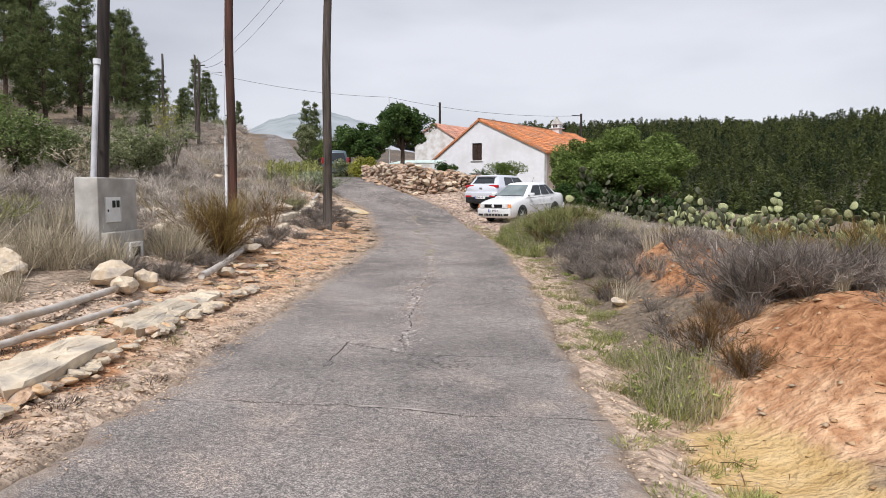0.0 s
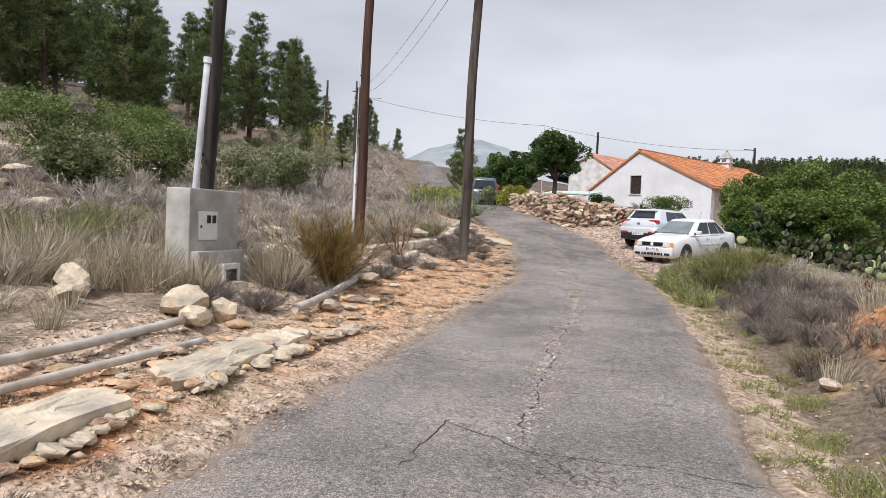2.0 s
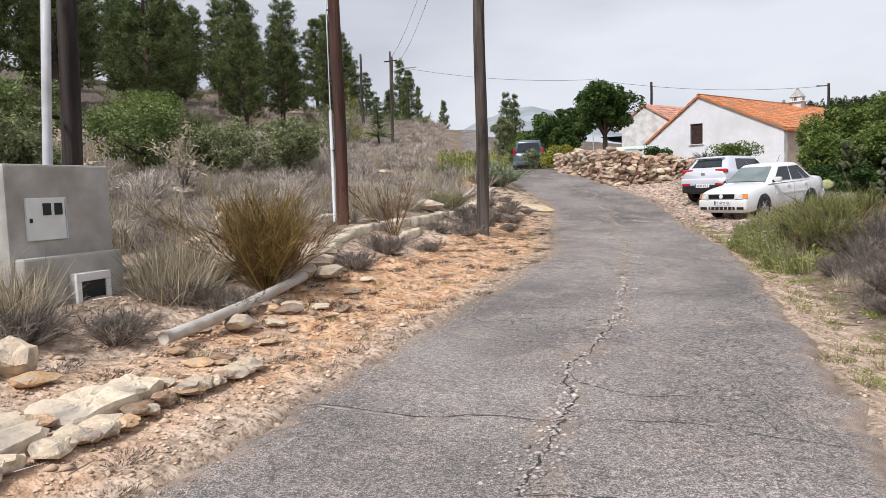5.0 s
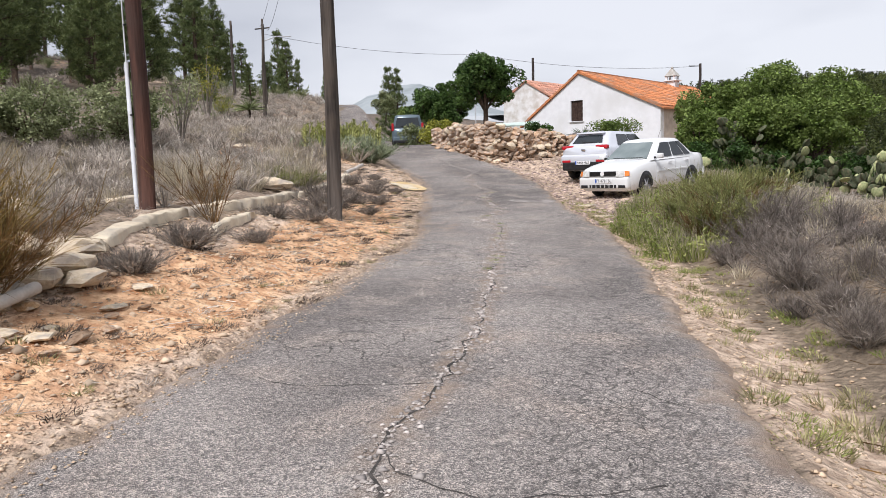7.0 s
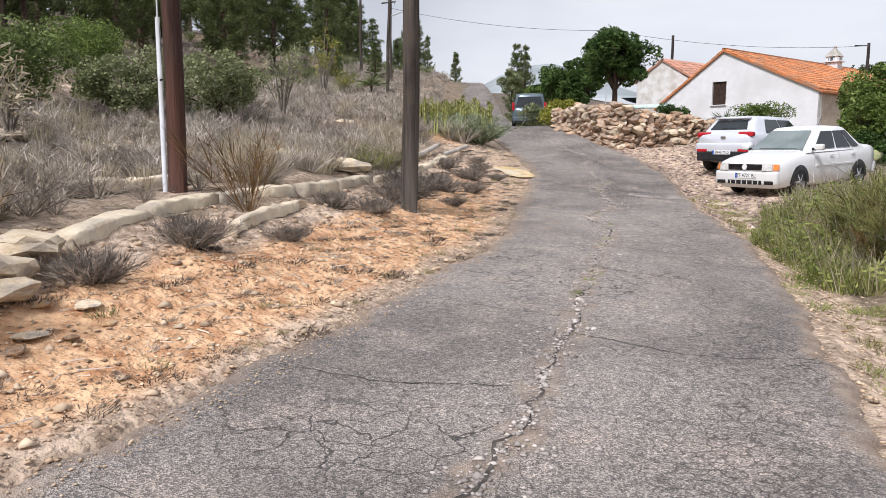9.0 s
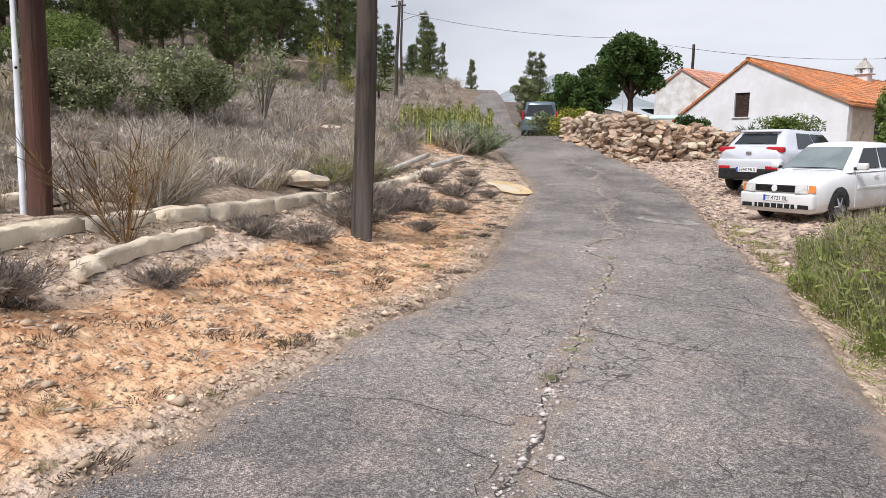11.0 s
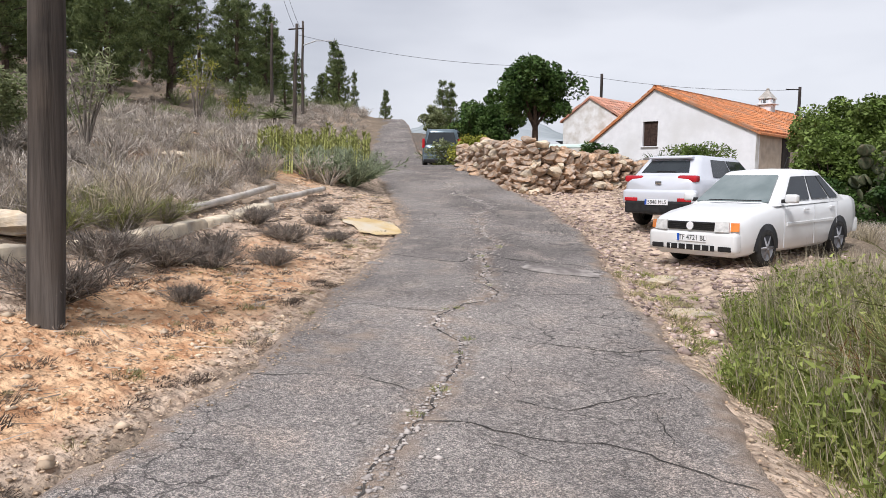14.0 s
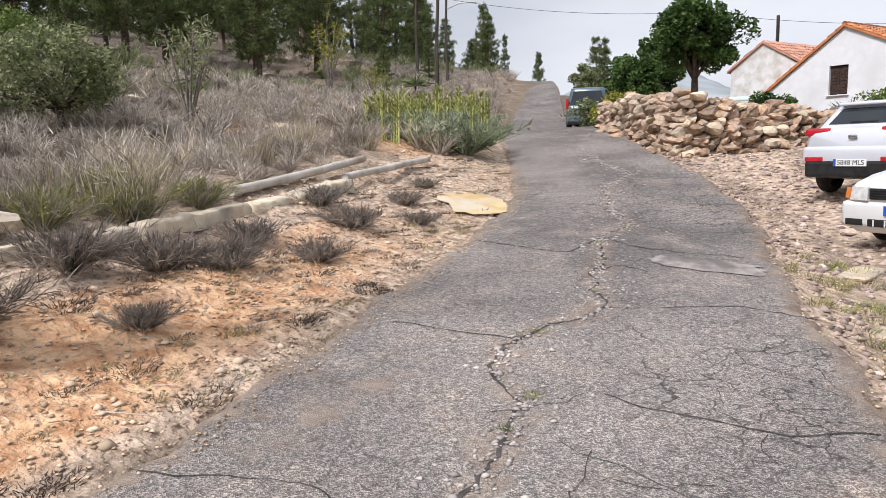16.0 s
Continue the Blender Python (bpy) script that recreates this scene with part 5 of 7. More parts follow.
stuff("dry_shrubs", scatter(shrubs_fat, x, y, z, r.uniform(0.7, 1.6, len(x)), r), M_GREY_SHRUB, "grey dry shrubs along the crest of the road", "shrub")
x, y, z, d = off_road(90, 70, 120, 0.7, 22, -1, r)
stuff("dark_shrubs", scatter([twig_shrub(r, 24, 240, 1.0, 0.7, 0.016, 0.05) for k_ in range(2)], x, y, z, r.uniform(0.8, 1.6, len(x)), r), M_OLIVE, "olive shrubs along the crest of the road", "shrub")
x, y, z, d = off_road(150, 40, 90, 0.8, 9, 1, r)
k = clear_of(x, y, CARS) & (y > 52)
stuff("dark_shrubs", scatter([twig_shrub(r, 24, 240, 1.0, 0.7, 0.016, 0.05) for k_ in range(3)], x[k], y[k], z[k], r.uniform(0.7, 1.5, k.sum()), r), M_OLIVE, "olive shrubs beside the upper road", "shrub")
# right field
x, y, z, d = off_road(130, 9, 20, 0.9, 3.5, 1, r)
stuff("dry_shrubs", scatter(shrubs, x, y, z, r.uniform(0.25, 0.55, len(x)), r), M_VERGE, "small dry shrubs in the ditch", "shrub")
x, y, z, d = off_road(330, 8, 21, 1.8, 20, 1, r, 1.2)
k = clear_of(x, y, CARS + [(4.6, 13.2, 1.2), (3.7, 6.5, 1.2)])
stuff("dry_shrubs", scatter(shrubs, x[k], y[k], z[k], r.uniform(0.3, 0.75, k.sum()), r), M_VERGE, "low grey dry shrubs beyond the ditch", "shrub")
x, y, z, d = off_road(90, 10, 24, 4, 22, 1, r)
stuff("dry_shrubs", scatter(shrubs, x, y, z, r.uniform(0.5, 0.9, len(x)), r), M_RUST_SHRUB, "yellow-brown shrubs in the lower field", "shrub")
x, y, z, d = off_road(100, 8, 26, 1.0, 8, 1, r)
k = clear_of(x, y, CARS)
stuff("dry_grass", scatter(tufts, x[k], y[k], z[k], r.uniform(0.4, 0.9, k.sum()), r), M_STRAW, "straw-coloured dry grass tufts along the ditch", "grass")
x, y, z, d = off_road(170, 7, 25, 0.9, 6, 1, r)
k = clear_of(x, y, CARS + [(4.6, 13.2, 1.0), (3.7, 6.5, 1.4)]) & ((y < 19) | (d > 1.6))
stuff("dark_dry_shrubs", scatter(low_shrubs, x[k], y[k], z[k], r.uniform(0.25, 0.55, k.sum()), r), M_VERGE, "dark brown-grey tangled twigs in the ditch", "shrub")
x, y, z, d = off_road(240, 21, 34, 2.6, 9, 1, r)
k = clear_of(x, y, CARS)
stuff("dry_grass", scatter(tufts, x[k], y[k], z[k], r.uniform(0.4, 0.9, k.sum()), r), M_STRAW, "thin dry grass in front of the cacti", "grass")
x, y, z, d = off_road(150, 20, 34, 3.2, 9, 1, r)
k = clear_of(x, y, CARS)
stuff("dry_shrubs", scatter(low_shrubs, x[k], y[k], z[k], r.uniform(0.4, 0.9, k.sum()), r), M_GREY_SHRUB, "low dry shrubs in front of the cacti", "shrub")
mats_ = [grass_tuft(r, 160, 0.09, 1.6, 0.004, 0.3, 0.22) for k in range(4)]
x, y, z, d = off_road(280, 5, 31, -0.05, 1.7, -1, r, 0.8)
stuff("dead_weed_mats", scatter(mats_, x, y, z + 0.01, r.uniform(0.3, 0.9, len(x)), r, (0.5, 1.0)), M_DEAD, "flat dark mats of dead weeds on the dirt verge", "grass")
x, y, z, d = off_road(110, 5, 27, 0.0, 1.1, 1, r)
stuff("weed_mats", scatter(mats_, x, y, z + 0.01, r.uniform(0.4, 1.0, len(x)), r, (0.8, 1.5)), M_GRASS, "low green weed mats along the asphalt's edge", "grass")
# small tufts on the verges
x, y, z, d = off_road(150, 5, 31, 0.05, 2.0, -1, r)
stuff("verge_tufts", scatter(lowtuft, x, y, z, r.uniform(0.3, 0.75, len(x)), r, (0.4, 0.8)), M_GREY_SHRUB, "tiny dry tufts on the dirt verge", "grass")
x, y, z, d = off_road(110, 6, 31, 0.0, 1.2, -1, r)
stuff("verge_grass", scatter(lowtuft, x, y, z, r.uniform(0.3, 0.75, len(x)), r, (0.4, 0.9)), M_GRASS_PALE, "small pale green weeds on the dirt verge", "grass")
x, y, z, d = off_road(150, 4, 27, 0.05, 0.9, 1, r)
stuff("verge_grass", scatter(lowtuft, x, y, z, r.uniform(0.4, 1.0, len(x)), r), M_GRASS_PALE, "pale green weeds along the ditch edge", "grass")

# ---- single plants ----


def plant(name, VF, material, x, y, label, category, scale=1.0, z=None, rz_=0.0, group=""):
    me = tri_mesh(name, *VF)
    me.materials.append(material)
    ob = new(name, me)
    ob.matrix_basis = Matrix.Translation((x, y, hz(x, y) - 0.02 if z is None else z)) @ Matrix.Rotation(rz_, 4, "Z") @ Matrix.Scale(scale, 4)
    return tagged(ob, label, category, group)


straw_big = [grass_tuft(r, 420, 1.0, 0.3, 0.005, 0.3, 0.34, 0.3) for k in range(3)]
for i, (px, py, s) in enumerate(((-4.5, 10.4, 1.0), (-4.05, 10.3, 0.9), (-3.6, 10.6, 0.8), (-3.25, 12.3, 0.6), (-5.0, 9.7, 1.0), (-5.5, 10.4, 1.0), (-3.35, 12.1, 0.9), (-4.7, 9.2, 0.8), (-4.3, 18.6, 0.8), (-5.1, 19.4, 0.9), (-4.6, 20.6, 0.7), (-5.6, 13.0, 0.9), (-3.6, 12.5, 0.8), (-6.0, 9.6, 1.0), (-5.2, 8.8, 0.8), (-4.3, 9.8, 0.7))):
    plant("dry_grass_clump", straw_big[i % 3], M_STRAW, px, py, "tall clump of straw-coloured dry grass beside the meter housing" if i < 8 else "tall clump of straw-coloured dry grass in the field", "grass clump", s, rz_=i * 1.3, group="dry grass clumps")
VERGE_BUSHES = []
for i, (px, py, s) in enumerate(((-3.3, 10.5, 0.9), (-2.95, 11.0, 0.8), (-3.2, 12.0, 0.7), (-2.85, 12.2, 0.8), (-3.7, 12.6, 0.9), (-2.75, 14.6, 0.8), (-2.9, 15.8, 0.9), (-3.1, 20.35, 1.25), (-2.6, 21.2, 0.6), (-3.3, 22.6, 1.0), (-3.5, 24.6, 0.9), (-2.75, 18.9, 0.8), (-3.1, 23.5, 0.8), (-3.9, 26.2, 0.7), (-2.7, 16.9, 0.6), (-3.6, 21.4, 1.2), (-3.5, 22.1, 1.0), (-3.75, 23.3, 0.9), (-4.2, 24.9, 0.9), (-3.2, 18.6, 0.8), (-3.3, 25.6, 0.6), (-4.4, 27.6, 0.6))):
    VERGE_BUSHES.append((px, py, s * (0.8 if 18.4 < py < 27.8 else 0.9)))


def big_bush(name, x, y, s, mats, label, tall=0.9, stems=40, twigs=900, width=0.005, leaf=0.0, spread=0.8, group=""):
    ob = holder(name, Matrix.Translation((x, y, hz(x, y) - 0.03)), label, "bush", group)
    for i, m in enumerate(mats):
        V, F = twig_shrub(np.random.default_rng(int(abs(x * 91 + y * 17)) + i), stems, twigs, spread, tall * (1.0 if i == 0 else 0.8), width, leaf if i == 0 else 0)
        solid("foliage" if i == 0 else "stem_base", (V * s, F), m, ob)
    return ob


for px, py, s in VERGE_BUSHES:
    big_bush("dry_bush", px, py, s, (M_VERGE, M_TANGLE), "rounded grey dry bush on the stony verge", 0.34, 70, 1700, 0.0036, spread=1.35, group="dry bushes on the verge")
for px, py, s in ((3.7, 7.7, 0.5), (3.55, 8.4, 0.6), (3.85, 9.0, 0.5), (3.3, 12.4, 0.4)):
    big_bush("dead_bush", px, py, s, (M_BROWN_SHRUB, M_TANGLE), "dead brown twiggy bush at the foot of the bank", 0.6, 50, 1300, 0.0045, spread=1.0, group="dead bushes in the ditch")
big_bush("broom_bush", -3.0, 13.1, 0.95, (M_RUST_SHRUB, M_BROWN_SHRUB), "upright broom bush, yellow-green tips over brown stems", 1.05, 80, 3000, 0.003, 0.013, spread=0.75)
big_bush("bare_bush", -3.45, 17.3, 0.95, (M_BROWN_SHRUB,), "nearly bare reddish-brown bush by the kerb", 0.9, 20, 300, 0.004, spread=0.7)
big_bush("bare_bush", -4.3, 22.6, 0.9, (M_STRAW,), "pale dry bush of thin stalks", 0.9, 30, 400, 0.004, spread=0.7)
for px, py, s in ((4.35, 9.4, 1.15), (4.75, 9.0, 0.9), (5.3, 9.2, 1.0), (5.9, 9.4, 1.0), (6.6, 9.6, 1.0), (4.9, 10.5, 0.8), (5.7, 10.2, 0.9), (5.9, 11.4, 0.7), (6.8, 11.6, 0.9), (3.9, 16.3, 0.5), (3.5, 17.4, 0.5), (3.3, 15.2, 0.45), (7.4, 13.0, 0.9), (5.8, 15.8, 0.5), (3.3, 16.6, 0.6), (3.8, 15.0, 0.6), (3.5, 13.6, 0.5), (3.2, 14.4, 0.5)):
    big_bush("dry_bush", px, py, s, (M_VERGE, M_TANGLE), "dense grey dry bush on the orange bank", 0.6, 60, 1700, 0.0038, spread=1.1, group="dry bushes beyond the ditch")
for px, py, s in ((-6.2, 10.8, 0.9), (-6.4, 11.8, 1.0), (-7.0, 13.0, 1.0), (-7.4, 11.4, 1.0), (-4.45, 21.8, 0.6), (-4.4, 22.5, 0.65), (-4.5, 23.4, 0.55), (-5.0, 22.8, 0.6)):
    big_bush("olive_bush", px, py, s, (M_FRESH, M_TANGLE), "low rounded olive-green bush among the dry shrubs", 0.55, 60, 1500, 0.004, 0.014, 1.2, group="olive bushes in the field")
for px, py, s in ((8.6, 15.6, 1.3), (10.0, 16.5, 1.2), (7.4, 17.2, 1.1)):
    big_bush("green_bush", px, py, s, (M_RUST_SHRUB, M_OLIVE), "yellow-green bush in the lower field", 0.8, 40, 900, 0.005, group="green bushes")


def grass_mass(x, y, s, green, straw, label, seed):
    q = np.random.default_rng(seed)
    ob = holder("grass_clump", Matrix.Translation((x, y, hz(x, y) - 0.03)), label, "grass clump", "roadside grass clumps")
    V, F = grass_tuft(q, int(green * 1.5), 0.55, 0.12, 0.005, 0.22, 0.6, 0.26)
    # small weed leaves among the blades, in uneven lumps
    n = int(green * 1.6)
    a, rad, u = q.uniform(0, 6.28, n), 0.62 * np.sqrt(q.uniform(0, 1, n)), q.uniform(0, 1, n)
    lump = 0.34 + 0.12 * np.sin(a * 3 + seed) + 0.08 * np.sin(rad * 17 + a * 5)
    P = np.stack([np.cos(a) * rad, np.sin(a) * rad, np.sqrt(u) * lump], 1)
    V2, F2 = blades(P, q.normal(0, 0.7, (n, 3)) + [0, 0, 0.5], q.uniform(0.04, 0.1, n), 0.012, 0.2 * q.uniform(0, 1, n), q)
    solid("green_grass", joined([(V * s, F), (V2 * s, F2)]), M_GRASS, ob)
    V, F = grass_tuft(q, int(green * 0.9), 0.42, 0.2, 0.0075, 0.3, 0.4, 0.3)
    solid("fresh_grass", (V * s + [q.normal(0, 0.12), q.normal(0, 0.12), 0], F), M_LUSH, ob, "fresh bright green blades")
    V, F = grass_tuft(q, int(straw * 1.5), 0.8, 0.12, 0.004, 0.22, 0.6, 0.24)
    solid("dry_grass_top", (V * s, F), M_STRAW, ob, "pale dry stalks")
    return ob


for i, (px, py, s, g, w) in enumerate(((2.15, 21.6, 0.9, 1100, 260), (2.65, 20.7, 1.05, 900, 350), (2.65, 19.7, 0.95, 700, 350), (3.3, 20.7, 1.15, 700, 450), (2.2, 22.5, 0.7, 700, 260), (3.1, 22.0, 1.0, 500, 420), (2.3, 20.6, 0.75, 900, 160), (4.4, 21.6, 1.1, 350, 450), (3.4, 23.4, 0.8, 300, 350), (3.1, 7.6, 0.72, 420, 480), (3.35, 8.3, 0.72, 300, 420), (2.95, 8.9, 0.5, 300, 160), (2.85, 10.1, 0.35, 260, 120), (3.0, 11.3, 0.35, 200, 120), (3.4, 12.9, 0.45, 160, 180), (3.9, 23.0, 0.9, 200, 400), (2.25, 23.3, 0.8, 700, 300), (2.7, 23.9, 0.95, 600, 420), (2.6, 22.9, 1.0, 600, 350), (3.2, 24.0, 1.05, 400, 480), (2.9, 25.0, 0.9, 300, 480), (3.6, 25.2, 1.0, 250, 480), (2.1, 24.3, 0.5, 400, 200), (4.2, 24.6, 1.0, 200, 480), (4.4, 26.0, 1.0, 150, 450))):
    grass_mass(px, py, s, g, w, "lush roadside grass, green below with dry stalks" if i < 9 or i > 15 else "green and straw grass growing in the ditch", 40 + i)

for px, py, s in ((3.35, 18.9, 0.6), (3.75, 19.6, 0.8), (4.1, 20.6, 0.8), (3.4, 18.0, 0.5), (4.5, 19.3, 0.7), (2.95, 18.6, 0.4)):
    big_bush("tangled_bush", px, py, s, (M_VERGE,), "dark leafless tangle of twigs behind the roadside grass", 0.7, 60, 1600, 0.004, spread=1.0, group="tangled bushes by the ditch")
for px, py, s in ((2.75, 21.0, 0.9), (3.3, 20.6, 1.0), (3.3, 21.8, 1.0), (3.0, 20.0, 0.85), (3.9, 21.6, 0.9)):
    big_bush("green_bush", px, py, s, (M_FRESH, M_BROWN_SHRUB), "olive green bush growing among the roadside grass", 0.85, 60, 2200, 0.004, 0.022, 0.7, group="green bushes by the ditch")

# prickly plume of upright flower spikes beside the pipe
ech = holder("flowering_shrub", Matrix.Translation((-6.75, 31.8, hz(-6.75, 31.8) - 0.05)), "green shrub with many upright flower spikes", "shrub")
q = np.random.default_rng(5)
for i in range(130):
    a, rad = q.uniform(0, 6.28), 1.5 * math.sqrt(q.uniform())
    px, py = math.cos(a) * rad * 0.85, math.sin(a) * rad * 1.1
    h = q.uniform(0.75, 1.12)
    n = 55
    zz = q.uniform(0.45, 1, n) * h
    aa = q.uniform(0, 6.28, n)
    P = np.stack([px + 0.03 * zz, py + 0 * zz, zz], 1)
    D = np.stack([np.cos(aa), np.sin(aa), 1.2 + 0 * aa], 1)
    solid("flower_spike", joined([blades(P, D, 0.1, 0.014, 0.1, q), tube([(px, py, 0), (px + 0.03 * h, py, h)], [0.02, 0.01], 5)]), M_SPIKE, ech)
P = np.stack([q.uniform(-1.25, 1.25, 4200), q.uniform(-1.5, 1.5, 4200), q.uniform(0.05, 0.55, 4200)], 1)
solid("leaves", blades(P, q.normal(0, 0.6, (4200, 3)) + [0, 0, 0.7], 0.22, 0.01, 0.2, q), M_ECHIUM, ech)
ech2 = plant("grey_green_shrub", joined([twig_shrub(q, 60, 2600, 1.2, 0.62, 0.009, 0.03)]), M_ECHIUM, -5.55, 31.2, "rounded grey-green leafy shrub at the pipe's end", "shrub", 1.0)

# ---- trees ----


def leafy_tree(name, x, y, z, crown, leaf_mat_, label, n=5200, leaf=0.075, trunk=0.14, category="tree", seed=1, clumps=26, fill=0.28, zc=None):
    """crown: centre height over z, radii rx, ry, rz. A tapered trunk with limbs into an uneven crown of leaf clumps."""
    q = np.random.default_rng(seed)
    ob = holder(name, Matrix.Translation((x, y, z)), label, category)
    zc_, rx, ry_, rz_ = crown
    C = unit(q.normal(size=(clumps, 3))) * q.uniform(0.35, 0.84, (clumps, 1)) * [rx, ry_, rz_] + [0, 0, zc_]
    sizes = q.uniform(0.6, 1.25, clumps) * fill * max(rx, rz_)
    i = q.integers(0, clumps, n)
    P = C[i] + unit(q.normal(size=(n, 3))) * (q.uniform(0.3, 1.0, (n, 1)) ** 0.5) * sizes[i][:, None] * [1.1, 1.1, 0.85]
    P[:, 2] = np.maximum(P[:, 2], 0.1 + 0.1 * q.uniform(size=n))
    solid("crown", leaves(P, leaf, q, 0.7), leaf_mat_, ob)
    limbs = [tube([(0, 0, -0.2), (0.04, 0.02, zc_ * 0.35), (0.02, 0.05, zc_ * 0.75)], [trunk, trunk * 0.8, trunk * 0.55], 9)]
    for c in C[: min(clumps, 16)]:
        limbs.append(tube([(0.02, 0.03, zc_ * 0.45), (c * 0.5 + [0, 0, zc_ * 0.3]) * [1, 1, 0.9], c], [trunk * 0.45, trunk * 0.28, trunk * 0.08], 6))
    solid("trunk", joined(limbs), M_BARK, ob, smooth=True)
    return ob


leafy_tree("tree", -4.0, 46.0, 3.0, (2.95, 2.0, 1.9, 1.5), M_DARKGREEN, "dense round dark green tree behind the stone wall", 15000, 0.085, 0.16, seed=2, clumps=60, fill=0.24)
for i, (px, py, s, m, lab) in enumerate(((-8.3, 57, 1.2, M_DARKGREEN, "dark green tree behind the van"), (-10.0, 60, 1.25, M_DARKGREEN, "dark green tree behind the van"), (-6.9, 53, 0.95, M_DARKGREEN, "small dark green tree behind the van"))):
    leafy_tree("tree", px, py, 2.6 + 0.06 * (py - 45), (2.0 * s, 1.3 * s, 1.2 * s, 1.25 * s), m, lab, 6000, 0.11, 0.12, seed=20 + i, clumps=26, fill=0.32)
leafy_tree("shrub", -5.8, 43.2, 2.4, (0.85, 1.1, 0.9, 0.75), M_YELLEAF, "yellow-flowered green shrub above the wall", 3200, 0.06, 0.05, "shrub", 31, 18, 0.32)
leafy_tree("shrub", -7.2, 45.2, 2.5, (0.7, 1.1, 0.9, 0.7), M_OLIVE, "grey-green shrub beside the van", 2600, 0.06, 0.05, "shrub", 32, 18, 0.32)
leafy_tree("shrub", -14.6, 71, 4.6, (1.2, 2.0, 1.4, 1.0), M_GREEN, "bright green shrub by the upper road", 4200, 0.1, 0.06, "shrub", 33, 20, 0.32)
leafy_tree("shrub", -16.9, 73, 6.0, (1.3, 1.3, 1.6, 1.2), M_OLIVE, "tall grey-green shrub by the upper road", 4200, 0.09, 0.06, "shrub", 34, 20, 0.32)
leafy_tree("shrub", 2.4, 44.2, 2.55, (0.55, 1.25, 0.7, 0.42), M_GREEN, "green flowering shrub below the white wall", 3400, 0.055, 0.04, "shrub", 35, 20, 0.32)
leafy_tree("shrub", -1.0, 41.5, 2.4, (0.75, 0.7, 0.55, 0.4), M_DARKGREEN, "dark rounded shrub behind the stone wall", 2600, 0.05, 0.06, "shrub", 36, 14, 0.34)
for i, (px, py, cz, a, b, c, n) in enumerate(((5.9, 38.2, 2.2, 1.7, 1.6, 1.4, 10000), (7.9, 38.4, 2.7, 1.9, 1.8, 1.6, 11000), (9.7, 37.6, 2.5, 1.7, 1.6, 1.4, 9000), (6.9, 36.4, 1.7, 1.7, 1.2, 1.3, 9000), (8.8, 36.0, 1.8, 1.5, 1.2, 1.2, 8000), (5.3, 36.8, 1.3, 1.0, 0.9, 1.1, 5000))):
    leafy_tree("fig_tree", px, py, hz(px, py) - 0.05, (cz, a, b, c), M_GREEN, "broad leafy green fig tree beside the parked cars", int(n * 1.7), 0.064, 0.1, "tree", 50 + i, 46, 0.3)
for i, (px, py, h, w, m, lab) in enumerate(((-13.2, 18.3, 1.25, 1.9, M_BUSH, "large rounded green bush in the field"), (-12.2, 21.4, 1.15, 1.6, M_BUSH, "large rounded green bush in the field"), (-12.0, 24.2, 1.0, 1.3, M_OLIVE, "pale grey-green bush in the field"), (-11.0, 26.3, 1.1, 1.4, M_OLIVE, "airy grey-green bush in the field"), (-19.5, 30, 1.2, 1.9, M_GREEN, "large rounded green bush in the field"), (-23, 33, 1.2, 1.9, M_BUSH, "large rounded green bush in the field"), (-10.2, 16.0, 0.8, 1.1, M_OLIVE, "low olive bush in the field"))):
    leafy_tree("bush", px, py, hz(px, py) - 0.1, (h, w, w * 0.9, h * 0.85), m, lab, 8500, 0.045, 0.07, "bush", 70 + i, 40, 0.24)


def sapling(x, y, h, n, label, leaf_m, seed):
    q = np.random.default_rng(seed)
    ob = holder("sapling", Matrix.Translation((x, y, hz(x, y) - 0.05)), label, "sapling")
    stems, tips = [], []
    for i in range(n):
        a = q.uniform(0, 6.28)
        lean = q.uniform(0.1, 0.45)
        hh = h * q.uniform(0.6, 1)
        p = [(0, 0, 0), (math.cos(a) * lean * hh * 0.4, math.sin(a) * lean * hh * 0.4, hh * 0.5), (math.cos(a) * lean * hh, math.sin(a) * lean * hh, hh)]
        stems.append(tube(p, [0.035, 0.022, 0.008], 5))
        for k in range(4):
            b = np.array(p[1]) + (np.array(p[2]) - p[1]) * q.uniform(0, 1)
            e = b + q.normal(0, 0.2, 3) + [0, 0, 0.25]
            stems.append(tube([b, e], [0.012, 0.005], 4))
            tips.append(e)
        tips.append(np.array(p[2]))
    tips = np.array(tips)
    i = q.integers(0, len(tips), 60 * n)
    solid("branching", joined(stems), M_TWIG, ob)
    solid("leaves", blades(tips[i] + q.normal(0, 0.1, (len(i), 3)), q.normal(0, 0.6, (len(i), 3)) + [0, 0, 0.4], 0.16, 0.016, 0.2, q), leaf_m, ob)
    return ob


sapling(-11.0, 29.2, 2.1, 9, "sparse yellow-green sapling among dry shrubs", M_OLIVE, 1)
sapling(-17.0, 41.6, 3.4, 9, "upright yellow-leaved sapling on the slope", M_YELLEAF, 2)
sapling(-8.6, 18.6, 0.9, 5, "bare pale-branched sapling in the field", M_STRAW, 3)
sapling(-20.5, 50, 2.2, 7, "yellow-green sapling on the slope", M_YELLEAF, 4)


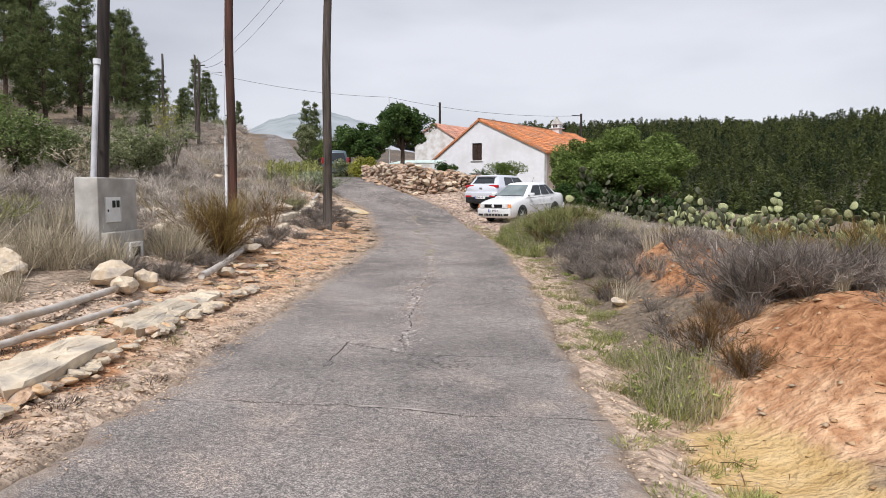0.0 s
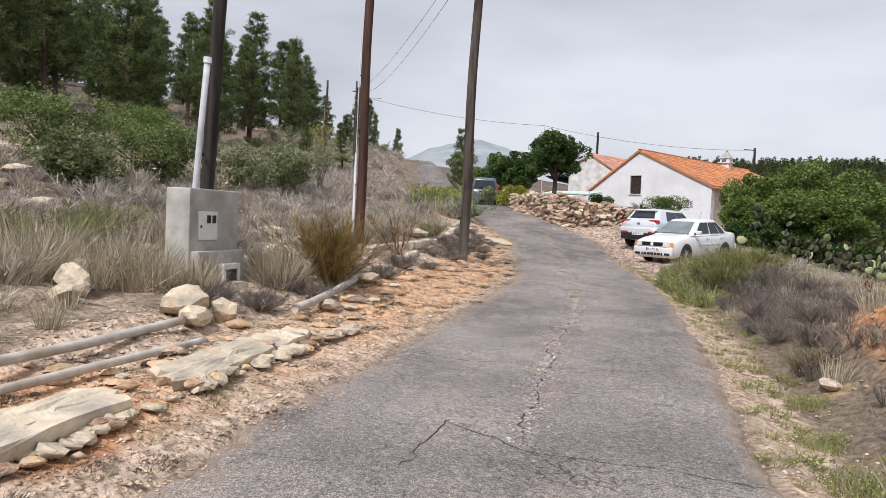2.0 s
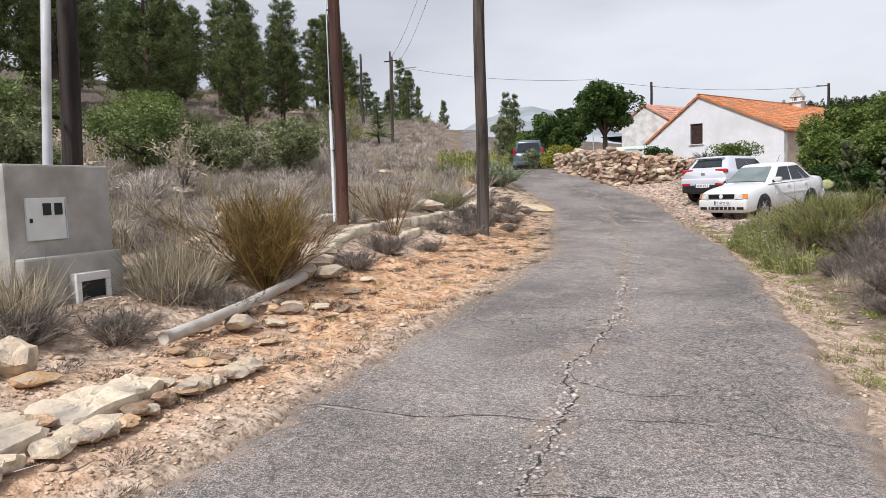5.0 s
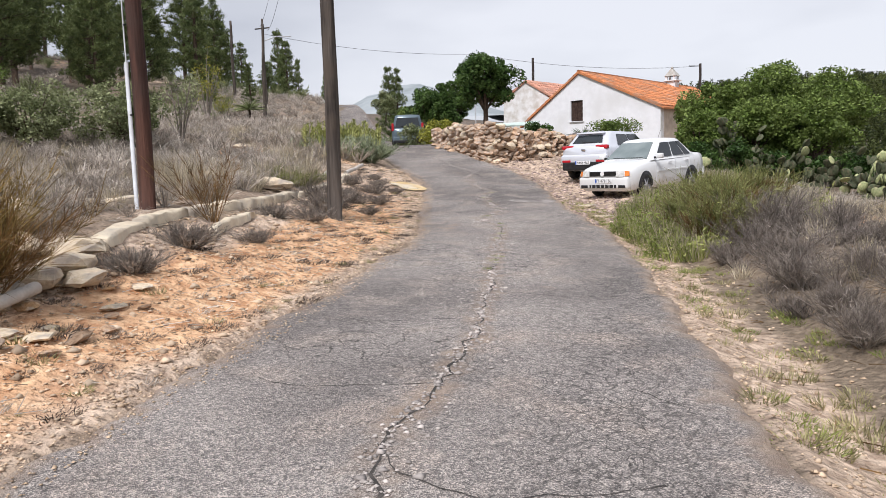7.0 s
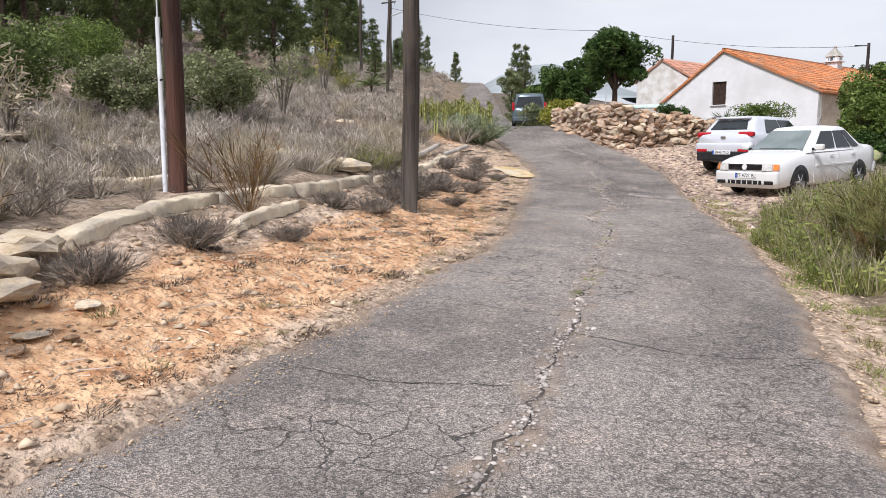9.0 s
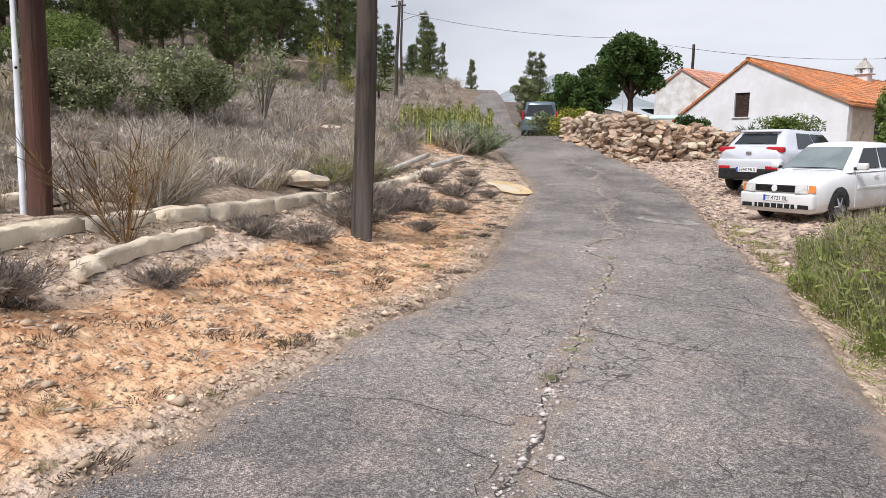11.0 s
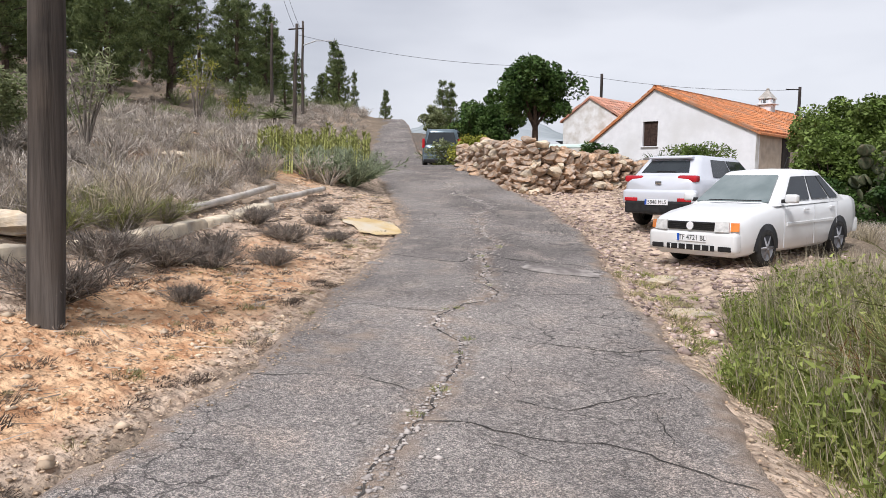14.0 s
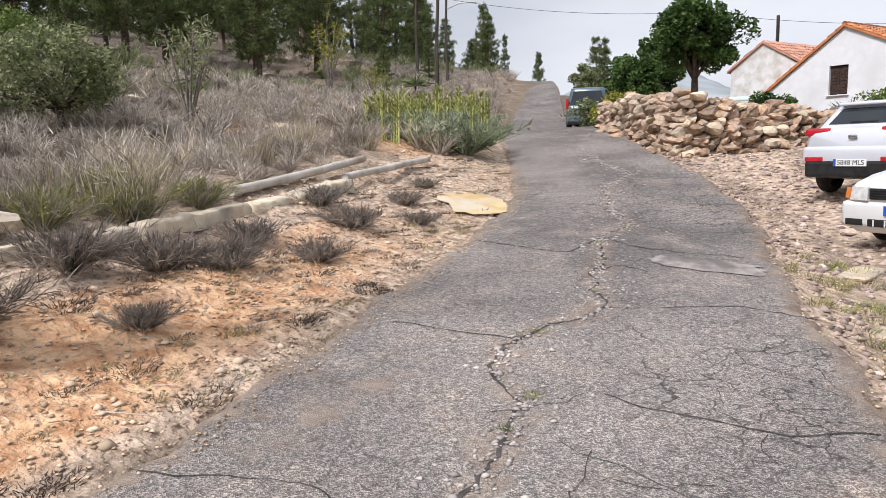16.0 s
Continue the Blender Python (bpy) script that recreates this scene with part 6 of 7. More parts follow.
def rosette(x, y, z, n, length, width, stem, material, label, seed):
    q = np.random.default_rng(seed)
    ob = holder("rosette_plant", Matrix.Translation((x, y, z)), label, "plant")
    D = unit(q.normal(size=(n, 3)) * [1, 1, 0.7] + [0, 0, 0.5])
    D[:, 2] = np.abs(D[:, 2]) * 0.9 + 0.05
    solid("leaves", blades(np.zeros((n, 3)) + [0, 0, stem], D, length * q.uniform(0.7, 1, n), width, 0.25, q), material, ob)
    solid("stem", tube([(0, 0, -0.1), (0, 0, stem + 0.05)], [0.09, 0.07], 7), M_BARK, ob)
    return ob


rosette(0.95, 42.6, 2.45, 150, 1.0, 0.03, 0.15, M_DARKGREEN, "spiky dark green yucca below the house", 1)
rosette(-22.3, 57.0, hz(-22.3, 57.0), 90, 1.4, 0.06, 0.9, M_OLIVE, "spiky rosette plant on a short stem", 2)
rosette(-8.2, 36.0, hz(-8.2, 36.0), 90, 0.8, 0.04, 0.35, M_GREEN, "small spiky green rosette plant by the road", 3)


def pine_arrays(seed, h=12.0, rad=2.6, n=120, bare=0.12):
    """A canary pine: straight trunk and tiers of needle tufts. Returns the trunk's and the crown's arrays."""
    q = np.random.default_rng(seed)
    lean = q.normal(0, 0.02, 2)
    trunk = tube([(0, 0, -0.4), (lean[0] * h * 0.5, lean[1] * h * 0.5, h * 0.5), (lean[0] * h, lean[1] * h, h * 0.98)], [0.024 * h * 0.85, 0.014 * h, 0.02], 8)
    woods, P, D = [trunk], [], []
    tiers = max(10, n // 9)
    for k_ in range(tiers):
        u = bare + (1 - bare) * (k_ + q.uniform(-0.3, 0.3)) / tiers
        u = min(max(u, bare), 0.985)
        env0 = rad * (1 - u) ** 0.8 * min(1.0, 0.5 + (u - bare) * 3) + 0.22
        first = q.uniform(0, 6.28)
        arms = int(q.integers(5, 8))
        for j in range(arms):
            a = first + j * 6.28 / arms + q.normal(0, 0.25)
            env = env0 * q.uniform(0.55, 1.2)
            z0 = u * h + q.normal(0, 0.12)
            tip = np.array([math.cos(a) * env + lean[0] * z0, math.sin(a) * env + lean[1] * z0, z0 + q.uniform(0.0, 0.4) * env])
            root = np.array([lean[0] * z0, lean[1] * z0, z0 - 0.05 * env])
            if j % 2 == 0:
                woods.append(tube([root, tip], [0.05, 0.015], 4, False))
            for k in np.linspace(0.45 if env > 0.8 else 0.6, 1, 2 + int(env * 1.7)):
                c = root + (tip - root) * k + q.normal(0, 0.1, 3)
                m = 36
                P.append(np.repeat(c[None], m, 0) + q.normal(0, 0.12, (m, 3)))
                D.append(q.normal(0, 0.8, (m, 3)) + [math.cos(a) * 0.4, math.sin(a) * 0.4, 0.6])
    P, D = np.concatenate(P), unit(np.concatenate(D))
    m = len(P)
    S = unit(np.cross(D, q.normal(size=(m, 3)))) * 0.034
    L = q.uniform(0.2, 0.38, (m, 1))
    V = np.stack([P - S, P + S, P + D * L], 1).reshape(-1, 3)
    F = np.arange(m * 3).reshape(-1, 3)
    return joined(woods), (V, F)


pine_meshes = []
for i in range(6):
    t_arr, c_arr = pine_arrays(100 + i, 12, (3.6, 3.0, 3.9, 2.3, 3.3, 2.8)[i], (190, 160, 200, 130, 170, 150)[i], (0.2, 0.12, 0.26, 0.06, 0.18, 0.3)[i])
    mt, mc = tri_mesh("trunk", *t_arr), tri_mesh("crown", *c_arr)
    mt.materials.append(M_BARK)
    mc.materials.append(M_PINE)
    pine_meshes.append((mt, mc))


def pine(x, y, h, kind, turn, label="tall dark green pine on the hillside", z=None, slim=1.0):
    ob = holder("pine_tree", Matrix.Translation((x, y, (hz(x, y) if z is None else z) - 0.1)) @ Matrix.Rotation(turn, 4, "Z") @ Matrix.Diagonal((h / 12 * slim, h / 12 * slim, h / 12, 1)), label, "pine", "hillside pines")
    shared("trunk", pine_meshes[kind][0], ob, Matrix())
    shared("crown", pine_meshes[kind][1], ob, Matrix())
    return ob


q = np.random.default_rng(21)
placed = []
for px, py in ((-32.5, 44.5), (-34.5, 56.5), (-36, 50), (-30.5, 52), (-33.5, 61.5), (-38, 68), (-41, 63), (-33, 39), (-29.5, 30.5), (-31, 36), (-31.5, 26.0), (-34, 33.5), (-36.5, 28.5), (-38.5, 34.5), (-37, 40.5), (-41, 30), (-42, 37.5), (-44.5, 33), (-41, 44), (-46, 40), (-36, 46), (-41, 25.5), (-46, 27.5), (-34.5, 24), (-50, 34), (-40, 20.5)):
    placed.append((px, py))
tries = 0
while len(placed) < 78 and tries < 4000:
    tries += 1
    px, py = q.uniform(-70, -31), q.uniform(26, 112)
    if px > -31 - max(0, (py - 60)) * 0.28:
        continue
    if all((px - a) ** 2 + (py - b) ** 2 > 24 for a, b in placed):
        placed.append((px, py))
for i, (px, py) in enumerate(placed):
    pine(px, py, q.uniform(9.5, 15) * (0.8 if py > 36 else 0.95), int(q.integers(0, 6)), q.uniform(0, 6.28))
for px, py, top, kind, slim in ((-42.2, 107, 22.0, 3, 0.8), (-41.4, 112.5, 18.6, 3, 0.55), (-46.6, 138, 19.1, 5, 0.7), (-20, 86.5, 12.6, 1, 0.75), (-18.6, 84, 12.0, 1, 0.7), (-36, 96, 18, 0, 0.8), (-39, 101, 17, 4, 0.7), (-28, 62, 9.5, 1, 1.2), (-26.5, 66, 10.5, 3, 1.3), (1.2, 100, 11.5, 1, 0.8), (-15, 80, 9.0, 4, 1.0)):
    g = hz(px, py)
    pine(px, py, max(top - g, 3), kind, px, "single pine standing out on the skyline", None, slim * 12 / max(top - g, 3) if top - g > 12 else slim)

# far wooded valley side: one joined mass of small pines
q = np.random.default_rng(33)
far = []
tmpl = []
for k in range(6):
    m = 170
    u = q.uniform(0.1, 1, m)
    a = q.uniform(0, 6.28, m)
    rad = 0.24 * (1 - u) ** 0.9 + 0.015
    P = np.stack([np.cos(a) * rad * 0.6, np.sin(a) * rad * 0.6, u * 0.95], 1)
    D = unit(np.stack([np.cos(a), np.sin(a), 0.5 + 0 * a], 1) + q.normal(0, 0.3, (m, 3)))
    S = unit(np.cross(D, q.normal(size=(m, 3)))) * 0.02
    tmpl.append((np.stack([P - S, P + S, P + D * 0.1], 1).reshape(-1, 3), np.arange(m * 3).reshape(-1, 3)))
ang = q.uniform(radians(0), radians(40), 6500)
dist = 100 + 400 * q.uniform(0, 1, 6500) ** 0.9
fx, fy = 1.5 + np.sin(ang) * dist, 1.7 + np.cos(ang) * dist
edge_d = fx - smooth_along(RIGHT_EDGE, fy)
keep = (edge_d > 48) & ((fx > 24) | (fy > 120))
fx, fy = fx[keep], fy[keep]
fz = height(fx, fy)
hh = q.uniform(5, 10, len(fx))
far = scatter(tmpl, fx, fy, fz - 0.3, hh, q, (0.85, 1.15))
stuff("far_pine_forest", far, M_PINE_FAR, "dense pine forest covering the far valley side", "forest")
ang = q.uniform(radians(-70), radians(-36), 500)
dist = 150 + 300 * q.uniform(0, 1, 500)
fx, fy = np.sin(ang) * dist, np.cos(ang) * dist
keep = (fx < smooth_along(LEFT_EDGE, fy) - 8) | (fy > 150)
fx, fy = fx[keep], fy[keep]
stuff("far_pine_forest", scatter(tmpl, fx, fy, height(fx, fy) - 0.3, q.uniform(7, 12, len(fx)), q, (0.9, 1.1)), M_PINE_FAR, "pine woods on the hill beyond the crest", "forest")

for i, (px, py) in enumerate(((5.0, 36.0), (6.2, 35.4), (7.4, 35.2), (8.6, 35.1), (9.8, 34.8))):
    leafy_tree("shrub", px, py, hz(px, py) - 0.1, (0.7, 0.9, 0.7, 0.65), M_DARKGREEN, "dark undergrowth shrub beneath the fig trees", 3000, 0.06, 0.05, "shrub", 90 + i, 20, 0.3)

# misty hill far beyond the crest, its haze painted into the pale colour
hb, hd = np.meshgrid(np.radians(np.linspace(-26, 4, 61)), np.linspace(900, 1500, 13), indexing="ij")
hill_z = 60 + (80 * np.exp(-((hb - radians(-13.5)) / radians(6.5)) ** 2) + 4 * wave(hb * 60, hd * 0.01, 1.6, 2.0) + 1.5 * wave(hb * 240, hd * 0.01, 1.9, 1.0)) * np.sin(np.clip((hd - 900) / 420, 0, 1) * 1.57)
hill = solid("backdrop", (np.stack([np.sin(hb) * hd, np.cos(hb) * hd, hill_z], -1).reshape(-1, 3), grid_tris(61, 13)), M_MIST_HILL, smooth=True)
tagged(hill, "grey-green wooded hill far off in the mist", "hill", kind="structure")

# ---- prickly pears ----
pads = []
for k in range(4):
    bm = bmesh.new()
    bmesh.ops.create_icosphere(bm, subdivisions=2, radius=1)
    for v in bm.verts:
        w = 0.62 + 0.38 * min(1, max(0, (v.co.z + 1) / 1.3))
        v.co = Vector((v.co.x * 0.62 * w, v.co.y * 0.09, (v.co.z + 1) * 0.5))
        v.co.y += 0.05 * math.sin(v.co.z * 3 + k)
    me = bpy.data.meshes.new("pad")
    bm.to_mesh(me)
    bm.free()
    me.materials.append(M_CACTUS if k < 3 else M_CACTUS_DARK)
    me.polygons.foreach_set("use_smooth", [True] * len(me.polygons))
    pads.append(me)


def prickly_pear(x, y, size, count, label, seed, dark=0.3):
    q = random.Random(seed)
    ob = holder("prickly_pear", Matrix.Translation((x, y, hz(x, y) - 0.05)), label, "cactus", "prickly pears")
    tops = []
    for i in range(count):
        if i < max(3, count // 4) or not tops:
            m = Matrix.Translation((q.uniform(-0.6, 0.6) * size, q.uniform(-0.5, 0.5) * size, 0)) @ Matrix.Rotation(q.uniform(0, 3.14), 4, "Z") @ Matrix.Rotation(q.uniform(-0.4, 0.4), 4, "Y")
        else:
            p = tops[q.randrange(len(tops))]
            m = p @ Matrix.Translation((q.uniform(-0.2, 0.2) * 1.5, 0, q.uniform(0.27, 0.37))) @ Matrix.Rotation(q.uniform(-1.2, 1.2), 4, "Z") @ Matrix.Rotation(q.uniform(-0.7, 0.7), 4, "Y") @ Matrix.Rotation(q.uniform(-0.3, 0.3), 4, "X")
        tops.append(m)
        s = q.uniform(0.24, 0.38)
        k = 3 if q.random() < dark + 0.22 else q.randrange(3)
        shared("pad", pads[k], ob, m @ Matrix.Scale(s, 4))
    return ob


# the last number is high under the figs: shade painted as dark pads
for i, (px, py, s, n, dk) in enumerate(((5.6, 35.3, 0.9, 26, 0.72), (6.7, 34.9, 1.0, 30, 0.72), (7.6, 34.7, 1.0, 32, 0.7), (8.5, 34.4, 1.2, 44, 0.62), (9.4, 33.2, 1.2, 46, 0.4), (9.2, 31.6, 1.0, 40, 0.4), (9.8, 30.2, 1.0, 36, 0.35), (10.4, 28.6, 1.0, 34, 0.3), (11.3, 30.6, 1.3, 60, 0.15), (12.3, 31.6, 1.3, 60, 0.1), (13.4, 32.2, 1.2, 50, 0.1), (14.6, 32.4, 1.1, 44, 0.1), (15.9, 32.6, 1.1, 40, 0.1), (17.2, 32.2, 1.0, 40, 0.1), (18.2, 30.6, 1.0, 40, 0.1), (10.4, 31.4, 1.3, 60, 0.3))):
    prickly_pear(px, py, s, n, "sprawling prickly pear cactus with broad green pads" if dk < 0.5 else "prickly pear under the trees, its shade put into dull brown-green pads", 60 + i, dk)

# ---- stones ----
r = np.random.default_rng(77)


def stone_mesh(seed, flat=0.75, sub=2, jag=0.16):
    q = random.Random(seed)
    bm = bmesh.new()
    bmesh.ops.create_icosphere(bm, subdivisions=sub, radius=0.5)
    planes = [(Vector((q.gauss(0, 1), q.gauss(0, 1), q.gauss(0, 1))).normalized(), q.uniform(0.24, 0.38)) for k in range(12)]
    for v in bm.verts:
        for n, dist in planes:
            over = v.co.dot(n) - dist
            if over > 0:
                v.co -= n * over * 0.9
        v.co += Vector((q.gauss(0, 1), q.gauss(0, 1), q.gauss(0, 1))) * jag * 0.08
        v.co.z *= flat
    me = bpy.data.meshes.new("stone")
    bm.to_mesh(me)
    bm.free()
    return me


wall_stones = []
for i in range(12):
    me = stone_mesh(i, 0.8, 2, 0.34)
    me.materials.append(M_ROCK if i < 10 else M_ROCK_PALE)
    wall_stones.append(me)

WALL = ((-5.1, 38.7), (-4.3, 37.5), (-3.3, 36.2), (-2.1, 35.0), (-1.2, 35.5), (-0.2, 36.2), (0.9, 37.0))
WALL_TOP = (3.1, 3.15, 3.15, 3.02, 2.88, 2.72, 2.55)
wall = holder("dry_stone_wall", Matrix(), "dry stone wall of rough tan and ochre fieldstones, partly tumbled", "stone wall")
pts = np.array(WALL)
seg = np.concatenate([[0], np.cumsum(np.linalg.norm(np.diff(pts, axis=0), axis=1))])


def wall_at(s):
    return np.interp(s, seg, pts[:, 0]), np.interp(s, seg, pts[:, 1]), np.interp(s, seg, WALL_TOP)


core = []
for s in np.arange(0, seg[-1], 0.3):
    cx, cy, ct = wall_at(s)
    gz = hz(cx, cy)
    bm_v, bm_f = tube([(cx + 0.2, cy + 0.52, gz - 0.3), (cx + 0.2, cy + 0.52, ct - 0.25)], 0.34, 7)
    core.append((bm_v, bm_f))
solid("rubble_core", joined(core), M_BARK, wall, "packed rubble behind the face stones")
q = random.Random(9)
level, n_stones = 0.0, 0
while level < 1.75 and n_stones < 340:
    s = q.uniform(0, 0.2)
    tall = q.uniform(0.12, 0.2)
    while s < seg[-1]:
        wide = q.uniform(0.15, 0.4)
        cx, cy, ct = wall_at(s + wide / 2)
        gz = hz(cx, cy) - 0.08
        zz = gz + level + tall / 2
        if zz < ct + q.uniform(-0.1, 0.08):
            ax, ay, _ = wall_at(s)
            bx, by, _ = wall_at(s + wide + 0.01)
            yaw = math.atan2(by - ay, bx - ax)
            back = 0.12 * level
            m = Matrix.Translation((cx + 0.10 * back + q.uniform(-0.04, 0.04), cy + back + q.uniform(-0.06, 0.06), zz)) @ Matrix.Rotation(yaw + q.uniform(-0.25, 0.25), 4, "Z") @ Matrix.Rotation(q.uniform(-0.25, 0.25), 4, "X") @ Matrix.Rotation(q.uniform(-0.2, 0.2), 4, "Y") @ Matrix.Diagonal((wide * q.uniform(1.5, 1.8), 0.6, tall * q.uniform(2.0, 2.5), 1))
            shared("stone", wall_stones[q.randrange(12)], wall, m)
            n_stones += 1
        s += wide
    level += tall * 0.93
for i in range(60):
    s = q.uniform(0.2, seg[-1])
    cx, cy, ct = wall_at(s)
    b = q.uniform(0.15, 0.55)
    k = q.uniform(0.2, 0.42)
    shared("stone", wall_stones[q.randrange(12)], wall, Matrix.Translation((cx + 0.1 + q.uniform(-0.1, 0.2), cy + b, ct - 0.12 + q.uniform(-0.05, 0.08))) @ Matrix.Rotation(q.uniform(0, 6.28), 4, "Z") @ Matrix.Diagonal((k * 1.3, k, k * 0.8, 1)))

loose = []
for i in range(8):
    me = stone_mesh(200 + i, 0.7, 2, 0.42)
    me.materials.append(M_ROCK_PALE)
    loose.append(me)
dark_stones = []
for i in range(4):
    me = stone_mesh(300 + i, 0.7, 2, 0.2)
    me.materials.append(M_ROCK_DARK)
    dark_stones.append(me)


broken = []
for i in range(9):
    me = stone_mesh(300 + i, 0.5, 2, 0.3)
    me.materials.append((M_OCHRE, M_ROCK_PALE, M_ROCK)[i % 3])
    broken.append(me)


def rock(me, x, y, sx, sy, sz, turn, label, sink=0.25, group="loose rocks", z=None, name="rock"):
    ob = new(name, me)
    zz = (hz(x, y) if z is None else z) + sz * 0.35 * (1 - sink)
    ob.matrix_basis = Matrix.Translation((x, y, zz)) @ Matrix.Rotation(turn, 4, "Z") @ Matrix.Diagonal((sx, sy, sz, 1))
    return tagged(ob, label, "rock", group)


for i, (px, py, a, b, c) in enumerate(((-3.1, 9.8, 0.5, 0.42, 0.46), (-2.83, 9.58, 0.36, 0.3, 0.32), (-2.78, 9.98, 0.28, 0.24, 0.42), (-3.75, 13.3, 0.6, 0.5, 0.5), (-3.5, 13.0, 0.5, 0.4, 0.42), (-3.25, 14.45, 0.6, 0.42, 0.3), (-3.05, 13.75, 0.5, 0.4, 0.34), (-2.8, 14.0, 0.4, 0.3, 0.22), (-4.25, 9.5, 0.34, 0.3, 0.4), (-3.95, 9.15, 0.35, 0.3, 0.3), (-4.5, 9.9, 0.35, 0.3, 0.4), (-3.3, 13.6, 0.45, 0.35, 0.4), (-3.0, 14.1, 0.4, 0.35, 0.35), (-3.5, 14.1, 0.5, 0.4, 0.4), (-2.95, 13.3, 0.45, 0.35, 0.35), (-3.9, 14.6, 0.5, 0.4, 0.45), (-2.5, 11.9, 0.35, 0.28, 0.2), (-4.35, 21.2, 0.6, 0.4, 0.35), (-5.4, 15.6, 0.6, 0.4, 0.3), (3.3, 11.7, 0.3, 0.22, 0.18))):
    rock(loose[i % 8], px, py, a * 1.25, b * 1.25, c * 1.25, i * 1.9, "pale lumpy limestone rock lying on the verge")
for i in range(95):
    y_ = r.uniform(5.6, 11.2)
    x_ = -1.67 - 0.03 * (y_ - 6) - 0.08 * r.random() ** 2
    k = r.uniform(0.1, 0.22)
    rock(loose[i % 8] if r.random() > 0.4 else broken[i % 9], x_, y_, k * 1.3, k * 1.1, k * 0.9, r.uniform(0, 6.28), "loose pale stone packed under the slabs", group="stones under the slabs")
for i in range(34):
    s = r.uniform(0.3, seg[-1])
    cx, cy, ct = wall_at(s)
    k = r.uniform(0.12, 0.42)
    rock(wall_stones[i % 12], cx - 0.25 + r.normal(0, 0.12), cy - r.uniform(0.3, 0.9), k * 1.3, k, k * 0.9, r.uniform(0, 6.28), "fallen tan stone at the foot of the wall", group="fallen wall stones")
for i in range(22):
    k = r.uniform(0.25, 0.5)
    px, py = r.uniform(-1.3, 1.3), r.uniform(37.6, 38.6)
    rock(dark_stones[i % 4], px, py, k * 1.5, k, k, r.uniform(0, 6.28), "dark grey stone heaped behind the wall", z=2.35 + r.uniform(0, 0.35) - 0.1 * abs(px), group="dark stone heap")
for i in range(40):
    x, y, z, d = off_road(1, 8, 40, 3, 14, -1, r)
    k = r.uniform(0.2, 0.6)
    rock(loose[i % 8], float(x[0]), float(y[0]), k * 1.6, k * 1.2, k * 0.7, r.uniform(0, 6.28), "pale flat stone half buried in the field", 0.5, "field stones")


def slab(x, y, lx, ly, lz, turn, tip, label, material=M_ROCK_PALE, z=None, seed=0):
    """A flat broken slab with an uneven outline."""
    q = random.Random(seed)
    bm = bmesh.new()
    n = 26
    levels = ((-lz / 2, 0.86), (-lz * 0.1, 0.97), (lz * 0.3, 1.0), (lz / 2, 0.95), (lz / 2, 0.66), (lz / 2, 0.3))
    for zz, k in levels:
        for i in range(n):
            a = i / n * 2 * math.pi
            f = (abs(math.cos(a)) ** 9 + abs(math.sin(a)) ** 9) ** (-1 / 9)
            f *= random.Random(seed * 100 + i).uniform(0.9, 1.03) * q.uniform(0.98, 1.02)
            bm.verts.new((math.cos(a) * lx / 2 * f * k, math.sin(a) * ly / 2 * f * k, zz + q.uniform(-0.1, 0.1) * lz))
    bm.verts.ensure_lookup_table()
    v = bm.verts
    for j in range(len(levels) - 1):
        for i in range(n):
            bm.faces.new((v[j * n + i], v[j * n + (i + 1) % n], v[(j + 1) * n + (i + 1) % n], v[(j + 1) * n + i]))
    bm.faces.new([v[i] for i in range(n)][::-1])
    bm.faces.new([v[(len(levels) - 1) * n + i] for i in range(n)])
    ob = part("stone_slab", bm, material)
    ob.matrix_basis = Matrix.Translation((x, y, (hz(x, y) if z is None else z))) @ Matrix.Rotation(radians(turn), 4, "Z") @ Matrix.Rotation(radians(tip), 4, "Y")
    return tagged(ob, label, "stone slab", "kerb slabs")


for px, py, lx, ly, lz, turn, zc in ((-1.95, 6.65, 0.44, 1.6, 0.15, 3, 0.5), (-2.0, 5.35, 0.4, 0.8, 0.13, -4, 0.45), (-2.02, 8.75, 0.42, 1.66, 0.15, 4, 0.5), (-2.08, 9.87, 0.37, 0.56, 0.13, -3, 0.51), (-2.13, 10.3, 0.3, 0.3, 0.12, 12, 0.51)):
    slab(px, py, lx, ly, lz, turn, 7, "long pale broken concrete slab propped on loose stones" if ly > 0.7 else "short broken end of a pale concrete slab", M_COPING, zc, int(py * 10))
slab(-3.1, 11.35, 0.3, 0.2, 0.04, 60, 8, "thin white flat stone on the verge", M_ROCK_PALE, seed=6)
slab(1.55, 24.4, 0.7, 0.45, 0.06, 30, 0, "flat pale stone beside the road", M_ROCK_PALE, seed=7)
slab(1.2, 26.4, 0.8, 0.3, 0.06, 75, 0, "flat pinkish stone on the gravel", M_ROCK_PALE, seed=9)


# sandstone pieces strewn over the verge
for i in range(80):
    y_ = r.uniform(5.5, 14.5)
    x_ = float(smooth_along(LEFT_EDGE, y_)) - 0.75 - abs(r.normal(0.3, 0.6))
    k = r.uniform(0.06, 0.19) * (1.6 if r.random() > 0.85 else 1.0)
    rock(broken[i % 9], x_, y_, k * 1.6, k * 1.2, k * 0.9, r.uniform(0, 6.28), "angular orange and tan sandstone piece on the verge", 0.6, "broken sandstone pieces")


def run_on_ground(points, lift, n=40):
    p = np.array(points, float)
    s = np.concatenate([[0], np.cumsum(np.linalg.norm(np.diff(p, axis=0), axis=1))])
    t = np.linspace(0, s[-1], n)
    x_, y_ = np.interp(t, s, p[:, 0]), np.interp(t, s, p[:, 1])
    return np.stack([x_, y_, height(x_, y_, False) + lift], 1)


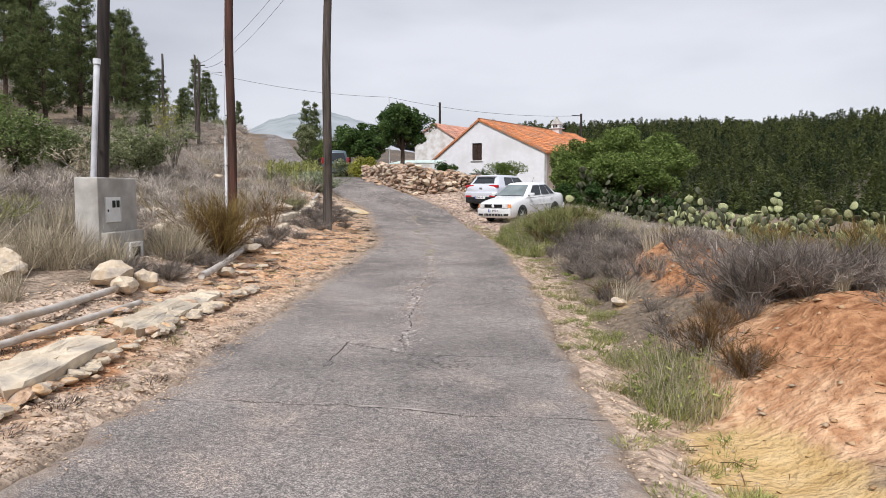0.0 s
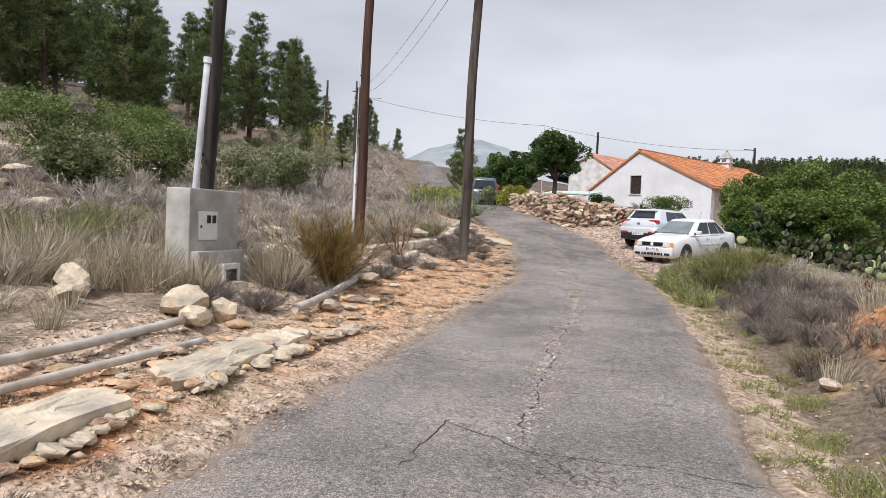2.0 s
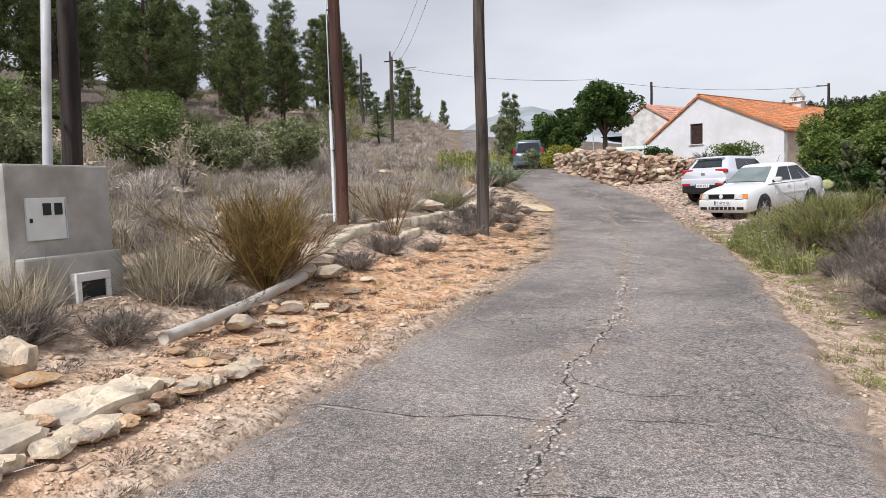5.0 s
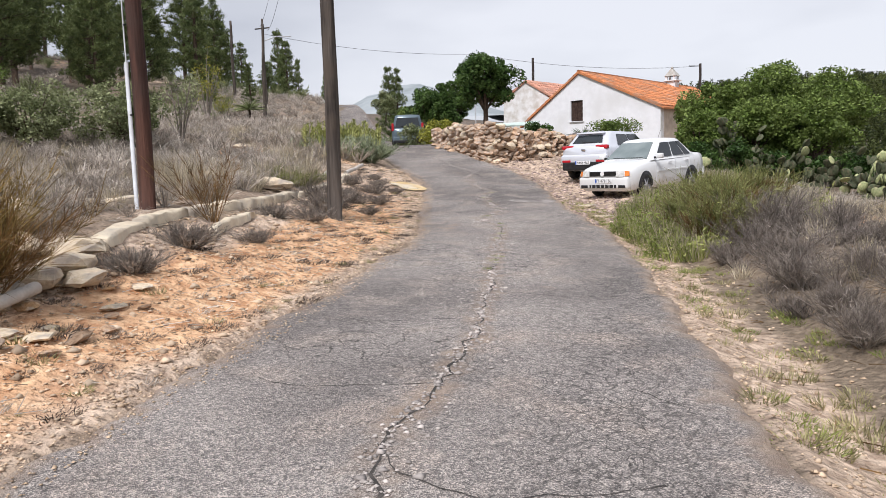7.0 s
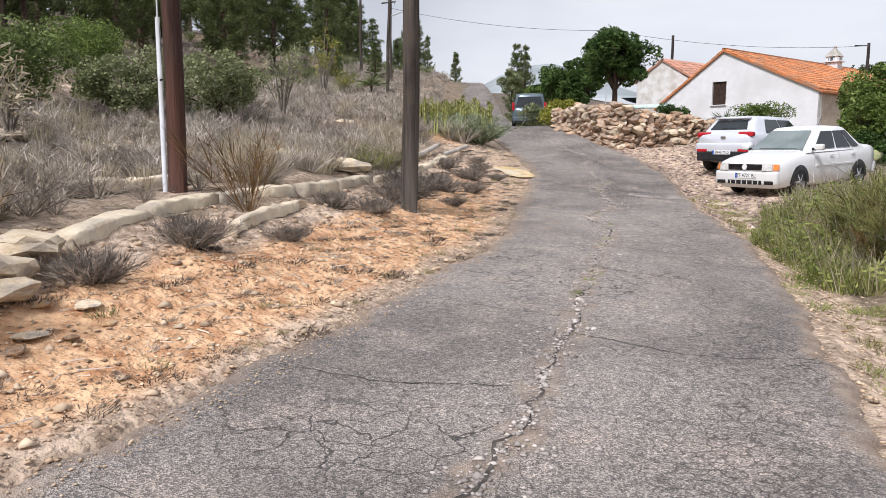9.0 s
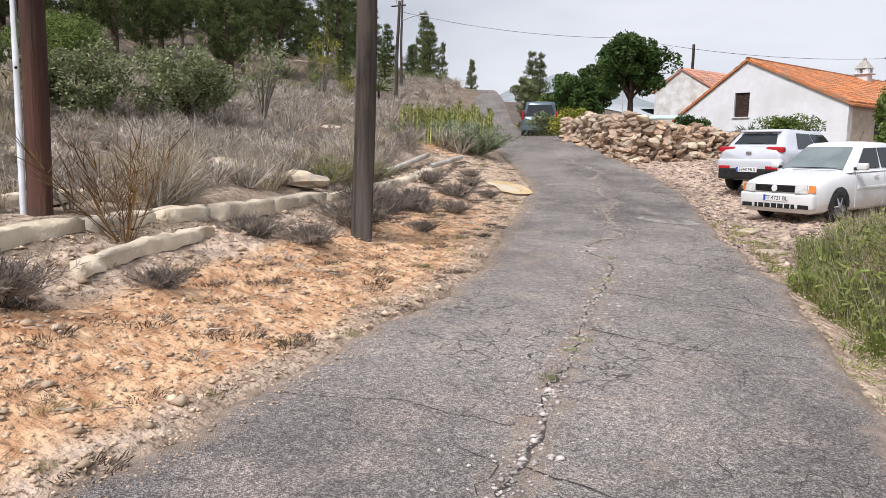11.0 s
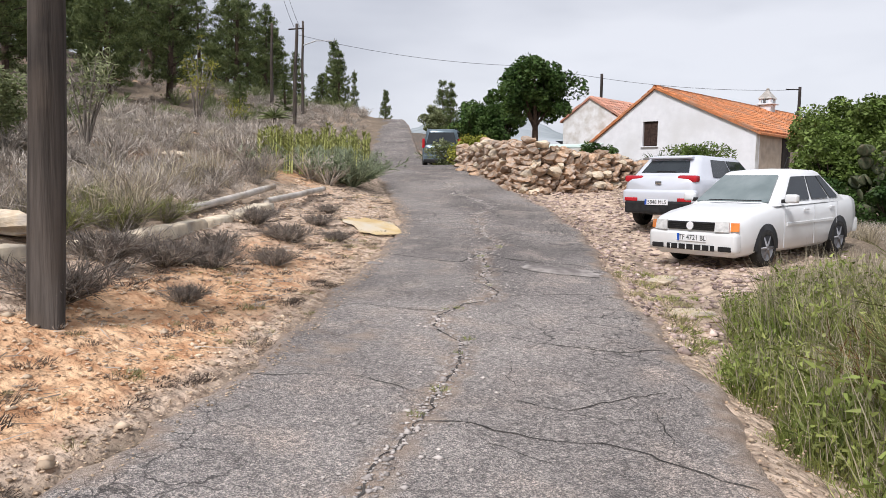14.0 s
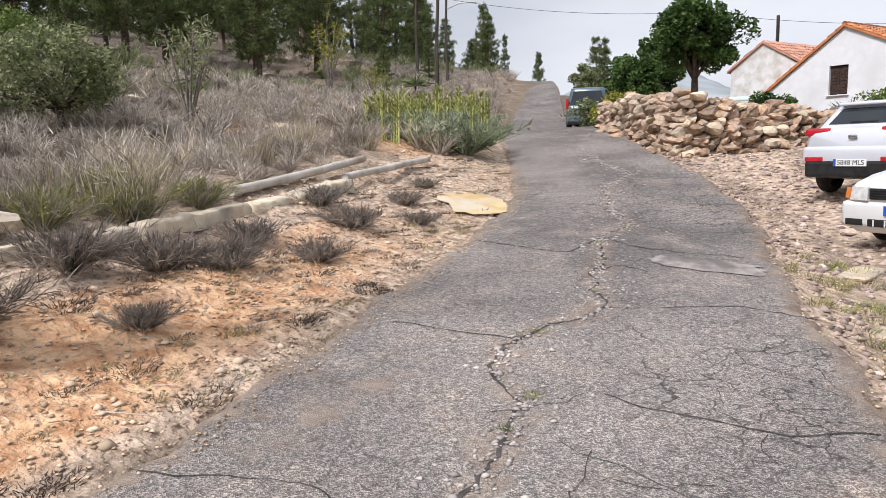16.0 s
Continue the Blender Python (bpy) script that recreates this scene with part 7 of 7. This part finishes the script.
def pipe(points, radius, label, lift=None, n=24):
    w = run_on_ground(points, radius * 0.8 if lift is None else lift, n)
    o = w[0].copy()
    ob = solid("water_pipe", tube(w - o, radius, 10), M_PIPE, None, label, smooth=True)
    ob.matrix_basis = Matrix.Translation(o)
    return tagged(ob, label, "pipe", "old pipes")


pipe(((-2.85, 6.9), (-2.82, 8.1), (-2.86, 9.4)), 0.04, "pale grey cement pipe lying among the rocks", 0.09)
pipe(((-2.5, 6.4), (-2.47, 7.7), (-2.42, 9.1)), 0.034, "pale grey cement pipe lying beside the slabs", 0.07)
pipe(((-3.9, 6.2), (-3.2, 7.6)), 0.035, "old dark-stained pipe half buried in the verge", 0.05)
pipe(((-2.5, 11.0), (-2.62, 12.2), (-2.8, 13.5)), 0.05, "grey-blue pipe half buried in the verge", 0.1)
pipe(((-4.66, 26.0), (-4.88, 27.5), (-5.19, 29.05)), 0.05, "pale cement water pipe running along the verge", 0.13)
pipe(((-4.55, 23.9), (-4.95, 25.8), (-5.28, 27.3)), 0.052, "second pale cement water pipe beside the first", 0.13)


def kerb(points, w, h, label, seed):
    """A low tumbled edge of rough stones following the ground."""
    q = random.Random(seed)
    line = run_on_ground(points, 0, int(np.ptp(np.array(points)[:, 1]) * 3.6))
    ob = holder("channel_kerb", Matrix.Translation(line[0]), label, "kerb", "channel edges")
    for i in range(len(line) - 1):
        d = line[i + 1] - line[i]
        if q.random() < 0.1:
            continue
        m = Matrix.Translation(Vector(line[i] - line[0]) + Vector((q.gauss(0, 0.04), 0, h * 0.35))) @ Matrix.Rotation(math.atan2(d[1], d[0]) + q.gauss(0, 0.12), 4, "Z") @ Matrix.Rotation(q.gauss(0, 0.06), 4, "X")
        shared("stone", loose[i % 8], ob, m @ Matrix.Diagonal((q.uniform(0.45, 0.75), w * q.uniform(1.1, 1.6), h * q.uniform(1.8, 2.8), 1)))
    return ob


def coping(points, w, h, label, seed, gap=0.07, lift=0.04):
    """A cast channel edge in broken lengths: each piece a solid with a worn, uneven top."""
    q = np.random.default_rng(seed)
    n = int(np.sum(np.linalg.norm(np.diff(np.array(points, float), axis=0), axis=1)) / 0.11)
    line = run_on_ground(points, lift, n)
    line[:, 0] += 0.03 * wave(line[:, 1], 0 * line[:, 1], 1.7, seed)
    ob = holder("channel_kerb", Matrix.Translation(line[0]), label, "kerb", "channel edges")
    T = unit(np.gradient(line, axis=0))
    S = unit(np.stack([T[:, 1], -T[:, 0], 0 * T[:, 0]], 1))
    prof = np.array([(-0.5, -1.0), (-0.5, 0.78), (-0.42, 1.0), (0.0, 1.03), (0.42, 0.95), (0.52, 0.7), (0.54, -1.0)])
    a = 0
    while a < n - 3:
        b = min(n, a + int(q.integers(6, 17)))
        if q.random() > gap and b - a > 3:
            hh, ww, off = h * q.uniform(0.85, 1.2), w * q.uniform(0.9, 1.1), q.normal(0, 0.02)
            rings = []
            for i in range(a, b):
                k = prof * [ww, hh] + q.normal(0, 0.009, prof.shape)
                if i in (a, b - 1):
                    k[:, 1] -= 0.012
                rings.append(line[i] - line[0] + S[i] * (k[:, :1] + off) + np.array([0, 0, 1.0]) * k[:, 1:])
            m = len(prof)
            V = np.concatenate(rings)
            F = []
            for i in range(b - a - 1):
                for c in range(m - 1):
                    p_ = i * m + c
                    F += [(p_, p_ + 1, p_ + m + 1), (p_, p_ + m + 1, p_ + m)]
            for e_, flip in ((0, 1), ((b - a - 1) * m, -1)):
                for c in range(1, m - 1):
                    F.append((e_, e_ + c + 1, e_ + c)[::flip])
            solid("coping", (V, np.array(F)), M_COPING, ob)
        a = b
    return ob


coping(((-3.3, 14.8), (-3.5, 15.5), (-3.7, 16.6), (-3.8, 17.9), (-3.72, 19.3), (-3.8, 20.4), (-3.9, 21.5), (-4.12, 22.85), (-4.4, 24.7), (-4.64, 26.0)), 0.17, 0.075, "low worn pale concrete edge of an old water channel", 1)
coping(((-3.1, 16.5), (-3.28, 17.3), (-3.4, 18.5)), 0.12, 0.05, "thin pale broken edge lying on the dirt", 2, 0.15)
coping(((-4.35, 13.6), (-4.75, 16.2), (-4.7, 18.0), (-4.62, 19.4)), 0.18, 0.06, "second pale edge of the old water channel", 3, 0.2)
kerb(((-4.6, 18.6), (-5.5, 20.2), (-6.5, 21.4), (-6.4, 22.6)), 0.34, 0.1, "pale stone ledge in the field", 3)

# ---- gravel, chips and cracks ----
peb = [pebble(r) for k in range(8)]
x, y, z, d = off_road(14000, 5, 31, -0.2, 2.3, -1, r)
stuff("verge_gravel", scatter(peb, x, y, z + 0.005, r.uniform(0.006, 0.026, len(x)) * (1 + 1.4 * (r.random(len(x)) > 0.93)), r, (0.5, 0.9)), M_PEBBLE, "loose gravel and stones on the dirt verge", "gravel")
x, y, z, d = off_road(1500, 4, 24, -0.15, 0.9, 1, r)
stuff("verge_gravel", scatter(peb, x, y, z + 0.005, r.uniform(0.008, 0.03, len(x)), r, (0.5, 0.9)), M_PEBBLE, "loose gravel along the ditch edge", "gravel")
x, y, z, d = off_road(5200, 22, 40, -0.1, 4.5, 1, r)
stuff("yard_gravel", scatter(peb, x, y, z + 0.005, r.uniform(0.015, 0.075, len(x)), r, (0.4, 0.9)), M_YARD, "rough gravel and stones around the parked cars", "gravel")
x, y, z, d = off_road(1700, 4, 16, 1.2, 9, 1, r)
stuff("bank_gravel", scatter(peb, x, y, z + 0.005, r.uniform(0.015, 0.06, len(x)), r, (0.4, 0.8)), M_OCHRE, "stones scattered over the orange bank", "gravel")


x, y, z, d = off_road(5200, 5, 31, -0.28, 0.3, -1, r)
stuff("edge_grit", scatter(peb, x, y, np.maximum(z, road_height(x, y)) + 0.006, r.uniform(0.004, 0.015, len(x)), r, (0.5, 0.9)), M_PEBBLE, "crumbled grit along the asphalt's edge", "gravel")
x, y, z, d = off_road(3600, 4, 31, -0.25, 0.35, 1, r)
stuff("edge_grit", scatter(peb, x, y, np.maximum(z, road_height(x, y) - 0.02) + 0.006, r.uniform(0.004, 0.016, len(x)), r, (0.5, 0.9)), M_PEBBLE, "crumbled grit along the asphalt's edge", "gravel")


def litter_sticks(n, y0, y1, d0, d1, side, label):
    """Fallen twigs lying flat on the ground."""
    x_, y_, z_, d_ = off_road(n, y0, y1, d0, d1, side, r)
    P = np.stack([x_, y_, z_ + 0.008], 1)
    a_ = r.uniform(0, 6.28, n)
    D = np.stack([np.cos(a_), np.sin(a_), r.normal(0.05, 0.12, n)], 1)
    return stuff("twig_litter", blades(P, D, r.uniform(0.05, 0.28, n), 0.004, 0.0, r), M_BROWN_SHRUB if side > 0 else M_GREY_SHRUB, label, "litter")


litter_sticks(2600, 5, 31, 0.3, 3.2, -1, "dry twigs and stalks littering the verge")
litter_sticks(1500, 5, 24, 0.2, 4.0, 1, "dry twigs and stalks littering the ditch side")


def road_surface(x, y):
    x, y = np.asarray(x, float), np.asarray(y, float)
    l, rr = smooth_along(LEFT_EDGE, y), smooth_along(RIGHT_EDGE, y)
    e = np.minimum(x - l, rr - x)
    return road_height(x, y) + 0.018 * wave(x, y, 0.9, 2.0) * np.clip(e / 0.5, 0, 1) + 0.006 * wave(x, y, 3.3, 1.0)


def crack(points, width, seed, stray=0.05):
    """A jagged dark crack in the asphalt."""
    q = np.random.default_rng(seed)
    p = np.array(points, float)
    s = np.concatenate([[0], np.cumsum(np.linalg.norm(np.diff(p, axis=0), axis=1))])
    n = max(6, int(s[-1] / 0.07))
    t = np.linspace(0, s[-1], n)
    walk_x = np.convolve(q.normal(0, 1, n + 8), np.ones(5) / 5, "same")[4:-4] * stray + q.normal(0, stray * 0.25, n)
    walk_y = np.convolve(q.normal(0, 1, n + 8), np.ones(5) / 5, "same")[4:-4] * stray
    x_, y_ = np.interp(t, s, p[:, 0]) + walk_x, np.interp(t, s, p[:, 1]) + walk_y
    tx, ty = np.gradient(x_), np.gradient(y_)
    ln = np.hypot(tx, ty) + 1e-6
    w = width * q.uniform(0.3, 1.1, n) / 2
    a = np.stack([x_ - ty / ln * w, y_ + tx / ln * w], 1)
    b = np.stack([x_ + ty / ln * w, y_ - tx / ln * w], 1)
    V = np.concatenate([np.column_stack([a, road_surface(a[:, 0], a[:, 1]) + 0.004]), np.column_stack([b, road_surface(b[:, 0], b[:, 1]) + 0.004])])
    i = np.arange(n - 1)
    return V, np.concatenate([np.stack([i + n, i + n + 1, i + 1], 1), np.stack([i + n, i + 1, i], 1)])


CRACKS = (
    (MAIN, 0.024), (((-1.0, 6.45), (0.4, 6.55), (1.4, 6.5), (2.3, 6.58)), 0.01), (((-0.02, 7.6), (-0.01, 8.0), (0.01, 8.65)), 0.016), (((0.01, 8.65), (0.32, 8.43), (0.68, 8.29), (1.6, 8.36), (2.2, 8.3)), 0.012),
    (((-1.11, 10.72), (-0.29, 10.79), (0.06, 10.94), (0.51, 11.01)), 0.014), (((0.51, 11.01), (1.2, 11.2), (2.1, 11.1)), 0.01), (((-0.94, 12.93), (-0.3, 12.8), (0.37, 13.03)), 0.008), (((0.3, 12.05), (0.45, 11.77), (0.93, 11.64), (1.6, 11.9)), 0.012),
    (((-1.1, 14.5), (-0.6, 14.4), (0.2, 14.7)), 0.012), (((0.3, 16.0), (1.1, 15.8), (1.9, 16.1)), 0.012), (((-1.2, 16.2), (-0.5, 16.5), (0.15, 16.4)), 0.01), (((0.02, 18.5), (0.8, 18.3), (1.7, 18.6)), 0.012),
    (((-0.1, 19.9), (0.15, 20.02), (0.57, 19.87), (0.89, 20.0), (1.33, 19.81), (1.62, 19.67)), 0.016), (((0.26, 20.42), (0.65, 20.35), (1.18, 20.97)), 0.012), (((-1.4, 20.2), (-0.8, 20.5), (-0.16, 20.3)), 0.01), (((0.0, 21.92), (0.25, 21.85), (0.59, 21.84), (0.88, 21.86), (1.25, 22.0)), 0.016),
    (((-1.68, 22.49), (-1.27, 22.48), (-0.8, 22.5)), 0.016), (((-0.43, 23.44), (-0.17, 23.63), (0.4, 23.95), (0.9, 23.8)), 0.014), (((-2.45, 25.32), (-1.73, 25.18), (-1.32, 25.2), (-1.25, 25.9)), 0.03), (((-1.27, 25.97), (-0.75, 25.59), (-0.35, 25.49), (0.3, 25.52)), 0.03),
    (((-0.84, 24.56), (-0.71, 24.84), (-0.4, 24.7)), 0.02), (((-2.94, 27.93), (-2.04, 27.94), (-1.57, 27.66)), 0.02), (((-1.1, 26.68), (-0.4, 26.5), (0.2, 26.7)), 0.014), (((-2.1, 30.3), (-1.5, 30.1), (-0.9, 30.4)), 0.018),
    (((-3.6, 29.3), (-2.6, 29.2), (-2.2, 29.4)), 0.014), (((-1.75, 28.3), (-0.7, 28.2), (0.1, 28.4)), 0.014), (((-3.4, 31.6), (-2.4, 31.2), (-1.6, 31.5)), 0.016), (((0.5, 9.9), (1.3, 10.1), (2.2, 9.9)), 0.01),
)
M_CRACK = mat("dark_road_crack", (0.035, 0.032, 0.03), (0.1, 0.088, 0.078), 12, 0.95)
for i, (line, wide) in enumerate(CRACKS):
    ob = solid("crack", crack(line, wide, i), M_CRACK, road)
for i in range(34):
    a = r.uniform(7, 24)
    cx = smooth_along(LEFT_EDGE, a) + r.uniform(2.2, 3.6) if r.random() < 0.6 else smooth_along(LEFT_EDGE, a) + r.uniform(0.4, 3.4)
    ang = r.uniform(0, 6.28)
    ln = r.uniform(0.25, 0.8)
    bx, by = cx + math.cos(ang) * ln, a + math.sin(ang) * ln
    if bx < smooth_along(RIGHT_EDGE, by) - 0.2 and bx > smooth_along(LEFT_EDGE, by) + 0.2 and cx < smooth_along(RIGHT_EDGE, a) - 0.2:
        solid("crack", crack(((cx, a), ((cx + bx) / 2 + r.normal(0, 0.06), (a + by) / 2 + r.normal(0, 0.06)), (bx, by)), 0.007, 100 + i, 0.07), M_CRACK, road)

line = np.array(MAIN, float)
s = np.concatenate([[0], np.cumsum(np.linalg.norm(np.diff(line, axis=0), axis=1))])
t = r.uniform(0, s[-1], 5200)
spread = np.where(r.random(5200) < 0.6, 0.04, 0.2)
x, y = np.interp(t, s, line[:, 0]) + r.normal(0, 1, 5200) * spread, np.interp(t, s, line[:, 1]) + r.normal(0, 1, 5200) * spread
stuff("road_chippings", scatter(peb, x, y, road_surface(x, y) + 0.003, r.uniform(0.005, 0.022, 5200) * (1 + 0.8 * (r.random(5200) > 0.9)), r, (0.4, 0.8)), M_CHIP, "loose pale chippings along the central crack", "gravel")
y = r.uniform(5, 28, 3000)
u = r.uniform(0, 1, 3000)
x = smooth_along(LEFT_EDGE, y) + 0.1 + (smooth_along(RIGHT_EDGE, y) - smooth_along(LEFT_EDGE, y) - 0.2) * u
stuff("road_chippings", scatter(peb, x, y, road_surface(x, y) + 0.002, r.uniform(0.003, 0.009, 3000), r, (0.4, 0.8)), M_CHIP, "scattered chippings on the asphalt", "gravel")
t = r.uniform(0.3, 0.7, 16) * s[-1]
x, y = np.interp(t, s, line[:, 0]) + r.normal(0, 0.04, 16), np.interp(t, s, line[:, 1]) + r.normal(0, 0.04, 16)
stuff("crack_weeds", scatter(lowtuft, x, y, road_surface(x, y), r.uniform(0.15, 0.4, 16), r), M_GRASS, "tiny green weeds sprouting in the central crack", "grass")


def patch(cx, cy, lx, ly, turn, material, label, seed, name="road_patch", surface=road_surface, raise_=0.0):
    q = np.random.default_rng(seed)
    n = 26
    a = np.arange(n) / n * 2 * np.pi
    f = (np.abs(np.cos(a)) ** 3 + np.abs(np.sin(a)) ** 3) ** (-1 / 3) * q.uniform(0.75, 1.1, n)
    rings = [np.zeros((1, 2))]
    for k in (0.35, 0.7, 1.0):
        rings.append(np.stack([np.cos(a) * lx / 2 * f * k, np.sin(a) * ly / 2 * f * k], 1))
    P = np.concatenate(rings)
    c_, s_ = math.cos(radians(turn)), math.sin(radians(turn))
    P = P @ np.array([[c_, s_], [-s_, c_]]) + [cx, cy]
    lift = np.concatenate([[0.02], np.full(n, 0.02), np.full(n, 0.018), np.full(n, 0.004)])
    V = np.column_stack([P, surface(P[:, 0], P[:, 1]) + lift + raise_])
    F = [(0, 1 + i, 1 + (i + 1) % n) for i in range(n)]
    for k in range(2):
        for i in range(n):
            p_, q_ = 1 + k * n + i, 1 + k * n + (i + 1) % n
            F += [(p_, p_ + n, q_ + n), (p_, q_ + n, q_)]
    return solid(name, (V, np.array(F)), material, road, label, smooth=True)


M_PATCH = mat("pale_worn_patch", (0.22, 0.195, 0.18), (0.38, 0.345, 0.315), 9, 0.9, bump=0.4, bscale=60, c3=(0.16, 0.14, 0.13), scale3=3)
patch(-0.05, 25.1, 1.05, 0.42, -6, M_PATCH, "pale worn concrete patch across the road", 1, raise_=0.004)
patch(-0.7, 6.47, 0.6, 0.025, 3, M_PATCH, "pale worn seam", 2, raise_=-0.011)
patch(0.85, 6.55, 0.9, 0.03, -2, M_PATCH, "pale worn seam", 3, raise_=-0.011)
patch(-2.3, 24.6, 0.22, 0.12, 10, M_PATCH, "small pale patch", 4)
patch(-0.75, 10.74, 0.7, 0.03, 2, M_PATCH, "pale worn seam", 5, raise_=-0.011)


def beside_road(x, y):
    return np.maximum(height(x, y), road_surface(x, y) - 0.03)


patch(-3.38, 27.2, 0.95, 1.35, 20, M_YELLOW, "worn yellow ochre concrete apron at the road's edge", 6, "concrete_apron", beside_road, 0.03)
